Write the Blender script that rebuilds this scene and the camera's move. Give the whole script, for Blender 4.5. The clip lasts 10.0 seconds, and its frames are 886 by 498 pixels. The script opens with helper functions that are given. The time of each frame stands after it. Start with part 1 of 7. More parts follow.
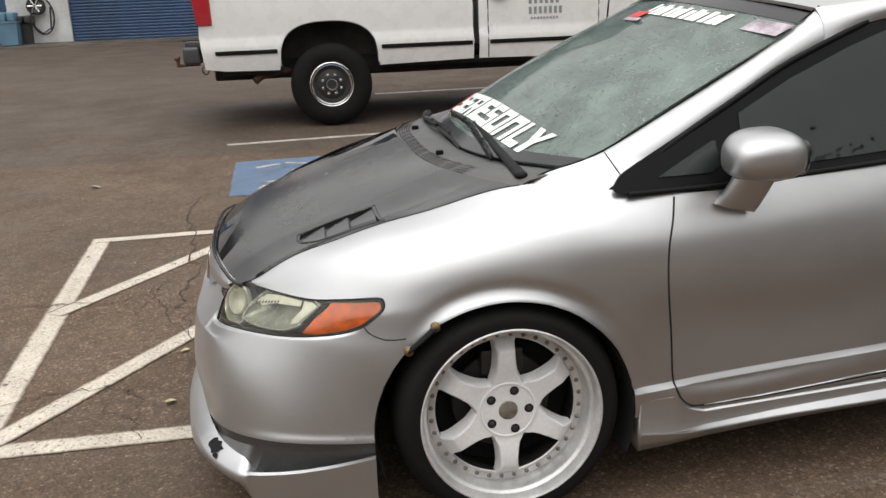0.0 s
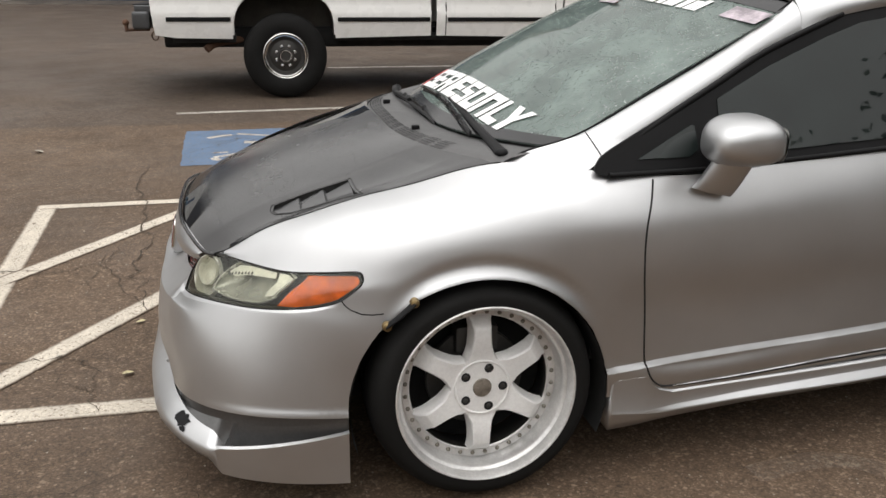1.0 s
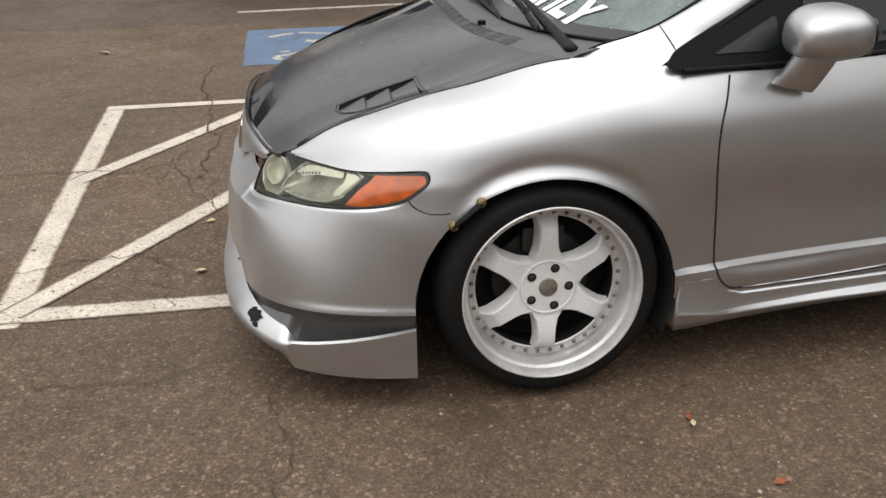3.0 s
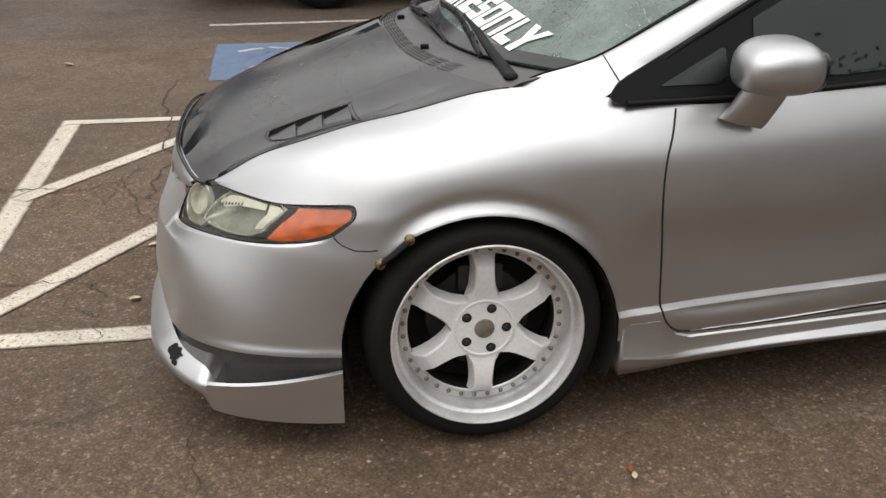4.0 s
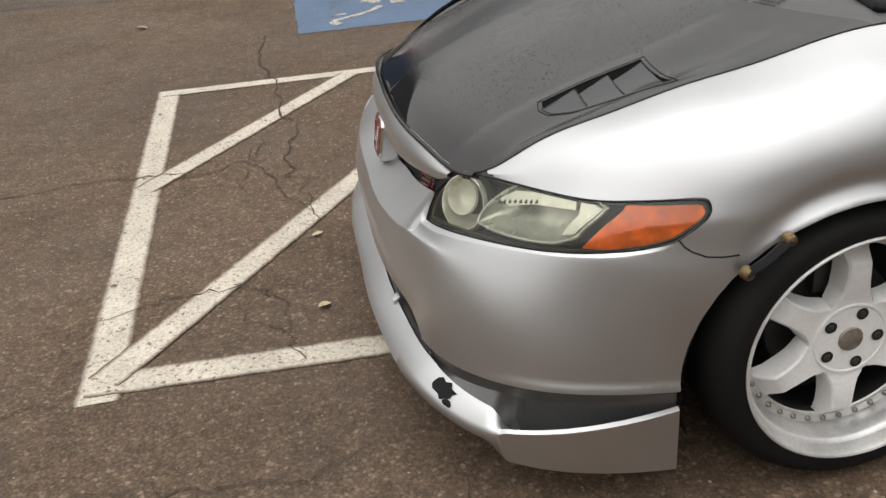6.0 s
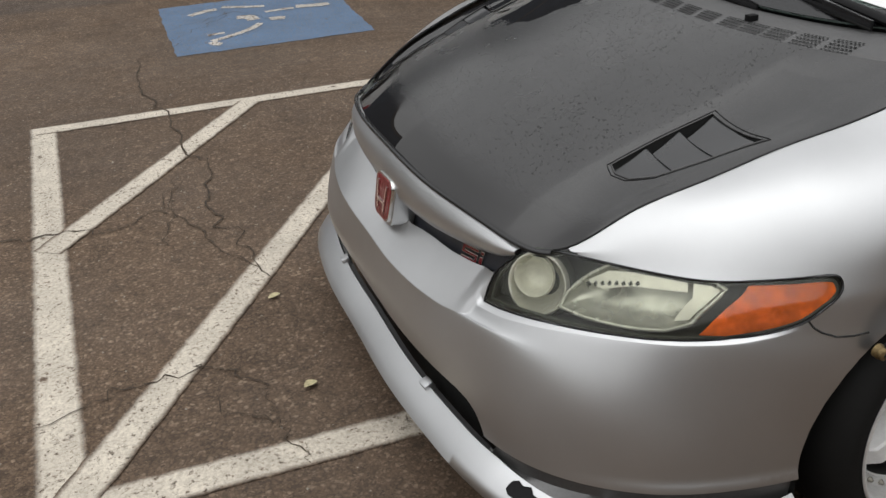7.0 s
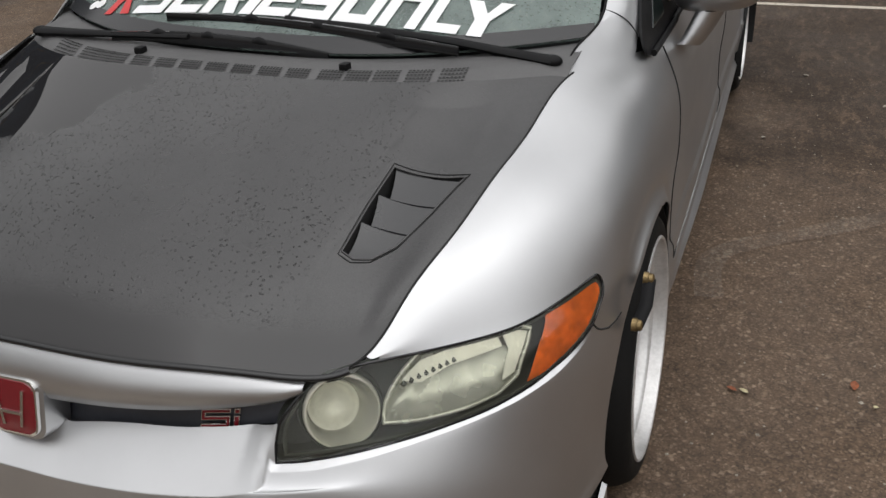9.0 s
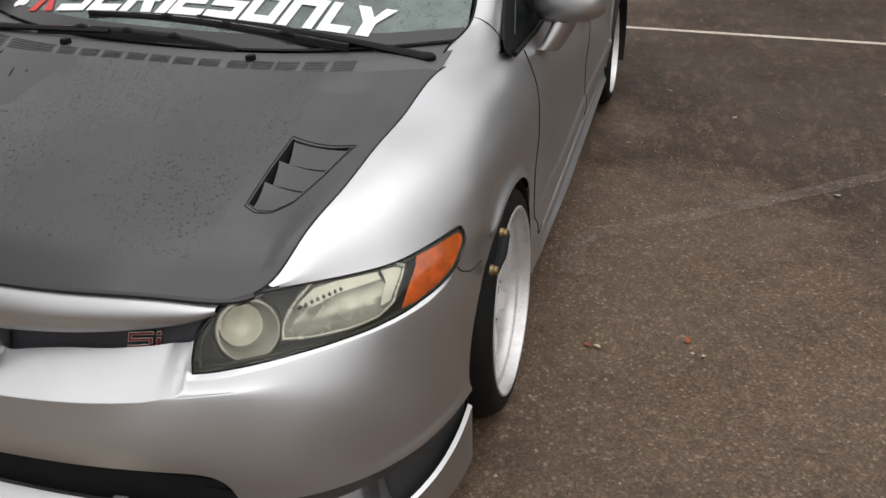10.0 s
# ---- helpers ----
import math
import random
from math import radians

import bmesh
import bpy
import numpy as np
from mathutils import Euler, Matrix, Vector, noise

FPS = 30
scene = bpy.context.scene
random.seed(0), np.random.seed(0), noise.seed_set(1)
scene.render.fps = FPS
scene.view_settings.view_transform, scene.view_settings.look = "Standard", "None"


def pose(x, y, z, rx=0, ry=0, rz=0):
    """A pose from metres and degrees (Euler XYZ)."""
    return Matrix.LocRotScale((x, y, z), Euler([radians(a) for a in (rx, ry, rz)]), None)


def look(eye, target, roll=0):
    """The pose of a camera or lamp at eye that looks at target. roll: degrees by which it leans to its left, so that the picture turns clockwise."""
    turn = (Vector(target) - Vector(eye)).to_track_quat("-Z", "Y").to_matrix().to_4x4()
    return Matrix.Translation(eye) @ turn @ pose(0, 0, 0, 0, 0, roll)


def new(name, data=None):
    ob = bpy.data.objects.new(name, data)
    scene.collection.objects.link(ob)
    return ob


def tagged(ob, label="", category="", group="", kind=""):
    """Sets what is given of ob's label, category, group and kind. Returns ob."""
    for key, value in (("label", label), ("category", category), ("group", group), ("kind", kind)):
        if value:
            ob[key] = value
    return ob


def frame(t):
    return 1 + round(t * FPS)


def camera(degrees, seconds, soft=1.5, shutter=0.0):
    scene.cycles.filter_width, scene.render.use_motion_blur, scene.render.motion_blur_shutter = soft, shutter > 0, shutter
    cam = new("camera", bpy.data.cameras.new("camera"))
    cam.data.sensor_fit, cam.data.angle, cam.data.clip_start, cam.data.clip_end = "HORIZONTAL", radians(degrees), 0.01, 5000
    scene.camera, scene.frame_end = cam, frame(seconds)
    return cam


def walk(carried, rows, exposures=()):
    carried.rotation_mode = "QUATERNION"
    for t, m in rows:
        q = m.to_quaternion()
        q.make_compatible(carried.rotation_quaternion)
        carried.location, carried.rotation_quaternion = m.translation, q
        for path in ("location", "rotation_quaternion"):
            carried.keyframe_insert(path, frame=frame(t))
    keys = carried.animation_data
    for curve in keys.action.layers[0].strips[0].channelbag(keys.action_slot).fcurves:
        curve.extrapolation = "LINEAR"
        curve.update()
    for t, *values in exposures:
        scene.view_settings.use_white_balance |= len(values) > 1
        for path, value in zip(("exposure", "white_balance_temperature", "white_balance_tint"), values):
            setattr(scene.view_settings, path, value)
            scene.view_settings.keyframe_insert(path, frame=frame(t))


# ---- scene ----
cam = camera(54.6, 10.0)
PATH = [
    (0, (-0.478, -2.896, 1.364), (-0.207, -0.991, 0.819), -2.3),
    (0.5, (-0.549, -2.86, 1.356), (-0.121, -0.991, 0.785), -1.3),
    (1, (-0.574, -2.864, 1.351), (-0.171, -0.996, 0.758), 0.5),
    (1.5, (-0.612, -2.853, 1.353), (-0.372, -0.986, 0.678), -0.6),
    (2, (-0.635, -2.867, 1.354), (-0.579, -1.003, 0.631), -0.9),
    (2.5, (-0.655, -2.878, 1.35), (-0.675, -1.031, 0.583), -1.0),
    (3, (-0.588, -2.854, 1.346), (-0.338, -1.041, 0.537), -0.9),
    (3.2, (-0.546, -2.834, 1.34), (-0.212, -1.036, 0.528), -0.8),
    (4.3, (-0.414, -2.699, 1.352), (-0.17, -0.872, 0.578), 0.7),
    (4.5, (-0.448, -2.675, 1.342), (-0.229, -0.851, 0.552), 0.5),
    (5, (-0.664, -2.56, 1.343), (-0.472, -0.758, 0.497), -2.0),
    (5.5, (-0.858, -2.43, 1.349), (-0.758, -0.647, 0.449), -6.2),
    (5.7, (-0.903, -2.311, 1.296), (-0.788, -0.534, 0.387), -6.0),
    (6.8, (-1.226, -1.82, 1.354), (-0.696, -0.124, 0.435), -1.8),
    (7, (-1.323, -1.758, 1.362), (-0.757, -0.082, 0.43), -2.6),
    (7.5, (-1.448, -1.536, 1.326), (-0.898, 0.109, 0.332), -3.9),
    (8, (-1.422, -1.288, 1.373), (-0.609, 0.247, 0.382), -4.6),
    (8.5, (-1.488, -1.156, 1.378), (-0.114, -0.016, 0.477), -3.6),
    (9, (-1.634, -1.114, 1.378), (0.0, -0.401, 0.472), -3.1),
    (9.5, (-1.791, -1.239, 1.379), (-0.073, -0.751, 0.479), -1.0),
    (10, (-1.943, -1.277, 1.396), (-0.215, -0.762, 0.533), -0.2),
]
walk(cam, [(t, look(eye, target, roll)) for t, eye, target, roll in PATH], [(0.0, 0.60, 6550, 10), (1.2, 0.60, 6650, 10), (2.5, 0.70, 6740, 11), (3.0, 0.60, 6580, 10), (3.2, 0.58, 6560, 10), (4.5, 0.57, 6560, 11), (5.5, 0.62, 6680, 10), (6.8, 0.14, 6430, 9), (7.0, 0.15, 6420, 9), (7.5, 0.31, 6460, 10), (8.5, 0.33, 6390, 10), (9.0, 0.19, 6450, 10.5), (9.5, 0.24, 6490, 12), (10.0, 0.29, 6520, 12)])

# ---- sky and sun: an overcast day ----
world = bpy.data.worlds.new("overcast_sky")
scene.world = world
world.use_nodes = True
wt = world.node_tree
sky = wt.nodes.new("ShaderNodeTexSky")
sky.sky_type, sky.sun_disc = "NISHITA", False
sky.sun_elevation, sky.sun_rotation = radians(75), radians(225)
sky.dust_density, sky.air_density, sky.ozone_density = 6.0, 1.0, 0.6
grey = wt.nodes.new("ShaderNodeHueSaturation")
grey.inputs["Saturation"].default_value = 0.12
back = wt.nodes["Background"]
back.inputs["Strength"].default_value = 0.15
wt.links.new(sky.outputs["Color"], grey.inputs["Color"])
# cloud spreads the glow round the sun over the whole sky
cloud = wt.nodes.new("ShaderNodeVectorMath")
cloud.operation = "MINIMUM"
cloud.inputs[1].default_value = (8.0, 8.0, 8.0)
# an overcast sky is darker towards the horizon
wco = wt.nodes.new("ShaderNodeTexCoord")
wsep = wt.nodes.new("ShaderNodeSeparateXYZ")
wmap = wt.nodes.new("ShaderNodeMapRange")
wmap.interpolation_type = "LINEAR"
for key, val in (("From Min", 0.0), ("From Max", 0.9), ("To Min", 0.30), ("To Max", 1.42)):
    wmap.inputs[key].default_value = val
wmul = wt.nodes.new("ShaderNodeVectorMath")
wmul.operation = "SCALE"
wt.links.new(wco.outputs["Generated"], wsep.inputs[0])
wt.links.new(wsep.outputs["Z"], wmap.inputs["Value"])
wt.links.new(grey.outputs["Color"], cloud.inputs[0])
wt.links.new(cloud.outputs["Vector"], wmul.inputs[0])
wt.links.new(wmap.outputs["Result"], wmul.inputs["Scale"])
wt.links.new(wmul.outputs["Vector"], back.inputs["Color"])

sun_lamp = bpy.data.lights.new("sun", "SUN")
sun_lamp.energy, sun_lamp.angle, sun_lamp.color = 1.05, radians(165), (1.0, 0.97, 0.92)
sun = new("sun", sun_lamp)
sun.matrix_world = look((-1.6, -1.6, 8.5), (0, 0, 0))


# ---- materials ----
def nodes_of(name):
    m = bpy.data.materials.new(name)
    m.use_nodes = True
    t = m.node_tree
    return m, t, t.nodes["Principled BSDF"]


def noise_node(t, scale, detail=4.0, rough=0.55, stretch=None):
    co = t.nodes.new("ShaderNodeTexCoord")
    n = t.nodes.new("ShaderNodeTexNoise")
    n.inputs["Scale"].default_value, n.inputs["Detail"].default_value, n.inputs["Roughness"].default_value = scale, detail, rough
    if stretch:
        mp = t.nodes.new("ShaderNodeMapping")
        mp.inputs["Scale"].default_value = stretch
        t.links.new(co.outputs["Object"], mp.inputs["Vector"])
        t.links.new(mp.outputs["Vector"], n.inputs["Vector"])
    else:
        t.links.new(co.outputs["Object"], n.inputs["Vector"])
    return n.outputs["Fac"]


def ramp(t, fac, *stops):
    r = t.nodes.new("ShaderNodeValToRGB")
    e = r.color_ramp.elements
    while len(e) < len(stops):
        e.new(0.5)
    for k, (p, c) in zip(e, stops):
        k.position = p
        k.color = (*c, 1) if isinstance(c, tuple) else (c, c, c, 1)
    t.links.new(fac, r.inputs["Fac"])
    return r.outputs["Color"]


def mixed(t, fac, a, b, how="MIX"):
    m = t.nodes.new("ShaderNodeMix")
    m.data_type, m.blend_type = "RGBA", how
    for sock, val in ((m.inputs[0], fac), (m.inputs[6], a), (m.inputs[7], b)):
        if isinstance(val, bpy.types.NodeSocket):
            t.links.new(val, sock)
        elif isinstance(val, tuple):
            sock.default_value = (*val, 1)
        else:
            sock.default_value = val
    return m.outputs[2]


def bump_of(t, height, strength, distance=0.01, under=None):
    b = t.nodes.new("ShaderNodeBump")
    b.inputs["Strength"].default_value, b.inputs["Distance"].default_value = strength, distance
    t.links.new(height, b.inputs["Height"])
    if under:
        t.links.new(under, b.inputs["Normal"])
    return b.outputs["Normal"]


def surface(name, colour, rough=0.5, metal=0.0, vary=0.15, big=3.0, fine=120.0, bump=0.0, coat=0.0, coat_rough=0.05, spec=0.5):
    """A plain painted, plastic, rubber or metal surface with blotches at two scales."""
    m, t, p = nodes_of(name)
    dark = tuple(c * (1 - vary) for c in colour)
    lite = tuple(min(1, c * (1 + vary * 0.6)) for c in colour)
    c1 = mixed(t, ramp(t, noise_node(t, big), (0.35, 0.0), (0.65, 1.0)), dark, lite)
    c2 = mixed(t, ramp(t, noise_node(t, fine, 3), (0.4, 0.0), (0.6, 1.0)), tuple(1 - vary * 0.5 for _ in range(3)), (1.0, 1.0, 1.0))
    t.links.new(mixed(t, 1.0, c1, c2, "MULTIPLY"), p.inputs["Base Color"])
    rr = ramp(t, noise_node(t, big * 2.3), (0.3, max(0, rough * 0.85)), (0.7, min(1, rough * 1.15)))
    t.links.new(rr, p.inputs["Roughness"])
    p.inputs["Metallic"].default_value = metal
    p.inputs["Coat Weight"].default_value, p.inputs["Coat Roughness"].default_value = coat, coat_rough
    p.inputs["Specular IOR Level"].default_value = spec
    if bump:
        t.links.new(bump_of(t, noise_node(t, fine, 4), bump, 0.002), p.inputs["Normal"])
    return m


LANE_Y, LANE_SLOPE = 4.9, 0.0


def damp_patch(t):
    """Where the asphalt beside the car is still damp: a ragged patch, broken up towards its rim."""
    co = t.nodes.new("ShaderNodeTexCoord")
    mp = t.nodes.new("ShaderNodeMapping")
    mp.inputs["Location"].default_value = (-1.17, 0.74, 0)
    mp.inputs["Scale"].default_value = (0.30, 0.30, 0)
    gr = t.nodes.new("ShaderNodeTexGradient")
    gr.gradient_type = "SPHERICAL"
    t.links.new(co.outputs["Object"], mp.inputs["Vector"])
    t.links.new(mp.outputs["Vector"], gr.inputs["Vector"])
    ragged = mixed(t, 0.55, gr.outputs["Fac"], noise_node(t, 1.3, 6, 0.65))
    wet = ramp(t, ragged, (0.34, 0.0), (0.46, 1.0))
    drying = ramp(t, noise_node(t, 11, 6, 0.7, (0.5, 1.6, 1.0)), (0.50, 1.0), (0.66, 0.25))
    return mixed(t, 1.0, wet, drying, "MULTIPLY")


def asphalt_colour(t):
    """Weathered brownish asphalt: aggregate, blotches, oil stains."""
    co = t.nodes.new("ShaderNodeTexCoord")
    cells = []
    for scale in (92, 215):
        vor = t.nodes.new("ShaderNodeTexVoronoi")
        vor.inputs["Scale"].default_value = scale
        t.links.new(co.outputs["Object"], vor.inputs["Vector"])
        sep = t.nodes.new("ShaderNodeSeparateColor")
        t.links.new(vor.outputs["Color"], sep.inputs["Color"])
        cells.append((vor, sep.outputs["Red"]))
    big = ramp(t, cells[0][1], (0.0, (0.080, 0.054, 0.034)), (0.50, (0.117, 0.078, 0.048)), (0.80, (0.155, 0.106, 0.066)), (0.97, (0.245, 0.180, 0.121)))
    small = ramp(t, cells[1][1], (0.0, (0.074, 0.050, 0.031)), (0.6, (0.119, 0.080, 0.049)), (0.95, (0.195, 0.138, 0.089)))
    stones = mixed(t, ramp(t, noise_node(t, 60, 3), (0.42, 0.0), (0.58, 1.0)), big, small)
    gaps = mixed(t, 1.0, stones, ramp(t, cells[0][0].outputs["Distance"], (0.25, 1.0), (0.65, 0.74)), "MULTIPLY")
    blot = mixed(t, 1.0, gaps, ramp(t, noise_node(t, 0.6, 5), (0.3, 0.79), (0.7, 1.15)), "MULTIPLY")
    pits = ramp(t, noise_node(t, 62, 4, 0.6), (0.34, 0.78), (0.44, 1.0))
    blot = mixed(t, 1.0, blot, pits, "MULTIPLY")
    stain = ramp(t, noise_node(t, 2.2, 6, 0.65), (0.30, 0.72), (0.48, 1.0))
    wear = ramp(t, noise_node(t, 16, 5, 0.6), (0.35, 0.80), (0.65, 1.10))
    dry = mixed(t, 1.0, mixed(t, 0.8, blot, stain, "MULTIPLY"), wear, "MULTIPLY")
    sep = t.nodes.new("ShaderNodeSeparateXYZ")
    t.links.new(co.outputs["Object"], sep.inputs[0])
    # the lane beyond the joint was laid with greyer asphalt
    edge = t.nodes.new("ShaderNodeMath")
    edge.operation = "MULTIPLY_ADD"
    t.links.new(sep.outputs["X"], edge.inputs[0])
    edge.inputs[1].default_value = LANE_SLOPE
    t.links.new(sep.outputs["Y"], edge.inputs[2])
    over = t.nodes.new("ShaderNodeMapRange")
    for key, val in (("From Min", LANE_Y - 0.05), ("From Max", LANE_Y + 0.05)):
        over.inputs[key].default_value = val
    t.links.new(edge.outputs[0], over.inputs["Value"])
    dry = mixed(t, over.outputs["Result"], dry, mixed(t, 1.0, dry, (0.80, 0.86, 0.97), "MULTIPLY"))
    dry = mixed(t, 1.0, dry, (1.01, 1.0, 1.045), "MULTIPLY")
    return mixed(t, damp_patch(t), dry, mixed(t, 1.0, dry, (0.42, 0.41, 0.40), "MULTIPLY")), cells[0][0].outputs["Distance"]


def make_asphalt():
    m, t, p = nodes_of("asphalt")
    c, d = asphalt_colour(t)
    t.links.new(c, p.inputs["Base Color"])
    t.links.new(ramp(t, noise_node(t, 1.4, 4), (0.35, 0.62), (0.65, 0.9)), p.inputs["Roughness"])
    b1 = bump_of(t, noise_node(t, 260, 3, 0.6), 0.35, 0.004)
    t.links.new(bump_of(t, noise_node(t, 9, 4), 0.15, 0.02, b1), p.inputs["Normal"])
    p.inputs["Specular IOR Level"].default_value = 0.35
    return m


def make_line_paint(name, colour, wear, sprayed=False):
    """Old road paint, rubbed through to the asphalt in specks and patches; sprayed lines thin out towards their edges."""
    m, t, p = nodes_of(name)
    c, d = asphalt_colour(t)
    paint = mixed(t, ramp(t, noise_node(t, 6, 4), (0.3, 0.0), (0.7, 1.0)), tuple(k * 0.74 for k in colour), colour)
    paint = mixed(t, ramp(t, noise_node(t, 110, 4, 0.7), (0.36, 0.5), (0.6, 0.0)), paint, (0.20, 0.165, 0.13))
    specks = ramp(t, noise_node(t, 75, 5, 0.7), (wear - 0.05, 1.0), (wear + 0.03, 0.0))
    patches = ramp(t, noise_node(t, 14, 5, 0.7), (wear - 0.10, 1.0), (wear - 0.03, 0.0))
    gone = mixed(t, 1.0, specks, patches, "LIGHTEN")
    if sprayed:
        uv = t.nodes.new("ShaderNodeUVMap")
        sep = t.nodes.new("ShaderNodeSeparateXYZ")
        t.links.new(uv.outputs["UV"], sep.inputs[0])
        fade = ramp(t, sep.outputs["X"], (0.0, 0.0), (0.24, 1.0), (0.76, 1.0), (1.0, 0.0))
        fade = ramp(t, mixed(t, 0.30, fade, noise_node(t, 130, 4, 0.7)), (0.22, 1.0), (0.62, 0.0))
        gone = mixed(t, 1.0, gone, fade, "LIGHTEN")
    t.links.new(mixed(t, gone, paint, c), p.inputs["Base Color"])
    p.inputs["Roughness"].default_value = 0.75
    t.links.new(bump_of(t, noise_node(t, 170, 3, 0.6), 0.4, 0.005), p.inputs["Normal"])
    return m


def make_silver():
    """Satin silver car paint with fine metal flake and a thin film of dust."""
    m, t, p = nodes_of("silver_paint")
    flake = ramp(t, noise_node(t, 900, 2), (0.35, (0.540, 0.544, 0.550)), (0.65, (0.558, 0.562, 0.568)))
    dust = ramp(t, noise_node(t, 5, 5), (0.35, 0.93), (0.7, 1.0))
    t.links.new(mixed(t, 1.0, flake, dust, "MULTIPLY"), p.inputs["Base Color"])
    p.inputs["Metallic"].default_value = 1.0
    t.links.new(ramp(t, noise_node(t, 7, 4), (0.3, 0.385), (0.7, 0.435)), p.inputs["Roughness"])
    p.inputs["Coat Weight"].default_value, p.inputs["Coat Roughness"].default_value = 0.25, 0.12
    return m


def drops(t, scale, size, seed=0.0):
    """Height of scattered water drops."""
    co = t.nodes.new("ShaderNodeTexCoord")
    mp = t.nodes.new("ShaderNodeMapping")
    mp.inputs["Location"].default_value = (seed, seed * 0.7, 0)
    vor = t.nodes.new("ShaderNodeTexVoronoi")
    vor.inputs["Scale"].default_value = scale
    t.links.new(co.outputs["Object"], mp.inputs["Vector"])
    t.links.new(mp.outputs["Vector"], vor.inputs["Vector"])
    dome = ramp(t, vor.outputs["Distance"], (size * 0.4, 1.0), (size, 0.0))
    few = t.nodes.new("ShaderNodeSeparateColor")
    t.links.new(vor.outputs["Color"], few.inputs["Color"])
    keep = ramp(t, few.outputs["Red"], (0.45, 0.0), (0.55, 1.0))
    return mixed(t, 1.0, dome, keep, "MULTIPLY")


def make_carbon():
    """Lacquered black carbon bonnet, dulled, with rain drops drying on it and a puddle at its rear corner."""
    m, t, p = nodes_of("carbon_lacquer")
    base = ramp(t, noise_node(t, 4, 5), (0.3, (0.015, 0.0145, 0.0145)), (0.7, (0.026, 0.025, 0.025)))
    weave = ramp(t, noise_node(t, 600, 1), (0.4, 0.7), (0.6, 1.2))
    d1, d2 = drops(t, 90, 0.27), drops(t, 150, 0.27, 3.0)
    area = ramp(t, noise_node(t, 5.0, 4), (0.38, 0.25), (0.58, 1.0))
    wet = mixed(t, 1.0, mixed(t, 1.0, d1, d2, "LIGHTEN"), area, "MULTIPLY")
    co = t.nodes.new("ShaderNodeTexCoord")
    mp = t.nodes.new("ShaderNodeMapping")
    mp.inputs["Location"].default_value = (1.08, -1.29, 0)
    mp.inputs["Scale"].default_value = (4.0, 4.1, 0)
    gr = t.nodes.new("ShaderNodeTexGradient")
    gr.gradient_type = "SPHERICAL"
    t.links.new(co.outputs["Object"], mp.inputs["Vector"])
    t.links.new(mp.outputs["Vector"], gr.inputs["Vector"])
    across = t.nodes.new("ShaderNodeSeparateXYZ")
    t.links.new(co.outputs["Object"], across.inputs[0])
    off = t.nodes.new("ShaderNodeMath")
    off.operation = "ABSOLUTE"
    t.links.new(across.outputs["Y"], off.inputs[0])
    wet = mixed(t, 1.0, wet, ramp(t, off.outputs[0], (0.42, 1.0), (0.46, 0.12)), "MULTIPLY")
    puddle = ramp(t, mixed(t, 0.45, gr.outputs["Fac"], noise_node(t, 9, 3, 0.5)), (0.40, 0.0), (0.43, 1.0))
    # water also clings along the far flank, outside the crease
    flank = t.nodes.new("ShaderNodeMath")
    flank.operation = "MULTIPLY_ADD"
    t.links.new(noise_node(t, 6, 4, 0.5), flank.inputs[0])
    flank.inputs[1].default_value = 0.07
    t.links.new(across.outputs["Y"], flank.inputs[2])
    # and before the cowl
    mc = t.nodes.new("ShaderNodeMapping")
    mc.inputs["Location"].default_value = (1.90, -1.15, 0)
    mc.inputs["Scale"].default_value = (9.0, 3.2, 0)
    gc = t.nodes.new("ShaderNodeTexGradient")
    gc.gradient_type = "SPHERICAL"
    t.links.new(co.outputs["Object"], mc.inputs["Vector"])
    t.links.new(mc.outputs["Vector"], gc.inputs["Vector"])
    puddle = mixed(t, 1.0, puddle, ramp(t, mixed(t, 0.45, gc.outputs["Fac"], noise_node(t, 4, 2, 0.5)), (0.40, 0.0), (0.43, 1.0)), "LIGHTEN")
    puddle = mixed(t, 1.0, puddle, ramp(t, flank.outputs[0], (0.490, 0.0), (0.500, 1.0)), "LIGHTEN")
    # and round the rolled front edge: x less than -0.836 + 0.25 y2 + 0.53 y4 + a hand's width
    def maths(how, a, b):
        n = t.nodes.new("ShaderNodeMath")
        n.operation = how
        for sock, val in zip(n.inputs, (a, b)):
            if isinstance(val, float):
                sock.default_value = val
            else:
                t.links.new(val, sock)
        return n.outputs[0]
    y2 = maths("MULTIPLY", across.outputs["Y"], across.outputs["Y"])
    front = maths("MULTIPLY", y2, maths("ADD", maths("MULTIPLY", y2, 0.53), 0.25))
    depth = maths("SUBTRACT", maths("ADD", across.outputs["X"], 0.836), front)
    depth = maths("ADD", depth, maths("MULTIPLY", noise_node(t, 7, 4, 0.5), 0.05))
    puddle = mixed(t, 1.0, puddle, ramp(t, depth, (0.080, 1.0), (0.125, 0.0)), "LIGHTEN")
    wet = mixed(t, puddle, wet, (0.0, 0.0, 0.0))
    t.links.new(mixed(t, puddle, mixed(t, 1.0, base, weave, "MULTIPLY"), (0.010, 0.009, 0.009)), p.inputs["Base Color"])
    t.links.new(ramp(t, noise_node(t, 2.2, 5), (0.35, 0.24), (0.65, 0.36)), p.inputs["Roughness"])
    t.links.new(mixed(t, puddle, ramp(t, noise_node(t, 6, 5), (0.3, 0.05), (0.7, 0.10)), (0.0, 0.0, 0.0)), p.inputs["Specular IOR Level"])
    p.inputs["Coat Weight"].default_value, p.inputs["Coat IOR"].default_value = 0.97, 1.56
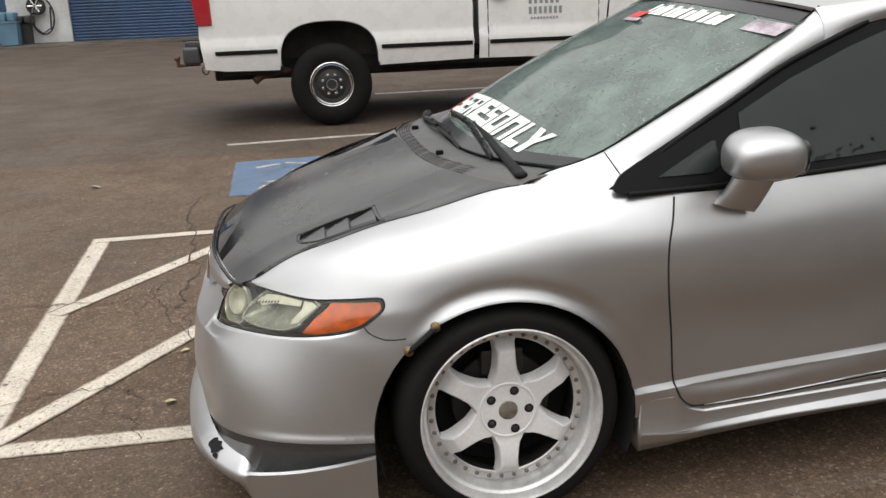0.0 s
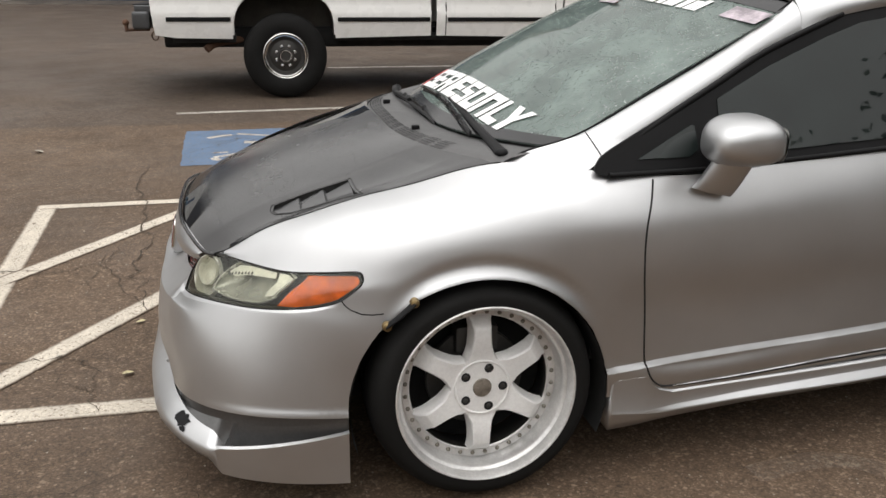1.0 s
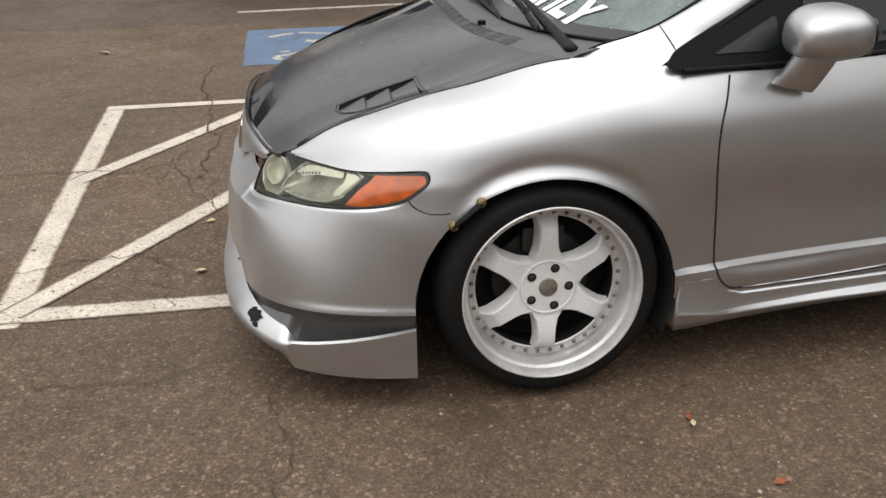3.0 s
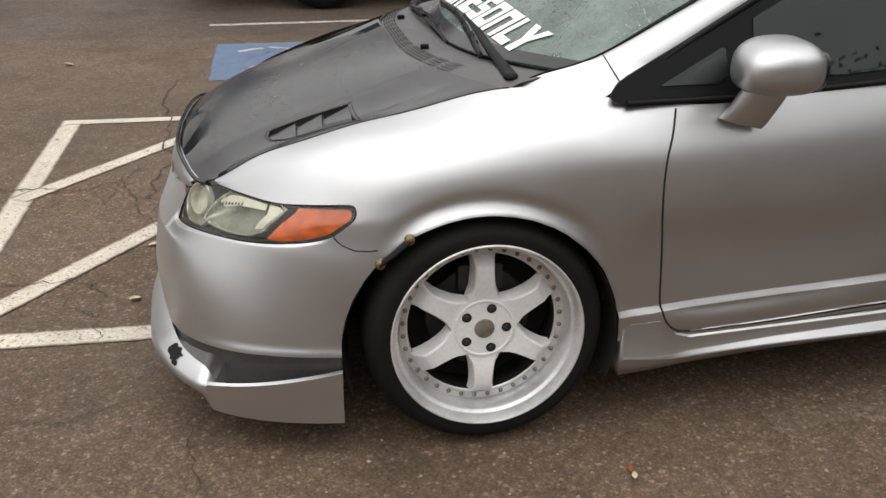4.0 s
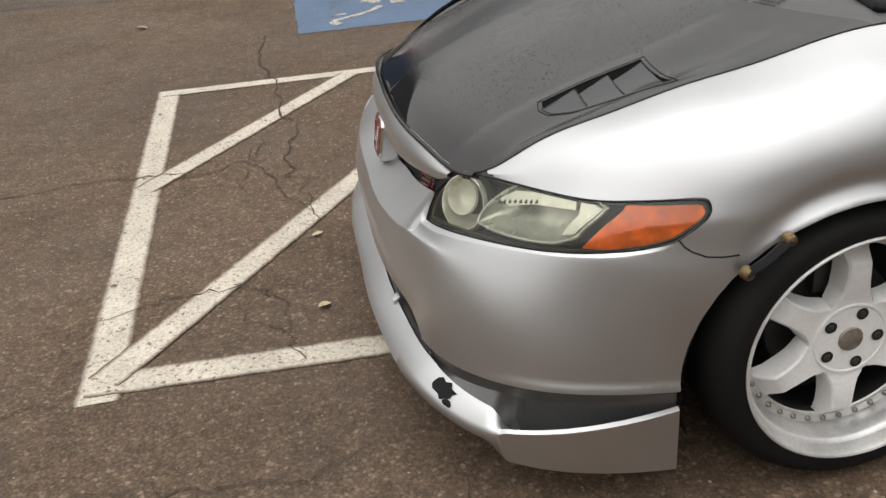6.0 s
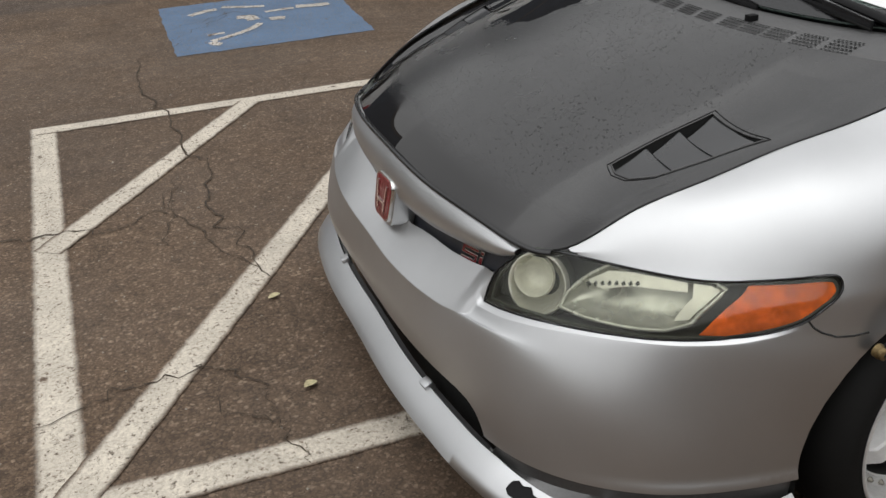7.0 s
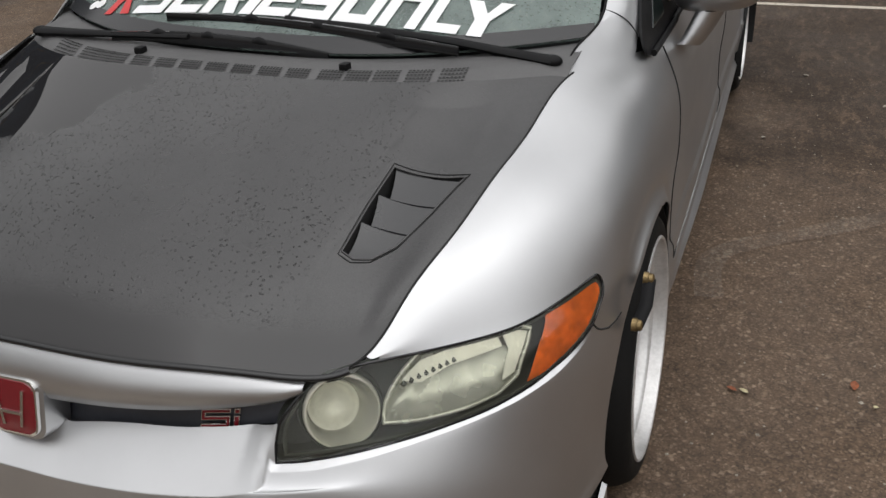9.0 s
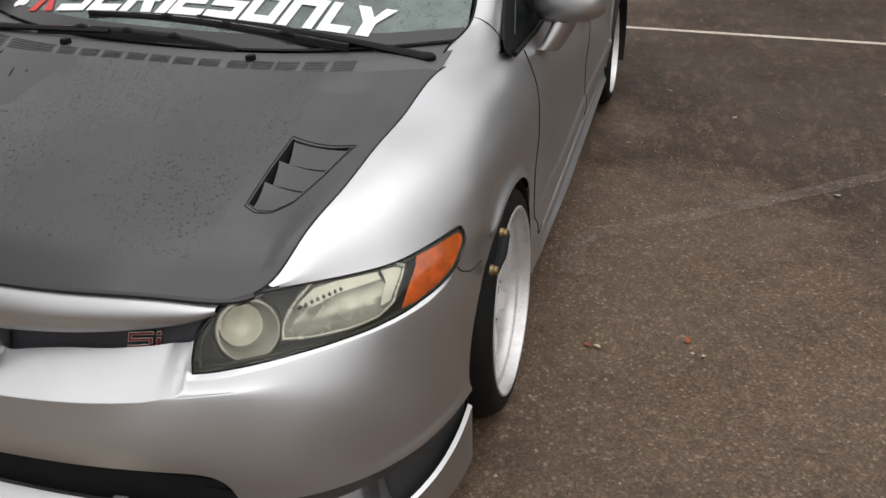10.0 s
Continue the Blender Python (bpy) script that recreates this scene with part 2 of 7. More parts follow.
    t.links.new(mixed(t, puddle, ramp(t, noise_node(t, 3.5, 5), (0.35, 0.20), (0.7, 0.29)), (0.015, 0.015, 0.015)), p.inputs["Coat Roughness"])
    n = bump_of(t, wet, 0.70, 0.0028)
    t.links.new(n, p.inputs["Normal"])
    t.links.new(n, p.inputs["Coat Normal"])
    return m


def make_pane(name, tint, gloss_rough=0.03, wet=0.0, haze=0.0, haze_colour=(0.5, 0.5, 0.48)):
    """Glass: a clear tinted body with a mirror coat that grows at grazing angles; haze and drops on it."""
    m, t, p = nodes_of(name)
    out = t.nodes["Material Output"]
    clear = t.nodes.new("ShaderNodeBsdfTransparent")
    clear.inputs["Color"].default_value = (*tint, 1)
    gl = t.nodes.new("ShaderNodeBsdfGlossy")
    gl.inputs["Roughness"].default_value = gloss_rough
    fr = t.nodes.new("ShaderNodeFresnel")
    fr.inputs["IOR"].default_value = 1.52
    mx = t.nodes.new("ShaderNodeMixShader")
    t.links.new(fr.outputs["Fac"], mx.inputs["Fac"])
    body = clear.outputs["BSDF"]
    if haze:
        df = t.nodes.new("ShaderNodeBsdfDiffuse")
        df.inputs["Color"].default_value = (*haze_colour, 1)
        hz = t.nodes.new("ShaderNodeMixShader")
        t.links.new(ramp(t, noise_node(t, 8, 5), (0.3, haze * 0.6), (0.7, haze * 1.3)), hz.inputs["Fac"])
        t.links.new(body, hz.inputs[1])
        t.links.new(df.outputs["BSDF"], hz.inputs[2])
        body = hz.outputs["Shader"]
    t.links.new(body, mx.inputs[1])
    t.links.new(gl.outputs["BSDF"], mx.inputs[2])
    if wet:
        n = bump_of(t, mixed(t, 1.0, drops(t, 80, 0.33), drops(t, 190, 0.34, 5.0), "LIGHTEN"), wet, 0.003)
        t.links.new(n, gl.inputs["Normal"])
        t.links.new(n, fr.inputs["Normal"])
    t.links.new(mx.outputs["Shader"], out.inputs["Surface"])
    return m


ASPHALT = make_asphalt()
WHITE_LINE = make_line_paint("white_road_paint", (0.67, 0.605, 0.505), 0.41, True)
THIN_LINE = make_line_paint("worn_white_road_paint", (0.60, 0.57, 0.52), 0.46)
BLUE_LINE = make_line_paint("blue_road_paint", (0.070, 0.150, 0.275), 0.38)
SILVER = make_silver()
CARBON = make_carbon()
BLACK = surface("black_plastic", (0.008, 0.008, 0.0085), 0.5, bump=0.1, spec=0.12)
GLOSS_BLACK = surface("gloss_black", (0.012, 0.012, 0.013), 0.18)
TRIM_GREY = surface("cowl_grey_plastic", (0.088, 0.087, 0.087), 0.5, bump=0.15)
RUBBER = surface("tyre_rubber", (0.009, 0.0088, 0.0085), 0.7, bump=0.2, spec=0.15)
DARK = surface("dark_cavity", (0.010, 0.010, 0.010), 0.9)
WHEEL_WHITE = surface("white_wheel_paint", (0.72, 0.712, 0.70), 0.36, vary=0.12, coat=0.3)
LIP_METAL = surface("dull_white_rim_lip", (0.69, 0.682, 0.67), 0.34, metal=0.5, vary=0.18, big=9)
CHROME = surface("chrome", (0.75, 0.74, 0.72), 0.12, metal=1.0, vary=0.06)
STEEL = surface("brake_steel", (0.05, 0.048, 0.045), 0.5, metal=0.6)
BRASS = surface("brass_bolt", (0.25, 0.18, 0.085), 0.4, metal=0.8, vary=0.3, big=60)
RIVET = surface("rivet_steel", (0.22, 0.205, 0.175), 0.30, metal=0.9)
RED = surface("red_enamel", (0.17, 0.006, 0.012), 0.25, coat=0.5)
REFLECTOR = surface("hazed_reflector", (0.56, 0.56, 0.48), 0.26, metal=0.5, vary=0.3, big=14)
BUCKET = surface("headlight_housing", (0.045, 0.050, 0.040), 0.5, vary=0.2, big=10)
# car silver with the shade of the lip recess put into its colour
SHADED_SILVER = surface("shaded_silver_recess", (0.15, 0.149, 0.148), 0.34, metal=0.75, vary=0.15)
AMBER = surface("amber_lens", (0.78, 0.148, 0.006), 0.22, vary=0.35, big=26, fine=90, bump=0.35, coat=0.7)


# ---- mesh helpers ----
def mesh_of(name, verts, faces, material, normals=None, smooth=False):
    me = bpy.data.meshes.new(name)
    me.from_pydata([tuple(map(float, v)) for v in verts], [], [tuple(map(int, f)) for f in faces])
    me.materials.append(material)
    if smooth or normals is not None:
        me.shade_smooth()
    if normals is not None:
        me.normals_split_custom_set_from_vertices([tuple(map(float, n)) for n in normals])
    me.update()
    return me


def put(name, me, parent=None, label="", **tags):
    ob = new(name, me)
    if parent:
        ob.parent = parent
    return tagged(ob, label, **tags)


def part(name, bm, material, parent=None, label="", smooth=None, **tags):
    """Links a bmesh as one mesh object under a thing or a part. smooth: the angle in degrees under which edges are shaded round."""
    bmesh.ops.recalc_face_normals(bm, faces=bm.faces)
    me = bpy.data.meshes.new(name)
    if smooth is not None:
        lim = radians(smooth)
        for f in bm.faces:
            f.smooth = True
        for e in bm.edges:
            if len(e.link_faces) == 2 and e.calc_face_angle(0) > lim:
                e.smooth = False
    bm.to_mesh(me)
    bm.free()
    me.materials.append(material)
    return put(name, me, parent, label, **tags)


def thing(name, m=None, label="", category="", group="", kind=""):
    ob = new(name)
    if m is not None:
        ob.matrix_world = m
    return tagged(ob, label, category, group, kind)


def box(bm, x0, x1, y0, y1, z0, z1, bevel=0.0, seg=2, m=None):
    r = bmesh.ops.create_cube(bm, size=1.0)
    mm = Matrix.Translation(((x0 + x1) / 2, (y0 + y1) / 2, (z0 + z1) / 2)) @ Matrix.Diagonal((abs(x1 - x0), abs(y1 - y0), abs(z1 - z0), 1))
    bmesh.ops.transform(bm, matrix=mm, verts=r["verts"])
    vs = r["verts"]
    if bevel:
        es = list({e for v in vs for e in v.link_edges})
        out = bmesh.ops.bevel(bm, geom=es, offset=bevel, segments=seg, affect="EDGES", profile=0.6)
        vs = list({v for f in out["faces"] for v in f.verts} | {v for v in vs if v.is_valid})
    if m is not None:
        bmesh.ops.transform(bm, matrix=m, verts=[v for v in vs if v.is_valid])
    return bm


def rod(bm, a, b, r0, r1=None, seg=12, cap=True):
    """A tapered round bar from a to b."""
    a, b = Vector(a), Vector(b)
    d = b - a
    r = bmesh.ops.create_cone(bm, cap_ends=cap, segments=seg, radius1=r0, radius2=r0 if r1 is None else r1, depth=d.length)
    bmesh.ops.transform(bm, matrix=Matrix.Translation((a + b) / 2) @ d.to_track_quat("Z", "Y").to_matrix().to_4x4(), verts=r["verts"])
    return bm


def turned(bm, profile, seg=64, m=None):
    """A lathe body about z from (radius, height) pairs."""
    rings = []
    for r, h in profile:
        rings.append([bm.verts.new((r * math.cos(2 * math.pi * k / seg), r * math.sin(2 * math.pi * k / seg), h)) for k in range(seg)])
    for a, b in zip(rings, rings[1:]):
        for k in range(seg):
            bm.faces.new((a[k], a[(k + 1) % seg], b[(k + 1) % seg], b[k]))
    if m is not None:
        bmesh.ops.transform(bm, matrix=m, verts=[v for ring in rings for v in ring])
    return rings


def tube(bm, pts, radius, seg=8, closed=False, squash=None):
    """A round (or squashed) bar along a polyline."""
    pts = [Vector(p) for p in pts]
    n = len(pts)
    rings = []
    for i, p in enumerate(pts):
        d = (pts[(i + 1) % n] - pts[i - 1]) if closed or 0 < i < n - 1 else (pts[1] - pts[0] if i == 0 else pts[-1] - pts[-2])
        q = d.to_track_quat("Z", "Y")
        r = radius[i] if isinstance(radius, (list, tuple)) else radius
        sx, sy = squash or (1, 1)
        rings.append([bm.verts.new(p + q @ Vector((r * sx * math.cos(2 * math.pi * k / seg), r * sy * math.sin(2 * math.pi * k / seg), 0))) for k in range(seg)])
    for i in range(n if closed else n - 1):
        a, b = rings[i], rings[(i + 1) % n]
        for k in range(seg):
            bm.faces.new((a[k], a[(k + 1) % seg], b[(k + 1) % seg], b[k]))
    if not closed:
        bm.faces.new(rings[0][::-1])
        bm.faces.new(rings[-1])
    return bm


def prism(bm, outline, lift, m=None):
    """A flat outline of 3D points, thickened by the vector lift."""
    lo = [bm.verts.new(p) for p in outline]
    hi = [bm.verts.new(Vector(p) + Vector(lift)) for p in outline]
    n = len(lo)
    bm.faces.new(lo[::-1])
    bm.faces.new(hi)
    for k in range(n):
        bm.faces.new((lo[k], lo[(k + 1) % n], hi[(k + 1) % n], hi[k]))
    if m is not None:
        bmesh.ops.transform(bm, matrix=m, verts=lo + hi)
    return bm


def smooth_path(pts, per=6, closed=False):
    """A Catmull-Rom curve through points of any dimension."""
    p = np.array(pts, float)
    n = len(p)
    out = []
    for i in range(n if closed else n - 1):
        a, b, c, d = (p[(i + k) % n] if closed else p[min(max(i + k, 0), n - 1)] for k in (-1, 0, 1, 2))
        for u in np.arange(per) / per:
            out.append(0.5 * (2 * b + (c - a) * u + (2 * a - 5 * b + 4 * c - d) * u * u + (3 * b - a - 3 * c + d) * u ** 3))
    if not closed:
        out.append(p[-1])
    return np.array(out)


# ---- ground: a car park that falls gently towards the car ----
def ground_z(x, y):
    x, y = np.asarray(x, float), np.asarray(y, float)
    z = sum(np.interp(y + d, [-50, 0, 3.5, 5.0, 6.5, 40, 60], [0, 0, 0.07, 0.16, 0.26, 1.6, 2.0]) for d in (-0.3, -0.15, 0, 0.15, 0.3)) / 5
    return z + 0.034 * np.clip(x - 0.2, 0, 8) * np.clip(1 - y / 3, 0, 1)


gx = np.concatenate([[-900, -300, -120, -60, -35, -20, -13, -10], np.arange(-8, 10.01, 0.2), [12, 15, 20, 35, 60, 120, 300, 900]])
gy = np.concatenate([[-900, -300, -120, -60, -35, -20, -12, -8], np.arange(-6, 9.01, 0.2), [10, 11, 13, 15, 18, 21, 25, 30, 40, 60, 120, 300, 900]])
XX, YY = np.meshgrid(gx, gy)
gverts = np.stack([XX.ravel(), YY.ravel(), ground_z(XX, YY).ravel()], 1)
W = len(gx)
gfaces = [(j * W + i, j * W + i + 1, (j + 1) * W + i + 1, (j + 1) * W + i) for j in range(len(gy) - 1) for i in range(W - 1)]
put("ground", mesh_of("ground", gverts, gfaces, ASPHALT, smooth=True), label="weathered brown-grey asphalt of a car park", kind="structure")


def on_ground(x, y, h=0.004):
    return (x, y, float(ground_z(x, y)) + h)


def stripe(name, a, b, width, material, label, h=0.002, step=0.03):
    """A sprayed line on the ground; its texture runs across from edge to edge."""
    rng = random.Random(name + str(a))
    a, b = Vector(a), Vector(b)
    d = (b - a).normalized()
    side = Vector((-d.y, d.x))
    n = max(2, int((b - a).length / step))
    verts, faces = [], []
    for i in range(n + 1):
        c = a + (b - a) * i / n
        for sgn in (-1, 1):
            q = c + side * sgn * (width * 0.62 + rng.uniform(-0.003, 0.003))
            verts.append(on_ground(q.x, q.y, h))
    for i in range(n):
        faces.append((2 * i, 2 * i + 2, 2 * i + 3, 2 * i + 1))
    me = mesh_of(name, verts, faces, material)
    uv = me.uv_layers.new(name="UVMap")
    for loop in me.loops:
        uv.data[loop.index].uv = (loop.vertex_index % 2, loop.vertex_index // 2 / n)
    return put(name, me, label=label, kind="structure")


HATCH = "worn white hatched no-parking line on the asphalt"
stripe("road_marking_1", (-1.68, -0.23), (-1.84, 2.53), 0.10, WHITE_LINE, HATCH, 0.0020)
stripe("road_marking_2", (-1.72, -0.146), (1.4, -0.14), 0.088, WHITE_LINE, HATCH, 0.0026)
stripe("road_marking_3", (-1.87, 2.483), (1.6, 2.57), 0.085, WHITE_LINE, HATCH, 0.0032)
stripe("road_marking_4", (-1.68, -0.138), (-0.02, 2.46), 0.088, WHITE_LINE, HATCH, 0.0038)
stripe("road_marking_5", (-1.77, 1.178), (-0.88, 2.48), 0.088, WHITE_LINE, HATCH, 0.0038)
stripe("road_marking_6", (-1.31, 5.35), (2.6, 5.62), 0.06, THIN_LINE, "thin worn white bay line on the asphalt")
stripe("road_marking_7", (0.3, 8.1), (5.0, 8.2), 0.07, THIN_LINE, "thin worn white bay line on the asphalt")
stripe("road_marking_8", (4.555, -0.2), (4.24, -6.0), 0.062, WHITE_LINE, "white bay line on the asphalt")
# body shell: rows from the sill up to the bonnet edge, stations from the nose round to the tail (y outwards)
ROWS = [
    [(-.905,0,.275),(-.897,.22,.272),(-.872,.42,.268),(-.842,.57,.265),(-.765,.715,.272),(-.62,.825,.282),(-.385,.876,.280),(-.18,.876,.275),(.05,.872,.27),
     (.25,.866,.265),(.45,.860,.262),(1.0,.859,.30),(1.6,.859,.335),(2.35,.865,.37),(3.0,.865,.40),(3.45,.80,.42),(3.64,.58,.43),(3.70,0,.43)],
    [(-.925,0,.36),(-.915,.22,.36),(-.885,.42,.36),(-.84,.565,.362),(-.755,.705,.37),(-.615,.81,.378),(-.385,.872,.375),(-.18,.882,.36),(.05,.880,.345),
     (.25,.870,.33),(.45,.864,.315),(1.0,.8635,.355),(1.6,.8635,.395),(2.35,.872,.44),(3.0,.87,.48),(3.45,.81,.50),(3.66,.58,.51),(3.72,0,.51)],
    [(-.9075,0,.462),(-.8975,.22,.464),(-.8565,.42,.473),(-.814,.547,.4835),(-.735,.685,.47),(-.60,.79,.475),(-.385,.868,.47),(-.18,.89,.44),(.05,.888,.40),
     (.25,.8715,.37),(.45,.8655,.345),(1.0,.865,.392),(1.6,.865,.435),(2.35,.875,.50),(3.0,.87,.56),(3.45,.81,.58),(3.66,.58,.59),(3.72,0,.59)],
    [(-.903,0,.4675),(-.893,.22,.4695),(-.851,.42,.480),(-.809,.543,.4905),(-.72,.672,.508),(-.588,.782,.518),(-.385,.864,.51),(-.18,.892,.48),(.05,.890,.44),
     (.25,.871,.39),(.45,.8645,.362),(1.0,.864,.41),(1.6,.864,.455),(2.35,.873,.54),(3.0,.866,.62),(3.45,.80,.65),(3.65,.57,.66),(3.71,0,.66)],
    [(-.852,0,.505),(-.845,.22,.507),(-.825,.42,.500),(-.775,.545,.53),(-.695,.665,.545),(-.575,.775,.555),(-.385,.853,.565),(-.18,.888,.56),(.05,.89,.53),
     (.25,.873,.51),(.45,.862,.50),(1.0,.86,.53),(1.6,.86,.56),(2.35,.87,.63),(3.0,.86,.70),(3.45,.79,.73),(3.63,.56,.74),(3.69,0,.74)],
    [(-.84,0,.565),(-.828,.22,.566),(-.79,.42,.575),(-.74,.535,.59),(-.655,.655,.60),(-.545,.765,.605),(-.372,.848,.612),(-.18,.878,.63),(.05,.882,.63),
     (.25,.872,.62),(.45,.864,.615),(1.0,.862,.64),(1.6,.86,.67),(2.35,.865,.73),(3.0,.85,.79),(3.45,.77,.82),(3.62,.54,.83),(3.68,0,.83)],
    [(-.835,0,.61),(-.82,.22,.61),(-.775,.42,.62),(-.70,.556,.6385),(-.615,.655,.645),(-.51,.755,.648),(-.355,.835,.655),(-.18,.862,.69),(.05,.868,.715),
     (.25,.864,.72),(.45,.860,.72),(1.0,.855,.75),(1.6,.853,.78),(2.35,.852,.83),(3.0,.83,.88),(3.45,.75,.91),(3.61,.52,.92),(3.67,0,.92)],
    [(-.836,0,.645),(-.818,.22,.643),(-.765,.42,.642),(-.705,.552,.640),(-.60,.63,.684),(-.485,.70,.727),(-.34,.765,.764),(-.17,.80,.793),(.05,.81,.825),
     (.25,.825,.82),(.45,.838,.80),(1.0,.835,.835),(1.6,.833,.87),(2.35,.83,.925),(3.0,.80,.97),(3.45,.70,.99),(3.61,.49,1.0),(3.66,0,1.0)],
    [(-.838,0,.667),(-.822,.22,.663),(-.775,.42,.652),(-.709,.546,.641),(-.595,.592,.706),(-.47,.622,.757),(-.32,.645,.806),(-.17,.664,.843),(.05,.69,.894),
     (.25,.765,.885),(.45,.803,.868),(1.0,.80,.912),(1.6,.80,.95),(2.35,.79,1.0),(3.0,.75,1.03),(3.45,.64,1.04),(3.60,.45,1.04),(3.64,0,1.04)],
]
NET = np.array(ROWS)
# the body draws in towards the rear
NET[:, 11:17, 1] -= [0.003, 0.012, 0.024, 0.026, 0.026, 0.020]
# and the doors tuck in below their middle
NET[2:5, 10:13, 1] -= 0.007


def knots(net, axis):
    """Mean chord lengths along one direction of a net, added up."""
    d = np.linalg.norm(np.diff(net, axis=axis), axis=2).mean(axis=1 - axis)
    return np.concatenate([[0], np.cumsum(d)])


def cardinal(kn, at):
    """Weights of the natural cubic spline through values at the knots kn, for each parameter in at."""
    n, h = len(kn), np.diff(kn)
    a, r = np.eye(n), np.zeros((n, n))
    for i in range(1, n - 1):
        a[i, i - 1:i + 2] = h[i - 1], 2 * (h[i - 1] + h[i]), h[i]
        r[i, i - 1:i + 2] = 6 / h[i - 1], -6 / h[i - 1] - 6 / h[i], 6 / h[i]
    m = np.linalg.solve(a, r)
    at = np.clip(np.atleast_1d(np.asarray(at, float)), kn[0], kn[-1])
    k = np.clip(np.searchsorted(kn, at) - 1, 0, n - 2)
    hk, e = h[k][:, None], np.eye(n)
    p, q = ((kn[k + 1] - at)[:, None]) / hk, ((at - kn[k])[:, None]) / hk
    return p * e[k] + q * e[k + 1] + ((p ** 3 - p) * m[k] + (q ** 3 - q) * m[k + 1]) * hk ** 2 / 6


SK, VK = knots(NET, 1), knots(NET, 0)


def shell(s, v):
    """Points of the body shell at arrays of s (round the car) and v (upwards)."""
    return np.einsum("ni,nj,ijk->nk", cardinal(VK, v), cardinal(SK, s), NET)


# ---- the car: panels cut from one shell ----
def arch_gap(p):
    """Distance outside the edge of the nearer wheel arch, in side view."""
    f = np.hypot(p[:, 0] + 0.035, p[:, 2] - 0.28) - 0.356
    r = np.hypot(p[:, 0] - 2.70, p[:, 2] - 0.37) - 0.35
    return np.minimum(f, r)


def ledge_z(x):
    """Height of the crisp upper edge of the ledge that runs along the foot of the doors."""
    return 0.351 + 0.0765 * (x - 0.344)


# crease below the radiator grille, up to the foot of the headlight, and the lower edge of the headlight
SHELF_SV = np.array([(-.1, .155), (0, .155), (.10, .154), (.27, .160), (.385, .163), (.425, .172), (.445, .192), (.454, .225), (.462, .262), (.462, .33), (-.1, .33)])
LAMP_FOOT = np.array([(.462, .278), (.54, .262), (.64, .255), (.77, .252), (.86, .257), (.95, .270), (1.02, .290), (1.05, .305)])


def line_gap(line, s, v):
    """Distance from each (s, v) to a polyline, and which side of it (+ above)."""
    q = np.stack([s, v], 1)
    best, above = np.full(len(q), 9.0), np.zeros(len(q))
    for a, b in zip(line, line[1:]):
        d = b - a
        t = np.clip(((q - a) @ d) / (d @ d), 0, 1)
        r = q - a - t[:, None] * d
        g = np.hypot(r[:, 0], r[:, 1])
        near = g < best
        best[near] = g[near]
        above[near] = np.sign(d[0] * r[near, 1] - d[1] * r[near, 0])
    return best, above


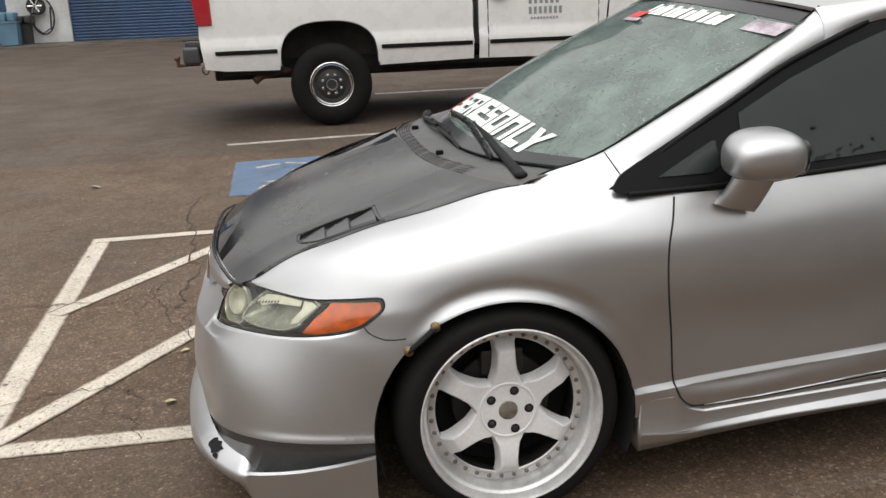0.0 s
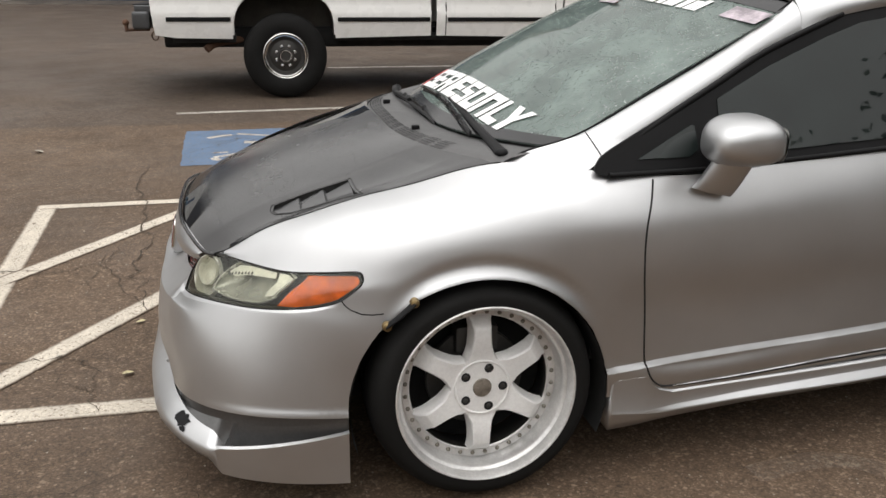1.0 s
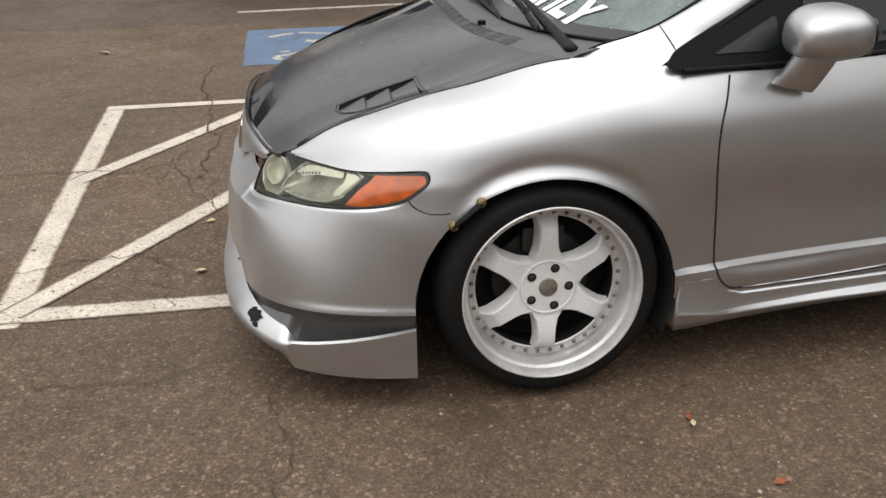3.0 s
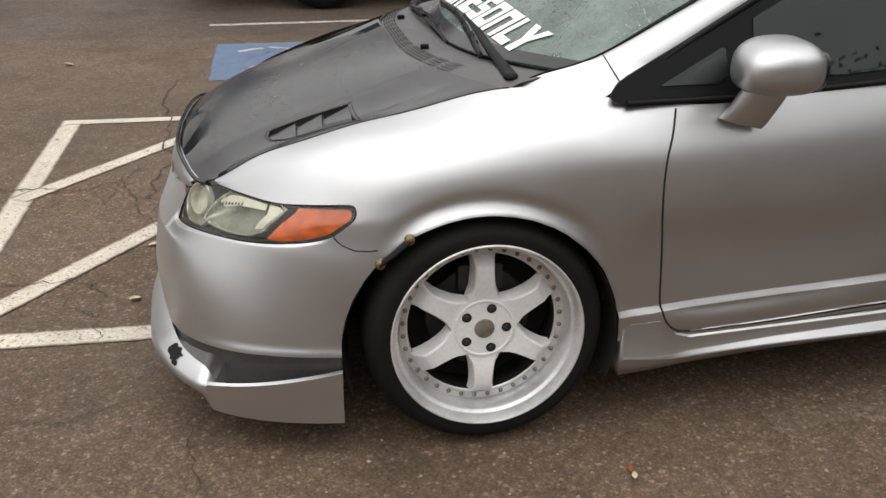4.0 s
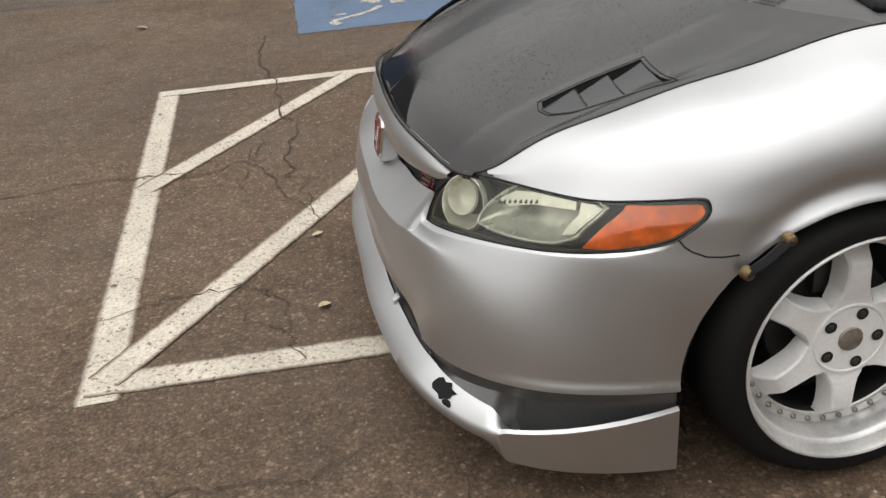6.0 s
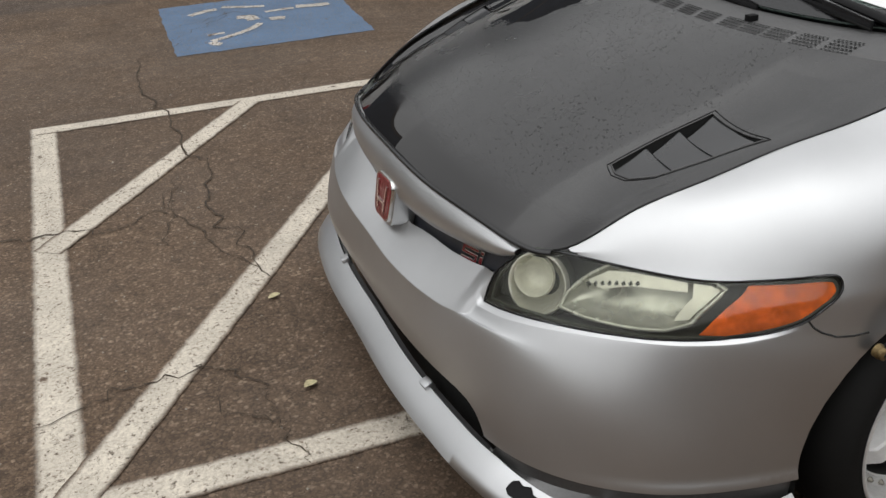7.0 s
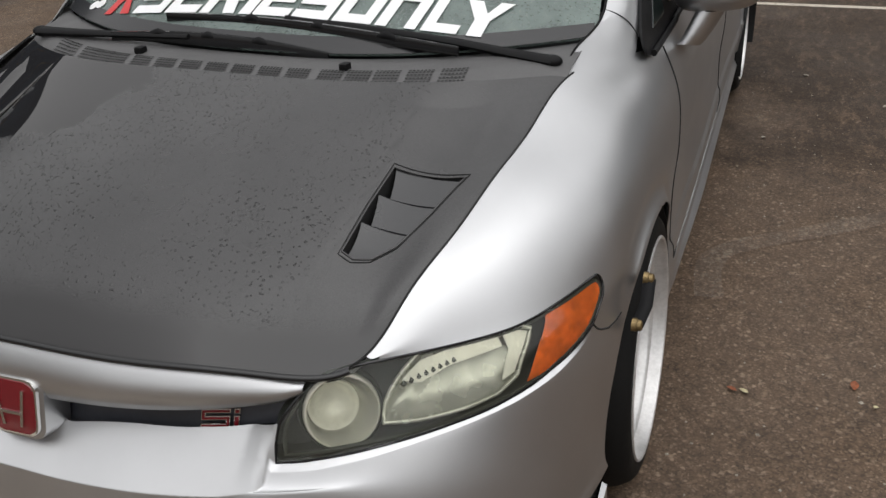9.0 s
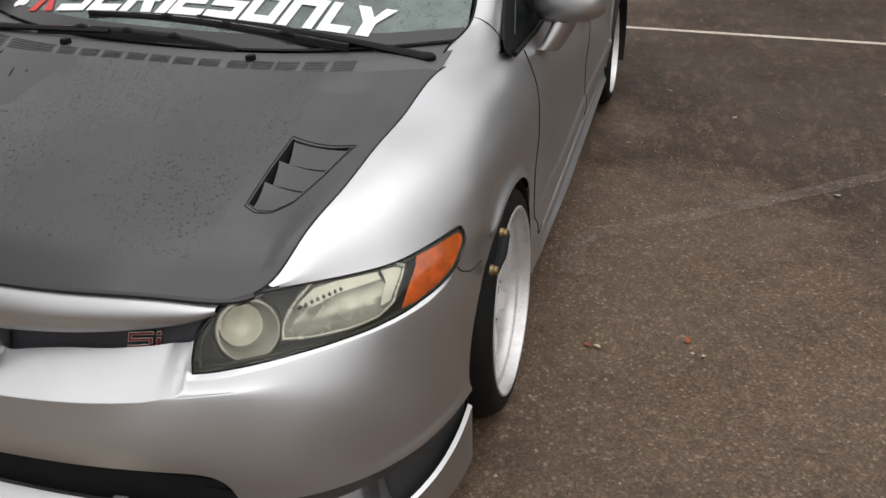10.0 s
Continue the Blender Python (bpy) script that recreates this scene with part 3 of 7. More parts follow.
def skin(s, v):
    """The shell with rolled wheel arches, ledges and creases, and its normals (the side at +y)."""
    s, v = np.asarray(s, float), np.asarray(v, float)

    def at(s, v):
        p = shell(s, v)
        f = (s < 0.47) & (v > 0.11) & (v < 0.35)
        if f.any():
            # under the grille: a steep face, a crisp crease, then a flat shelf up to the opening
            sf, vf = s[f], v[f]
            lo, hi = np.interp(sf, SHELF_SV[1:9, 0], SHELF_SV[1:9, 1]), np.interp(sf, [0, .09, .21, .33, .43, .47], [.272, .276, .304, .327, .339, .345])
            foot, fold, head = shell(sf, np.full(len(sf), 0.11)), shell(sf, lo), shell(sf, hi)
            head[:, 0] += 0.020 * np.clip((0.462 - sf) / 0.05, 0, 1)
            t0, t1 = ((vf - 0.11) / (lo - 0.11))[:, None], ((vf - lo) / (hi - lo))[:, None]
            flat = np.where(t0 < 1, foot + (fold - foot) * t0, fold + (head - fold) * t1)
            w = np.where(t0[:, 0] < 1, np.clip((0.45 - sf) / 0.12, 0, 1), np.clip((0.463 - sf) / 0.008, 0, 1) * (vf < hi))[:, None]
            p[f] = p[f] * (1 - w) + flat * w
        # full shoulder of the front wing
        p[:, 1] += 0.006 * np.exp(-((v - 0.470) / 0.045) ** 2) * np.clip((s - 1.0) / 0.2, 0, 1) * np.clip((1.95 - s) / 0.25, 0, 1)
        rear = np.clip((s - 1.42) / 0.2, 0, 1) * np.clip((1.74 - s) / 0.16, 0, 1)
        p[:, 2] -= 0.008 * np.exp(-((v - 0.552) / 0.020) ** 2) * rear
        p[:, 1] += 0.004 * np.exp(-((v - 0.500) / 0.026) ** 2) * rear
        d = arch_gap(p)
        top = np.clip((p[:, 0] + 0.30) / 0.12, 0, 1) * np.where(p[:, 0] < 1.2, np.clip((0.30 - p[:, 0]) / 0.12, 0.15, 1), 1)
        k = (0.007 * np.exp(-(np.clip(d, 0, 1) / 0.012) ** 2) - 0.0060 * np.exp(-((d - 0.034) / 0.019) ** 2)) * top
        p[:, 1] += k * np.clip((p[:, 1] - 0.78) / 0.06, 0, 1)
        h = p[:, 2] - ledge_z(p[:, 0])
        out = np.where(h > -0.017, 0.0068 * np.clip(-h / 0.017, 0, 1), 0.0068 * np.exp(np.clip((h + 0.017) / 0.09, -9, 0)))
        p[:, 1] += out * np.clip((p[:, 0] - 0.27) / 0.06, 0, 1) * np.clip((2.45 - p[:, 0]) / 0.1, 0, 1) * (p[:, 1] > 0.6)
        # rolled lower edge of the bumper's corner
        p[:, 1] += 0.006 * np.exp(-(v / 0.011) ** 2) * np.clip((s - 0.72) / 0.15, 0, 1) * (s < 1.2)
        # the ledge under the headlight
        f = s < 1.2
        if f.any():
            g, side = line_gap(LAMP_FOOT, s[f], v[f])
            sink = np.where(side > 0, np.exp(-g / 0.03), np.clip(1 - g / 0.013, 0, 1)) * np.clip((1.06 - s[f]) / 0.1, 0, 1) * np.clip((s[f] - 0.44) / 0.03, 0, 1) * np.clip((0.42 - v[f]) / 0.06, 0, 1)
            p[f, 0] += 0.0085 * sink * np.clip((0.95 - s[f]) / 0.4, 0.25, 1)
            p[f, 1] -= 0.0085 * sink * np.clip((s[f] - 0.5) / 0.4, 0.2, 1)
        return p
    e = 0.0015
    p = at(s, v)
    n = np.cross(at(s + e, v) - at(s - e, v), at(s, v + e) - at(s, v - e))
    return p, n / np.maximum(np.linalg.norm(n, axis=1), 1e-9)[:, None]


def inside(poly, pts):
    """Which of the points lie in a closed polygon."""
    x, y = pts[:, 0], pts[:, 1]
    hit = np.zeros(len(pts), bool)
    for (ax, ay), (bx, by) in zip(poly, np.roll(poly, -1, axis=0)):
        if ay != by:
            hit ^= ((ay > y) != (by > y)) & (x < (bx - ax) * (y - ay) / (by - ay) + ax)
    return hit


def thicken(pts, nrm, tris, t=0.004):
    """A sheet with an inner face and closed edges; returns vertices, faces and normals."""
    n = len(pts)
    v = np.concatenate([pts, pts - nrm * t])
    f = [tuple(k) for k in tris] + [(c + n, b + n, a + n) for a, b, c in tris]
    seen = {}
    for a, b, c in tris:
        for e in ((a, b), (b, c), (c, a)):
            seen[e] = True
    f += [(b, a, a + n, b + n) for a, b in seen if (b, a) not in seen]
    return v, f, np.concatenate([nrm, -nrm])


def circle_sv(cx, cz, r, s0, s1):
    """A wheel arch as a polygon on the shell, from its circle in side view."""
    ss, vv = np.meshgrid(np.linspace(s0, s1, 160), np.linspace(0, VK[-1], 160))
    p = shell(ss.ravel(), vv.ravel())
    out = []
    for a in np.linspace(200, -20, 89):
        x, z = cx + r * math.cos(radians(a)), cz + r * math.sin(radians(a))
        d = (p[:, 0] - x) ** 2 + (p[:, 2] - z) ** 2
        w = np.argsort(d)[:6]
        k = 1 / (d[w] + 1e-7)
        q = np.array([(ss.ravel()[w] * k).sum(), (vv.ravel()[w] * k).sum()]) / k.sum()
        if d[w[0]] < 0.0006:
            out.append(q)
    out = np.array(out)
    return np.concatenate([[[out[0, 0], -0.05]], out, [[out[-1, 0], -0.05]]])


TOP = VK[-1]
ARCH_F = circle_sv(-0.035, 0.28, 0.356, 1.0, 2.0)
ARCH_R = circle_sv(2.70, 0.37, 0.35, 3.6, 4.8)
LAMP_SV = np.concatenate([
    smooth_path([(.466, .276), (.54, .262), (.64, .255), (.77, .252), (.86, .257), (.95, .270), (1.02, .290), (1.062, .316), (1.087, .362), (1.099, .408), (1.094, .432), (1.078, .440), (1.03, .441), (.95, .437), (.85, .427), (.75, .427), (.66, .431), (.615, .436), (.575, .444), (.545, .446)], 4)[:-1],
    [(.535, .440), (.518, .425), (.495, .393), (.468, .343), (.464, .31)]])
BUMPER_SV = np.array([(-.1, -.1), (1.6, -.1), (1.6, .20), (1.25, .264), (1.177, .266), (1.113, .257), (1.089, .274), (1.062, .314), (1.0, .35), (.6, .40), (.49, .37), (.466, .343), (.43, .337), (.33, .325), (.21, .302), (.09, .274), (-.1, .272)])
MOUTH_SV = np.concatenate([[(-.1, -.1), (-.1, .060)], smooth_path([(0, .060), (.2, .062), (.40, .064), (.49, .062), (.53, .045), (.545, .012)], 4), [(.548, -.1)]])
GRILLE_SV = np.array([(-.1, .26), (.6, .26), (.6, 1), (-.1, 1)])
DOOR_F = np.concatenate([smooth_path([(1.901, TOP + .03), (1.882, .528), (1.862, .448), (1.862, .367), (1.878, .262), (1.891, .156), (1.905, .075), (1.94, .028), (2.0, .020)], 4), [(2.99, .020), (3.02, .12), (3.03, .3), (3.03, TOP + .03)]])
DOOR_R = np.array([(3.03, TOP + .03), (3.03, .3), (3.02, .12), (2.99, .020), (3.6, .020), (3.72, .10), (3.80, .25), (3.95, .36), (4.05, TOP + .03)])


def grid_axis(stops):
    out = [stops[0][0]]
    for (a, _), (b, step) in zip(stops, stops[1:]):
        n = max(1, round((b - a) / step))
        out += list(a + (b - a) * np.arange(1, n + 1) / n)
    return np.array(out)


def refine(sv, step=0.012, closed=False):
    sv = [np.array(q, float) for q in sv]
    out = []
    for a, b in zip(sv, sv[1:] + sv[:1] if closed else sv[1:]):
        k = max(1, int(np.hypot(*(b - a)) / step))
        out += [a + (b - a) * i / k for i in range(k)]
    return np.array(out if closed else out + [sv[-1]])


def cut_shell():
    """Triangulates the half shell so that no triangle crosses a panel's edge; returns triangles by panel."""
    from mathutils.geometry import delaunay_2d_cdt
    sa = grid_axis([(0, 0), (2.1, 0.016), (3.4, 0.06), (4.7, 0.025), (SK[-1], 0.05)])
    va = grid_axis([(0, 0), (TOP, 0.0115)])
    g = np.stack(np.meshgrid(sa, va), -1).reshape(-1, 2)
    polys = dict(arch_f=ARCH_F, arch_r=ARCH_R, lamp=LAMP_SV, mouth=MOUTH_SV, bumper=BUMPER_SV, grille=GRILLE_SV, door_f=DOOR_F, door_r=DOOR_R)
    pts, edges = [tuple(p) for p in g], []
    for poly in polys.values():
        dense = []
        for a, b in zip(poly, np.roll(poly, -1, axis=0)):
            k = max(1, int(np.hypot(*(b - a)) / 0.012))
            dense += [a + (b - a) * i / k for i in range(k)]
        dense = [(min(max(x, 0), SK[-1]), min(max(y, 0), TOP)) for x, y in dense]
        base = len(pts)
        pts += dense
        edges += [(base + i, base + (i + 1) % len(dense)) for i in range(len(dense))]
    for gap in (0.010, 0.022, 0.036, 0.052, 0.070):
        for ring in (circle_sv(-0.035, 0.28, 0.356 + gap, 1.0, 2.0)[1:-1], circle_sv(2.70, 0.37, 0.35 + gap, 3.6, 4.8)[1:-1]):
            base = len(pts)
            pts += [(x, min(max(y, 0), TOP)) for x, y in ring]
            edges += [(base + i, base + i + 1) for i in range(len(ring) - 1)]
    va_fine = np.linspace(0, TOP, 300)
    crisp = []
    for drop in (-0.0015, 0.0015, 0.0155, 0.0185):
        row = []
        for s0 in np.arange(1.62, 3.70, 0.02):
            q = shell(np.full(300, s0), va_fine)
            row.append((s0, float(np.interp(0, (q[:, 2] - ledge_z(q[:, 0]) + drop), va_fine))))
        crisp.append(row)
    for off in (-0.002, 0.002):
        crisp.append([(max(a, 0), b + off) for a, b in refine([tuple(q) for q in SHELF_SV[1:8]], 0.012)])
    for s0 in (0.455, 0.463):
        crisp.append([(s0, v0) for v0 in np.linspace(0.20, 0.34, 20)])
    for off in (0.012, 0.0145):
        crisp.append([(a, b - off) for a, b in refine([tuple(q) for q in LAMP_FOOT], 0.012)])
    for row in crisp:
        base = len(pts)
        pts += [(a, min(max(b, 0), TOP)) for a, b in row]
        edges += [(base + i, base + i + 1) for i in range(len(row) - 1)]
    v2, _, tri, *_ = delaunay_2d_cdt([Vector(p) for p in pts], edges, [], 0, 1e-5)
    v2 = np.array([(p.x, p.y) for p in v2])
    tri = np.array([t for t in tri if len(t) == 3])
    mid = v2[tri].mean(axis=1)
    owner = np.full(len(tri), "fender", dtype=object)
    owner[mid[:, 0] > 3.03] = "quarter"
    for name in ("door_r", "door_f", "grille", "bumper", "mouth", "lamp", "arch_r", "arch_f"):
        owner[inside(polys[name], mid)] = name
    area = np.cross(v2[tri[:, 1]] - v2[tri[:, 0]], v2[tri[:, 2]] - v2[tri[:, 0]])
    owner[np.abs(area) < 1e-9] = "none"
    tri[area < 0] = tri[area < 0][:, ::-1]
    return v2, tri, owner


SV, TRI, OWNER = cut_shell()
SKIN_P, SKIN_N = skin(SV[:, 0], SV[:, 1])


def panel_arrays(name, side, t=0.004, sink=0.0):
    """Vertices, faces and normals of a panel; side -1 is the car's left (-y), +1 its right."""
    tri = TRI[OWNER == name]
    used, inv = np.unique(tri, return_inverse=True)
    tri = inv.reshape(-1, 3)
    p, n = SKIN_P[used].copy(), SKIN_N[used].copy()
    if ((n[:, 1] * p[:, 1]).sum() + (n[:, 0] * (p[:, 0] - 0.8)).sum()) < 0:
        n = -n
    if sink:
        p[:, 0] += sink
    if side < 0:
        p[:, 1] *= -1
        n[:, 1] *= -1
    # which way round faces outwards
    a = np.cross(p[tri[:, 1]] - p[tri[:, 0]], p[tri[:, 2]] - p[tri[:, 0]])
    a = (a * n[tri[:, 0]]).sum()
    if a < 0:
        tri = tri[:, ::-1]
    return thicken(p, n, [tuple(k) for k in tri], t)


def both_halves(name):
    va, fa, na = panel_arrays(name, -1)
    vb, fb, nb = panel_arrays(name, 1)
    return np.concatenate([va, vb]), fa + [tuple(i + len(va) for i in f) for f in fb], np.concatenate([na, nb])


car = thing("car", label="silver lowered four-door saloon with a black carbon bonnet and white wheels", category="car")
v, f, n = both_halves("bumper")
bumper = put("front_bumper", mesh_of("front_bumper", v, f, SILVER, n), car)
for side in (-1, 1):
    v, f, n = panel_arrays("fender", side)
    put("fender", mesh_of("fender", v, f, SILVER, n), car)
    v, f, n = panel_arrays("door_f", side)
    put("front_door", mesh_of("front_door", v, f, SILVER, n), car)
    v, f, n = panel_arrays("door_r", side)
    put("rear_door", mesh_of("rear_door", v, f, SILVER, n), car)
v, f, n = both_halves("quarter")
put("rear_body", mesh_of("rear_body", v, f, SILVER, n), car)


# ---- lines and patches on the shell ----
def lifted(sv, side, lift=0.0):
    sv = np.array(sv, float)
    p, n = skin(sv[:, 0], np.clip(sv[:, 1], 0, TOP))
    if ((n[:, 1] * p[:, 1]).sum() + (n[:, 0] * (p[:, 0] - 0.8)).sum()) < 0:
        n = -n
    p = p + (n * lift if lift >= 0 else -INWARD * lift)
    p[:, 1] *= -1 if side < 0 else 1
    return p


def seam(name, sv, side, parent, radius=0.0022, material=None, closed=False, lift=0.0):
    bm = bmesh.new()
    tube(bm, lifted(refine(sv, 0.012, closed), side, lift), radius, 6, closed)
    return part(name, bm, material or DARK, parent, smooth=60)


INWARD = np.array((0.80, -0.55, -0.16))


def sv_patch(sv, side, sink, t, step=0.014):
    """A piece of sheet that follows the shell, sunk below it; returns vertices, faces, normals."""
    from mathutils.geometry import delaunay_2d_cdt
    poly = refine(sv, step, True)
    lo, hi = poly.min(0), poly.max(0)
    g = np.stack(np.meshgrid(np.arange(lo[0], hi[0], step), np.arange(lo[1], hi[1], step)), -1).reshape(-1, 2)
    g = g[inside(poly, g)]
    g = g[np.min(np.hypot(*(g[:, None] - poly[None]).transpose(2, 0, 1)), axis=1) > step * 0.4] if len(g) else g
    pts = np.concatenate([poly, g])
    k = len(poly)
    v2, _, tri, *_ = delaunay_2d_cdt([Vector(p) for p in pts], [(i, (i + 1) % k) for i in range(k)], [], 1, 1e-6)
    v2 = np.array([(p.x, p.y) for p in v2])
    p, n = skin(v2[:, 0], np.clip(v2[:, 1], 0, TOP))
    if ((n[:, 1] * p[:, 1]).sum() + (n[:, 0] * (p[:, 0] - 0.8)).sum()) < 0:
        n = -n
    p = p + INWARD * sink
    if side < 0:
        p[:, 1] *= -1
        n[:, 1] *= -1
    tri = np.array([f for f in tri if len(f) == 3])
    a = np.cross(p[tri[:, 1]] - p[tri[:, 0]], p[tri[:, 2]] - p[tri[:, 0]])
    bad = (a * n[tri[:, 0]]).sum(1) < 0
    tri[bad] = tri[bad][:, ::-1]
    if not t:
        return p, [tuple(q) for q in tri], n
    return thicken(p, n, [tuple(q) for q in tri], t)


DOOR_LINE = [tuple(q) for q in DOOR_F[:-3]]
for side in (-1, 1):
    seam("door_gap", [q for q in DOOR_LINE if q[1] < TOP], side, car, 0.0028)
    seam("door_gap", [(2.99, .020), (3.02, .12), (3.03, .3), (3.03, TOP)], side, car, 0.0028)
    seam("sill_gap", [(1.94, .024), (2.2, .018), (2.99, .018)], side, car, 0.003)
    seam("door_hem", [(1.975, .023), (2.2, .025), (2.99, .025)], side, car, 0.0022, SILVER, lift=0.001)
    seam("bumper_gap", [(1.062, .314), (1.075, .290), (1.089, .274), (1.113, .258), (1.14, .257), (1.165, .262)], side, car, 0.0018)

# ---- headlights ----
LENS = make_pane("headlight_lens", (0.94, 0.95, 0.90), 0.04, haze=0.025, haze_colour=(0.62, 0.60, 0.50))
BOWL = surface("projector_glass", (0.62, 0.61, 0.52), 0.16, metal=0.35, vary=0.15, coat=0.6)
PALE = surface("pale_reflector", (0.74, 0.725, 0.62), 0.24, metal=0.1, vary=0.12, big=25)
RECT_SV = [(.645, .302), (.70, .293), (.78, .289), (.835, .293), (.872, .315), (.886, .365), (.893, .412), (.872, .424), (.78, .423), (.70, .427), (.676, .424), (.660, .388), (.648, .340)]
AMBER_SV = [(.893, .285), (.912, .345), (.930, .430), (1.0, .434), (1.05, .434), (1.080, .430), (1.089, .408), (1.079, .365), (1.055, .319), (1.013, .297), (.95, .279)]
for side in (-1, 1):
    lamp = put("headlight", None, car, "hazed headlight with an amber side lamp")
    v, f, n = sv_patch(LAMP_SV, side, 0.001, 0.0)
    glass = put("lens", mesh_of("lens", v, f, LENS, n), lamp)
    glass.visible_shadow = False
    v, f, n = sv_patch(LAMP_SV, side, 0.058, 0.003)
    put("housing", mesh_of("housing", v, f, BUCKET, n), lamp)
    edge = refine([tuple(q) for q in LAMP_SV], 0.012, True)
    a, b = lifted(edge, side, -0.002), lifted(edge, side, -0.060)
    k = len(edge)
    put("housing_wall", mesh_of("housing_wall", np.concatenate([a, b]), [(i, (i + 1) % k, k + (i + 1) % k, k + i) for i in range(k)], BUCKET, smooth=True), lamp)
    seam("lens_seal", [tuple(q) for q in LAMP_SV], side, lamp, 0.0022, GLOSS_BLACK, True, 0.0)
    # the rim inside the lens
    c = np.array(LAMP_SV).mean(0)
    inner = [tuple(c + (np.array(q) - c) * (0.955, 0.90)) for q in LAMP_SV]
    bm = bmesh.new()
    tube(bm, lifted(refine(inner, 0.014, True), side, -0.006), 0.004, 6, True)
    part("inner_rim", bm, BUCKET, lamp, smooth=60)
    # scooped main reflector
    v, f, n = sv_patch(RECT_SV, side, 0.008, 0.0, 0.007)
    rim3 = lifted(refine(RECT_SV, 0.007, True), side, -0.008)
    gap = np.sqrt(((v[:, None] - rim3[None]) ** 2).sum(2)).min(1)
    scoop = INWARD * (1, 1 if side > 0 else -1, 1)
    v = v + scoop * (0.034 * (1 - np.exp(-gap / 0.018)))[:, None]
    put("reflector", mesh_of("reflector", v, f, REFLECTOR, smooth=True), lamp, "hazy pale reflector")
    bm = bmesh.new()
    tube(bm, lifted(refine(RECT_SV, 0.014, True), side, -0.006), 0.004, 8, True)
    part("reflector_rim", bm, REFLECTOR, lamp, smooth=60)
    # end of the reflector, next to the side lamp, coloured pale to look lit
    v, f, n = sv_patch([(.842, .318), (.866, .324), (.879, .366), (.885, .408), (.866, .417), (.836, .416), (.850, .378)], side, 0.005, 0.002, 0.010)
    put("reflector_end", mesh_of("reflector_end", v, f, PALE, n), lamp)
    # the bulb shield and its toothed edge
    v, f, n = sv_patch([(.665, .374), (.685, .408), (.73, .417), (.826, .416), (.836, .392), (.80, .388), (.745, .382), (.70, .362)], side, 0.004, 0.002, 0.008)
    put("bulb_shield", mesh_of("bulb_shield", v, f, PALE, n), lamp)
    for i in range(8):
        q = (.672 + i * 0.011, .366 + i * 0.0032)
        bm = bmesh.new()
        p = lifted([q], side, -0.004)[0]
        bmesh.ops.create_cone(bm, cap_ends=True, segments=4, radius1=0.0062, radius2=0.0022, depth=0.004, matrix=Matrix.Translation(p) @ Vector((-0.8, 0.55 * side, 0.2)).to_track_quat("Z", "Y").to_matrix().to_4x4())
        part("tooth", bm, BUCKET, lamp, smooth=60)
    v, f, n = sv_patch(AMBER_SV, side, 0.0025, 0.002)
    put("side_lamp", mesh_of("side_lamp", v, f, AMBER, n), lamp, "amber side lamp")
    # projector: bowl, ring and glass ball
    c3 = lifted([(.580, .338)], side, -0.012)[0]
    m = Matrix.Translation(c3) @ Vector((-0.76, 0.58 * side, 0.30)).to_track_quat("Z", "Y").to_matrix().to_4x4() @ Matrix.Diagonal((1.14, 1.14, 1.0, 1.0))
    bm = bmesh.new()
    turned(bm, [(0.0235, -0.036), (0.030, -0.033), (0.038, -0.024), (0.044, -0.010), (0.047, 0.003), (0.0485, 0.006), (0.0505, 0.006), (0.052, 0.003), (0.053, -0.014)], 40, m)
    part("projector_bowl", bm, BOWL, lamp, "hazy chrome projector bowl", smooth=50)
    # cutoff cup inside the bowl, set off towards its upper outer rim
    cup = m @ Matrix.Translation((0.010 * side, 0.010, -0.004))
    bm = bmesh.new()
    turned(bm, [(0.0, -0.026), (0.012, -0.025), (0.022, -0.020), (0.029, -0.010), (0.0325, 0.002), (0.0345, 0.003), (0.0355, -0.004)], 36, cup)
    part("projector_cup", bm, PALE, lamp, smooth=50)
    # moulded pale sleeve that runs back from the bowl to the lens's corner
    bm = bmesh.new()
    turned(bm, [(0.053, -0.014), (0.0545, -0.002), (0.057, -0.004), (0.059, -0.020)], 40, m)
    part("projector_sleeve", bm, BUCKET, lamp, smooth=50)

# ---- radiator grille, bar and badge ----
GRILLE = surface("grille_plastic", (0.034, 0.036, 0.044), 0.42, vary=0.2, big=12)
v, f, n = [], [], []
for side in (-1, 1):
    a, b, c = panel_arrays("grille", side, 0.004, 0.030)
    a[:, 2] -= 0.020
    f += [tuple(i + sum(len(q) for q in v) for i in k) for k in b]
    v.append(a)
    n.append(c)
put("grille", mesh_of("grille", np.concatenate(v), f, GRILLE, np.concatenate(n)), car, "black plastic radiator grille")
HOOD_S = SK[3]
ya = np.linspace(-1, 1, 81)
front_pts = shell(np.abs(ya) * HOOD_S, np.full(81, TOP))
front_pts[:, 1] *= np.sign(ya)


def bar_section(i):
    """One cross-section of the silver bar above the grille."""
    x, y, z = front_pts[i]
    k = abs(ya[i])
    zt, zb = z - 0.012, 0.566 + (0.612 - 0.566) * k ** 1.7
    fwd = 0.017 * (1 - k ** 4)
    if k > 0.80:
        zb += ((k - 0.80) / 0.09) ** 2 * (zt - zb) * 0.6
    x0 = x - 0.004
    return [(x0 + 0.030, y, zt + 0.002), (x0 + 0.012, y, zt + 0.003), (x0 + 0.004, y, zt - 0.003), (x0 - fwd * 0.55, y, zt * 0.72 + zb * 0.28), (x0 - fwd, y, (zt + zb) / 2),
            (x0 - fwd * 0.95, y, zt * 0.2 + zb * 0.8), (x0 - fwd * 0.6, y, zb), (x0 + 0.02, y, zb + 0.001)]


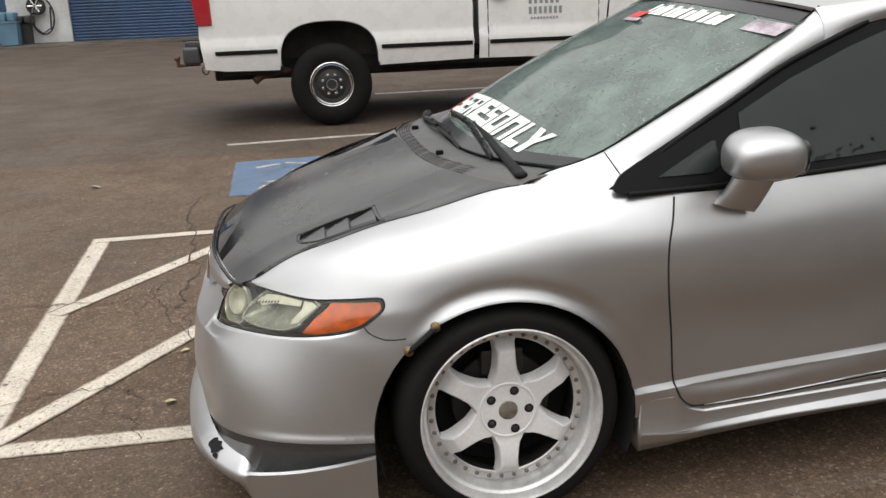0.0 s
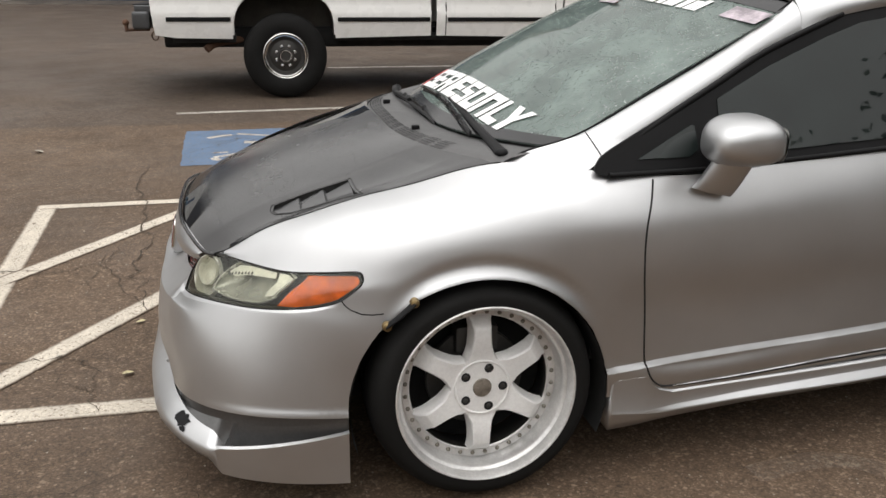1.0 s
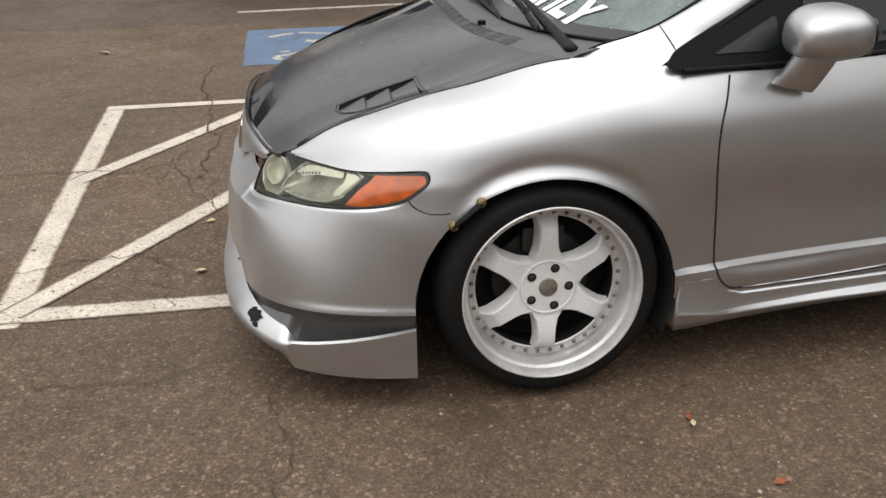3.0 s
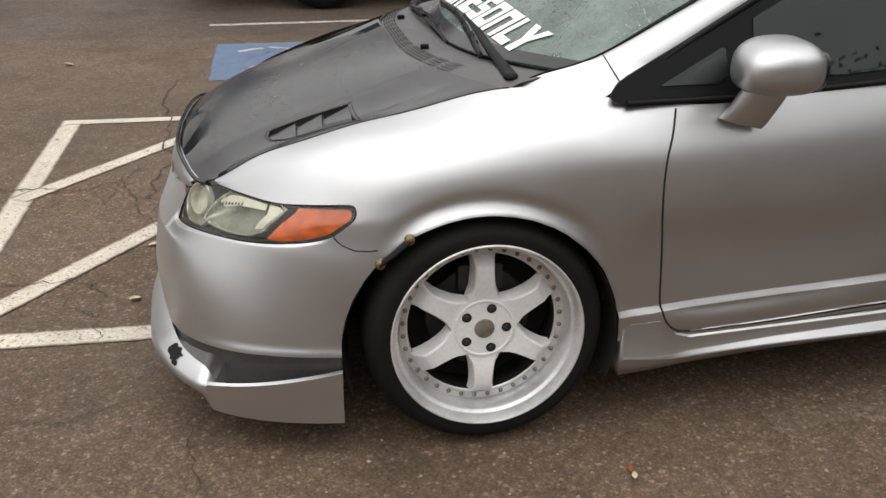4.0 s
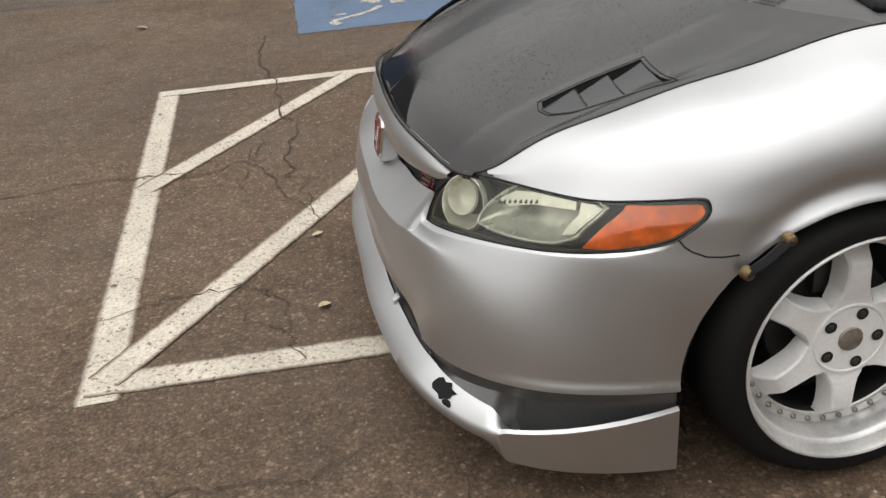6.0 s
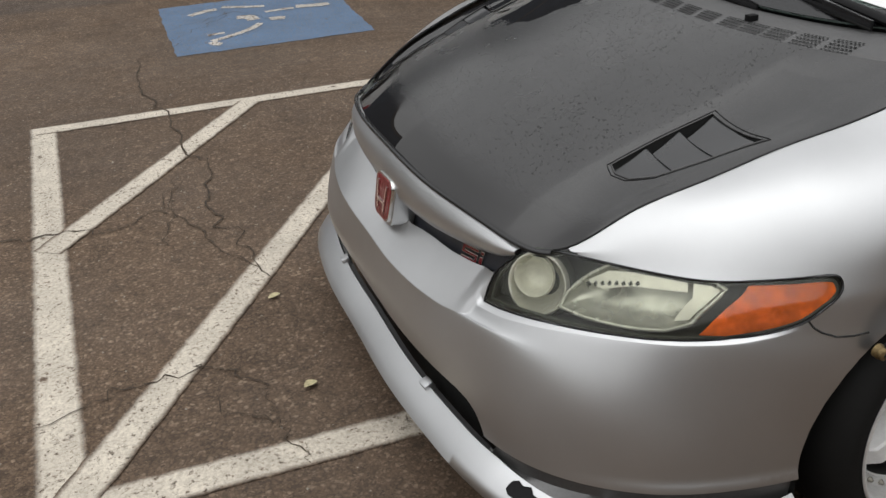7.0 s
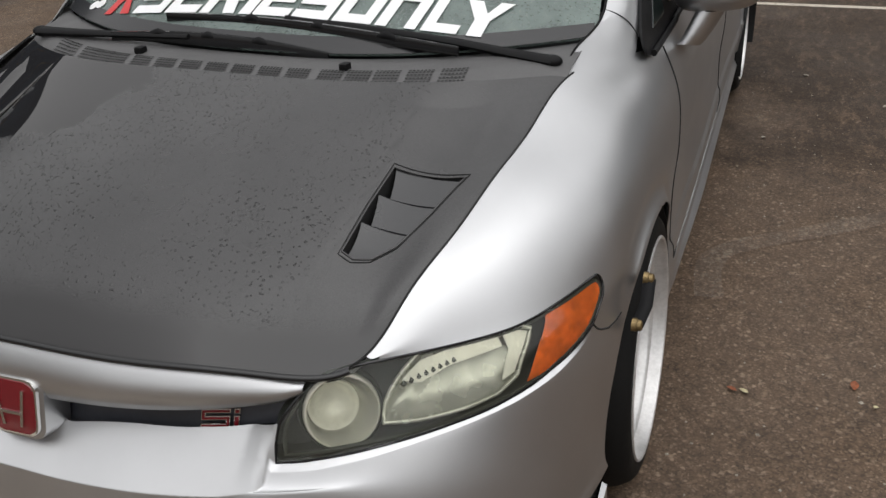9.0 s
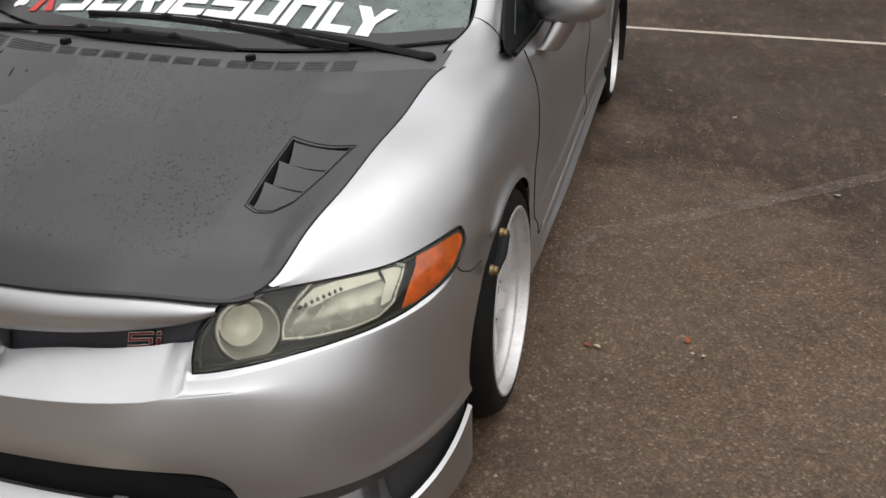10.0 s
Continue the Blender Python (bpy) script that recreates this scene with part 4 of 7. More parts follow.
vb, fb = [], []
for i in range(5, 76):
    vb += bar_section(i)
for i in range(70):
    for k in range(7):
        fb.append((i * 8 + k, i * 8 + k + 1, (i + 1) * 8 + k + 1, (i + 1) * 8 + k))
bar = put("grille_bar", mesh_of("grille_bar", vb, fb, SILVER, smooth=True), car, "silver painted bar above the grille")


def rounded(w, h, r, seg=6):
    """A rounded rectangle in the local x-y plane, drawn in towards its foot."""
    out = []
    for cx, cy, a0 in ((w - r, h - r, 0), (-w + r, h - r, 90), (-w + r, -h + r, 180), (w - r, -h + r, 270)):
        for k in range(seg + 1):
            a = radians(a0 + 90 * k / seg)
            x, y = cx + r * math.cos(a), cy + r * math.sin(a)
            out.append((x * (1 + 0.07 * y / h), y))
    return out


def plate(bm, outline, z0, z1, m, dome=0.0):
    lo = [bm.verts.new((x, y, z0)) for x, y in outline]
    hi = [bm.verts.new((x * 0.96, y * 0.96, z1)) for x, y in outline]
    top = bm.verts.new((0, 0, z1 + dome))
    k = len(lo)
    for i in range(k):
        bm.faces.new((lo[i], lo[(i + 1) % k], hi[(i + 1) % k], hi[i]))
        bm.faces.new((hi[i], hi[(i + 1) % k], top))
    bmesh.ops.transform(bm, matrix=m, verts=lo + hi + [top])
    return bm


badge_m = Matrix.Translation((-0.862, -0.014, 0.552)) @ Euler((radians(80), 0, radians(-88))).to_matrix().to_4x4()
bm = bmesh.new()
plate(bm, rounded(0.059, 0.061, 0.026), -0.050, 0.002, badge_m, 0.004)
part("badge_collar", bm, SILVER, car, smooth=40)
bm = bmesh.new()
plate(bm, rounded(0.050, 0.053, 0.022), 0.0, 0.009, badge_m, 0.003)
badge = part("badge", bm, CHROME, car, "red enamel badge in a chrome rim", smooth=40)
bm = bmesh.new()
plate(bm, rounded(0.0455, 0.0485, 0.020), 0.0065, 0.0105, badge_m, 0.003)
part("enamel", bm, RED, badge, "red enamel field", smooth=40)
for x0, x1, y0, y1 in ((-0.027, -0.017, 0.033, -0.033), (0.027, 0.017, 0.033, -0.033)):
    bm = bmesh.new()
    prism(bm, [(x0 - 0.0028, y0, 0.0105), (x1 - 0.0028, y1, 0.0105), (x1 + 0.0028, y1, 0.0105), (x0 + 0.0028, y0, 0.0105)], (0, 0, 0.004), badge_m)
    part("badge_bar", bm, CHROME, badge)
bm = bmesh.new()
prism(bm, [(-0.020, -0.006, 0.0115), (-0.020, -0.011, 0.0115), (0.020, -0.011, 0.0115), (0.020, -0.006, 0.0115)], (0, 0, 0.004), badge_m)
part("badge_bar", bm, CHROME, badge)
# small trim plaque on the grille: plain strokes
mini_m = Matrix.Translation((-0.782, -0.355, 0.553)) @ Euler((radians(80), 0, radians(-70))).to_matrix().to_4x4()
strokes = [tuple(1.15 * q for q in st) for st in [(-0.030, 0.008, 0.009, 0.013), (-0.030, -0.026, 0.002, 0.011), (-0.030, 0.008, -0.0015, 0.0025), (0.004, 0.008, -0.011, 0.001), (-0.030, 0.008, -0.013, -0.009), (0.015, 0.021, -0.013, 0.0025), (0.015, 0.021, 0.008, 0.013)]]
plaque = put("trim_plaque", None, car, "small red and chrome plaque")
for x0, x1, y0, y1 in strokes:
    for grow, h, mat in ((0.0012, 0.003, CHROME), (-0.0004, 0.0042, RED)):
        bm = bmesh.new()
        slant = 0.18
        prism(bm, [(x + slant * y, y, 0.0) for x, y in ((x0 - grow, y0 - grow), (x1 + grow, y0 - grow), (x1 + grow, y1 + grow), (x0 - grow, y1 + grow))], (0, 0, h), mini_m)
        part("stroke", bm, mat, plaque)

# ---- lower mouth, lip and sills ----
for side in (-1, 1):
    v, f, n = panel_arrays("mouth", side, 0.004, 0.060)
    put("mouth_back", mesh_of("mouth_back", v, f, DARK, n), car)
for zz, xx in ((0.29, -0.862), (0.31, -0.868), (0.33, -0.872)):
    bm = bmesh.new()
    tube(bm, [(xx + 0.16 * y * y, y, zz) for y in np.linspace(-0.52, 0.52, 31)], 0.005, 6)
    part("mouth_slat", bm, BLACK, car, smooth=60)
# dark wall behind the mouth and the lip
vm, fm = [], []
sm = np.linspace(-0.80, 0.80, 61)
bm_pts = shell(np.abs(sm), np.zeros(61))
for i, q in enumerate(bm_pts):
    x, y = q[0] * 0.93 - 0.0, q[1] * 0.93 * np.sign(sm[i] or 1)
    vm += [(x, y, 0.105), (x, y, 0.36)]
fm = [(2 * i, 2 * i + 2, 2 * i + 3, 2 * i + 1) for i in range(60)]
put("mouth_wall", mesh_of("mouth_wall", vm, fm, DARK), car)
FRONT_LIP = np.array([(-.030, .190), (-.022, .202), (-.013, .222), (-.006, .231), (.038, .207), (.052, .186), (.030, .150), (-.04, .135)])
NOSE_LIP = np.array([(-.006, .281), (-.010, .276), (-.010, .247), (.012, .212), (.040, .182), (.047, .160), (.020, .132), (-.03, .125)])
CORNER_LIP = np.array([(-.006, .282), (-.010, .278), (-.014, .240), (-.012, .130), (.037, .1965), (.046, .1925), (.040, .116), (-.03, .108)])
SIDE_LIP = np.array([(-.001, .283), (-.007, .279), (-.010, .260), (-.012, .190), (-.004, .2395), (.006, .2355), (.009, .092), (-.05, .090)])
ls = np.linspace(0, SK[6] - 0.004, 150)
base = shell(ls, np.zeros(150))
hv = np.gradient(base[:, :2], axis=0)
hn = np.stack([-hv[:, 1], hv[:, 0]], 1)
hn /= np.linalg.norm(hn, axis=1)[:, None]
CORNER_S = float(np.interp(-0.695, base[:, 0], ls))
hn[(hn[:, 0] * (base[:, 0] - 0.8) + hn[:, 1] * base[:, 1]) < 0] *= -1
vl, strips = [], []
for sgn in (1, -1):
    rows = []
    for i, s in enumerate(ls):
        w = np.clip((s - 0.58) / (CORNER_S - 0.58), 0, 1)
        u = np.clip((s - CORNER_S) / (ls[-1] - CORNER_S), 0, 1)
        sec = FRONT_LIP * (1 - w) + NOSE_LIP * w
        hem = np.clip((s - 0.535) / 0.05, 0, 1)
        sec[:2] = FRONT_LIP[:2] * (1 - hem) + NOSE_LIP[:2] * hem
        sec[1, 1] = max(sec[1, 1], sec[2, 1] + 0.002)
        if s > CORNER_S - 0.045:
            turn = min((s - CORNER_S + 0.045) / 0.045, 1)
            turn = np.full((8, 1), turn)
            q = min((s - CORNER_S + 0.045) / 0.055, 1)
            turn[3] = q * q * (3 - 2 * q)
            sec = sec * (1 - turn) + (CORNER_LIP * (1 - u) + SIDE_LIP * u) * turn
        rows.append([(base[i, 0] + hn[i, 0] * o, sgn * (base[i, 1] + hn[i, 1] * o), z) for o, z in sec])
    vl += [q for r in rows for q in r]
n_lip = len(ls)


def lip_strips(name, k0, k1, material, label, crisp):
    """The lip's section points k0 to k1 all along it, with crisp edges along some of them."""
    m = k1 - k0 + 1
    vs, fs = [], []
    for h in range(2):
        off = len(vs)
        for i in range(n_lip):
            vs += [vl[(h * n_lip + i) * 8 + k] for k in range(k0, k1 + 1)]
        fs += [(off + i * m + k, off + i * m + k + 1, off + (i + 1) * m + k + 1, off + (i + 1) * m + k) for i in range(n_lip - 1) for k in range(m - 1)]
    me = mesh_of(name, vs, fs, material, smooth=True)
    for e in me.edges:
        a, b = e.vertices
        i = (a // m) % n_lip
        e.use_edge_sharp = a % m == b % m and (a % m) + k0 in crisp and (k0 == 0 or ls[i] > CORNER_S - 0.02 or (ls[i] < 0.5 and (a % m) + k0 != 4))
    return put(name, me, car, label)


lip = lip_strips("front_lip", 3, 7, SILVER, "silver front lip with chipped paint", (4, 5, 6))
lip_strips("lip_recess", 0, 3, SHADED_SILVER, "silver recess between bumper and lip, shade put into its colour", (1, 2))


def lip_point(s, k, out=0.0015):
    """A point of the lip at s along it and k of its section points down."""
    i = int(np.clip(np.searchsorted(ls, s), 1, len(ls) - 1))
    u = (s - ls[i - 1]) / (ls[i] - ls[i - 1])
    a, b = Vector(vl[(i - 1) * 8 + int(k)]).lerp(Vector(vl[(i - 1) * 8 + min(int(k) + 1, 7)]), k % 1), Vector(vl[i * 8 + int(k)]).lerp(Vector(vl[i * 8 + min(int(k) + 1, 7)]), k % 1)
    p = a.lerp(b, u)
    return Vector((p.x + hn[i, 0] * out, -(p.y + hn[i, 1] * out), p.z + out * 0.3))


def chip(s, k, w, h, seed):
    rng = random.Random(seed)
    bm = bmesh.new()
    ring = [bm.verts.new(lip_point(s + w * math.cos(a) * rng.uniform(0.55, 1.1), k + h * math.sin(a) * rng.uniform(0.55, 1.1))) for a in np.linspace(0, 2 * math.pi, 15)[:-1]]
    c = bm.verts.new(lip_point(s, k))
    for i in range(14):
        bm.faces.new((ring[i], ring[(i + 1) % 14], c))
    part("paint_chip", bm, BLACK, lip, "bare black chip in the paint")


for sgn in (1, -1):
    bm = bmesh.new()
    end = [bm.verts.new((base[-1, 0] - 0.002 + hn[-1, 0] * o, sgn * (base[-1, 1] + hn[-1, 1] * o), z)) for o, z in SIDE_LIP]
    bm.faces.new(end)
    part("lip_end", bm, DARK, lip)
chip(0.655, 3.5, 0.034, 0.52, 3)
chip(0.676, 3.92, 0.013, 0.26, 5)
chip(0.705, 5.3, 0.018, 0.24, 4)
chip(0.565, 5.4, 0.005, 0.25, 8)
for sgn in (1, -1):
    bm = bmesh.new()
    p = lip_point(0.308, 3.05)
    box(bm, -0.014, 0.010, -0.015, 0.015, -0.012, 0.012, 0.005, 2, Matrix.Translation((p.x + 0.006, sgn * p.y, p.z)) @ Matrix.Rotation(radians(10 * sgn), 4, "Z") @ Matrix.Rotation(radians(-25), 4, "Y"))
    part("lip_tab", bm, SILVER, lip, smooth=40)

# side skirts under the doors
SK_X = [0.33, 0.437, 0.450, 0.475, 0.52, 0.775, 1.05, 1.5, 2.0, 2.33]
SK_TOP = [0.313, 0.318, 0.300, 0.275, 0.262, 0.276, 0.290, 0.318, 0.344, 0.362]
SK_LEDGE = [0.215, 0.207, 0.208, 0.211, 0.219, 0.245, 0.264, 0.292, 0.318, 0.336]
SK_BOT = [0.155, 0.166, 0.168, 0.171, 0.176, 0.200, 0.215, 0.246, 0.272, 0.290]
SK_OUT = [0.0005, 0.0005, 0.001, 0.003, 0.006, 0.013, 0.017, 0.016, 0.014, 0.012]
SK_DROP = [0.001, 0.001, 0.003, 0.006, 0.010, 0.014, 0.020, 0.020, 0.020, 0.020]
for side in (-1, 1):
    vs, fs = [], []
    for x in np.concatenate([np.linspace(0.333, 0.60, 34), np.linspace(0.63, 2.33, 40)]):
        t, l, b, o, d = (float(np.interp(x, SK_X, q)) for q in (SK_TOP, SK_LEDGE, SK_BOT, SK_OUT, SK_DROP))
        y = 0.8705 - 0.004 * min(max((x - 0.4) / 0.3, 0), 1) - 0.003 * min(max((x - 0.42) / 0.12, 0), 1) - 0.022 * min(max((x - 0.8) / 1.5, 0), 1)
        for yy, z in ((y - 0.035, t + 0.014), (y - 0.003, t + 0.002), (y, t - 0.003), (y + 0.0005, l + 0.002), (y + 0.0015, l), (y + o, l - d), (y + o + 0.001, l - d - 0.004), (y + o * 0.4 - 0.004, (l - d) * 0.5 + b * 0.5), (y - 0.012, b), (y - 0.12, b)):
            vs.append((x, side * yy, z))
    for i in range(73):
        for k in range(9):
            q = (i * 10 + k, i * 10 + k + 1, (i + 1) * 10 + k + 1, (i + 1) * 10 + k)
            fs.append(q if side > 0 else q[::-1])
    fs.append(tuple(range(10)) if side < 0 else tuple(range(9, -1, -1)))
    me = mesh_of("side_skirt", vs, fs, SILVER, smooth=True)
    for e in me.edges:
        a, b = (q % 10 for q in e.vertices)
        e.use_edge_sharp = a == b and a in (2, 4, 5, 6)
    put("side_skirt", me, car, "silver side skirt")

# ---- inner structure: wheel wells, floor, bulkhead ----
for cx, cz, r in ((-0.035, 0.28, 0.352), (2.70, 0.37, 0.346)):
    for side in (-1, 1):
        bm = bmesh.new()
        rows = []
        for a in np.linspace(200, -20, 33):
            x, z = cx + r * math.cos(radians(a)), cz + r * math.sin(radians(a))
            rows.append([bm.verts.new((x, side * y, z)) for y in (0.872, 0.84, 0.50)])
        for a, b in zip(rows, rows[1:]):
            bm.faces.new((a[0], b[0], b[1], a[1]))
            bm.faces.new((a[1], b[1], b[2], a[2]))
        cap = [q[2] for q in rows]
        bm.faces.new(cap)
        part("wheel_well", bm, DARK, car, smooth=40)
bm = bmesh.new()
box(bm, -0.80, 3.55, -0.60, 0.60, 0.20, 0.24)
part("underbody", bm, DARK, car)


# ---- bonnet ----
def hood(a, b):
    """The bonnet over a (0 at the middle, 1 at its edge) and b (0 at the nose, 1 at the windscreen)."""
    a, b = np.asarray(a, float), np.asarray(b, float)
    k = np.abs(a)
    F = shell(k * HOOD_S, np.full(len(k), TOP))
    L = shell(HOOD_S + b * (SK[8] - HOOD_S), np.full(len(k), TOP))

    def rear(u):
        return np.stack([-0.182 + 0.232 * u ** 2.6, 0.69 * u, 0.912 - 0.018 * u ** 2], 1)
    R = rear(k)
    E0, E1 = shell([HOOD_S], [TOP])[0], rear(np.ones(1))[0]
    bb, w = b[:, None], (k ** 5)[:, None]
    P = (1 - bb) * F + bb * R + w * (L - (1 - bb) * E0 - bb * E1)
    P[:, 2] += 0.036 * np.sin(np.pi * np.clip(b, 0, 1) ** 0.75) * (1 - k ** 2) ** 2.2
    # raised middle with a crease on either side, flat flanks
    yc = 0.447 - 0.01 * b
    low = 1 / (1 + np.exp((yc - np.abs(P[:, 1])) / 0.0035))
    fall = np.clip(np.abs(P[:, 1]) - yc, 0, 0.14)
    P[:, 2] -= (0.0040 * low + 0.19 * fall * np.clip((0.14 - fall) / 0.14, 0, 1)) * np.clip(b / 0.12, 0, 1) * np.clip((1 - b) / 0.10, 0, 1) * np.clip((1 - k) / 0.10, 0, 1)
    flank = np.exp(-((k - 0.78) / 0.20) ** 2)
    P[:, 2] += flank * (0.003 * np.exp(-((b - 0.32) / 0.22) ** 2) - 0.009 * np.exp(-((b - 0.70) / 0.20) ** 2))
    nose, flankside = np.minimum(b * 0.55, 0.12) / 0.12, np.minimum((1 - k) * 0.6, 0.045) / 0.045
    P[:, 2] -= np.maximum(0.015 * (1 - nose) ** 2, 0.012 * (1 - flankside) ** 2)
    P[:, 1] *= np.sign(a)
    return P


def hood_ab(x, y):
    """Where on the bonnet a place seen from above lies."""
    i = np.argmin((HP[:, 0] - x) ** 2 + (HP[:, 1] - y) ** 2)
    q = np.array([HA[i], HB[i]])
    e = 0.003
    for _ in range(3):
        P = hood([q[0], q[0] + e, q[0]], [q[1], q[1], q[1] + e])[:, :2]
        J = np.stack([P[1] - P[0], P[2] - P[0]], 1) / e
        q = np.clip(q + np.linalg.solve(J, np.array([x, y]) - P[0]), 0.02, 0.99)
    return q[0], q[1]


HA, HB = (q.ravel() for q in np.meshgrid(np.linspace(0.3, 1, 160), np.linspace(0, 1, 160)))
HP = hood(HA, HB)


VENT_XY = [(-.546, .458), (-.550, .480), (-.537, .507), (-.500, .535), (-.42, .563), (-.318, .591), (-.326, .530), (-.334, .460), (-.44, .458)]
VENT_AB = np.array([hood_ab(x, y) for x, y in VENT_XY])


BLADE = surface("satin_black_vent", (0.020, 0.020, 0.021), 0.30, coat=0.4)


def make_hood():
    from mathutils.geometry import delaunay_2d_cdt
    ga = np.linspace(-1, 1, 141)
    gb = np.linspace(0, 1, 76)
    g = np.stack(np.meshgrid(ga, gb), -1).reshape(-1, 2)
    polys = []
    for sgn in (-1, 1):
        polys.append(refine([tuple(q) for q in VENT_AB * (sgn, 1)], 0.012, True))
    for p in polys:
        g = g[~inside(p, g)]
    pts = [tuple(q) for q in g]
    edges = []
    for p in polys:
        k = len(pts)
        pts += [tuple(q) for q in p]
        edges += [(k + i, k + (i + 1) % len(p)) for i in range(len(p))]
    v2, _, tri, *_ = delaunay_2d_cdt([Vector(q) for q in pts], edges, [], 0, 1e-6)
    v2 = np.array([(q.x, q.y) for q in v2])
    tri = np.array([t for t in tri if len(t) == 3])
    mid = v2[tri].mean(1)
    keep = ~(inside(polys[0], mid) | inside(polys[1], mid))
    tri = tri[keep]
    P = hood(v2[:, 0], v2[:, 1])
    e = 0.004
    A = hood(np.clip(v2[:, 0] + e, -1, 1), v2[:, 1]) - hood(np.clip(v2[:, 0] - e, -1, 1), v2[:, 1])
    B = hood(v2[:, 0], np.clip(v2[:, 1] + e, 0, 1)) - hood(v2[:, 0], np.clip(v2[:, 1] - e, 0, 1))
    N = np.cross(B, A)
    N /= np.maximum(np.linalg.norm(N, axis=1), 1e-9)[:, None]
    N[N[:, 2] < 0] *= -1
    w = np.cross(P[tri[:, 1]] - P[tri[:, 0]], P[tri[:, 2]] - P[tri[:, 0]])[:, 2]
    tri[w < 0] = tri[w < 0][:, ::-1]
    P[:, 2] -= 0.001
    v, f, n = thicken(P, N, [tuple(q) for q in tri], 0.006)
    ob = put("bonnet", mesh_of("bonnet", v, f, CARBON, n), car, "black lacquered carbon bonnet wet with rain drops")
    for sgn in (-1, 1):
        poly = VENT_AB * (sgn, 1)
        ring = refine([tuple(q) for q in poly], 0.02, True)
        rim = hood(ring[:, 0], ring[:, 1])
        bm = bmesh.new()
        tube(bm, rim + [0, 0, -0.0008], 0.0020, 8, True)
        part("vent_rim", bm, CARBON, ob, smooth=60)
        mid = poly.mean(0)
        ring2 = refine([tuple(q) for q in mid + (poly - mid) * 1.07], 0.02, True)
        bm = bmesh.new()
        tube(bm, hood(ring2[:, 0], ring2[:, 1]) + [0, 0, -0.0006], 0.0011, 6, True)
        part("vent_seam", bm, DARK, ob, smooth=60)
        # sunk tray
        bm = bmesh.new()
        hi = [bm.verts.new(q) for q in rim]
        lo = [bm.verts.new(Vector(q) + Vector((0.002, 0, -0.042))) for q in rim]
        for i in range(len(hi)):
            j = (i + 1) % len(hi)
            bm.faces.new((hi[i], hi[j], lo[j], lo[i]))
        bm.faces.new(lo)
        part("vent_tray", bm, DARK, ob)

        def on_hood(x, u, down):
            """A place in the vent: u runs from its inner edge to its outer edge."""
            out = float(np.interp(x, [-.55, -.537, -.500, -.42, -.318], [.482, .507, .535, .563, .591]))
            a, b = hood_ab(x, .459 + (out - .459) * u)
            p = Vector(hood([a], [b])[0])
            return (p.x, sgn * p.y, p.z - down)
        # three blades, flush along the outer edge and dipping towards the inner front corner, with a rib before each
        for x0, x1 in ((-.545, -.476), (-.470, -.406), (-.400, -.330)):
            bm = bmesh.new()
            rows = []
            for k in range(6):
                f = k / 5
                x = x0 + (x1 - x0) * f
                u0 = 0.17 * (1 - f) ** 0.9 + 0.02
                rows.append([bm.verts.new(on_hood(x, u0 + (1 - u0) * j / 5, 0.002 + 0.006 * (1 - j / 5) ** 1.5 * (1 - 0.75 * f))) for j in range(6)])
            for ra, rb in zip(rows, rows[1:]):
                for j in range(5):
                    bm.faces.new((ra[j], ra[j + 1], rb[j + 1], rb[j]))
            r = bmesh.ops.extrude_face_region(bm, geom=bm.faces[:])
            bmesh.ops.translate(bm, vec=(0, 0, -0.004), verts=[q for q in r["geom"] if isinstance(q, bmesh.types.BMVert)])
            part("vent_blade", bm, BLADE, ob, smooth=40)
            if x1 < -.35:
                bm = bmesh.new()
                tube(bm, [on_hood(x1 + 0.004, u, 0.006 + 0.005 * (1 - u)) for u in np.linspace(0.0, 1.0, 9)], 0.0028, 6)
                part("vent_rib", bm, BLADE, ob, smooth=60)
    return ob


bonnet = make_hood()
for side in (-1, 1):
    seam("bonnet_gap", [(s, TOP) for s in np.linspace(HOOD_S, SK[8], 60)], side, car, 0.0021)
bm = bmesh.new()
fp = front_pts.copy()
fp[:, 0] -= 0.002
fp[:, 2] -= 0.006
tube(bm, fp, 0.0055, 8)
part("bonnet_seal", bm, GLOSS_BLACK, car, smooth=60)

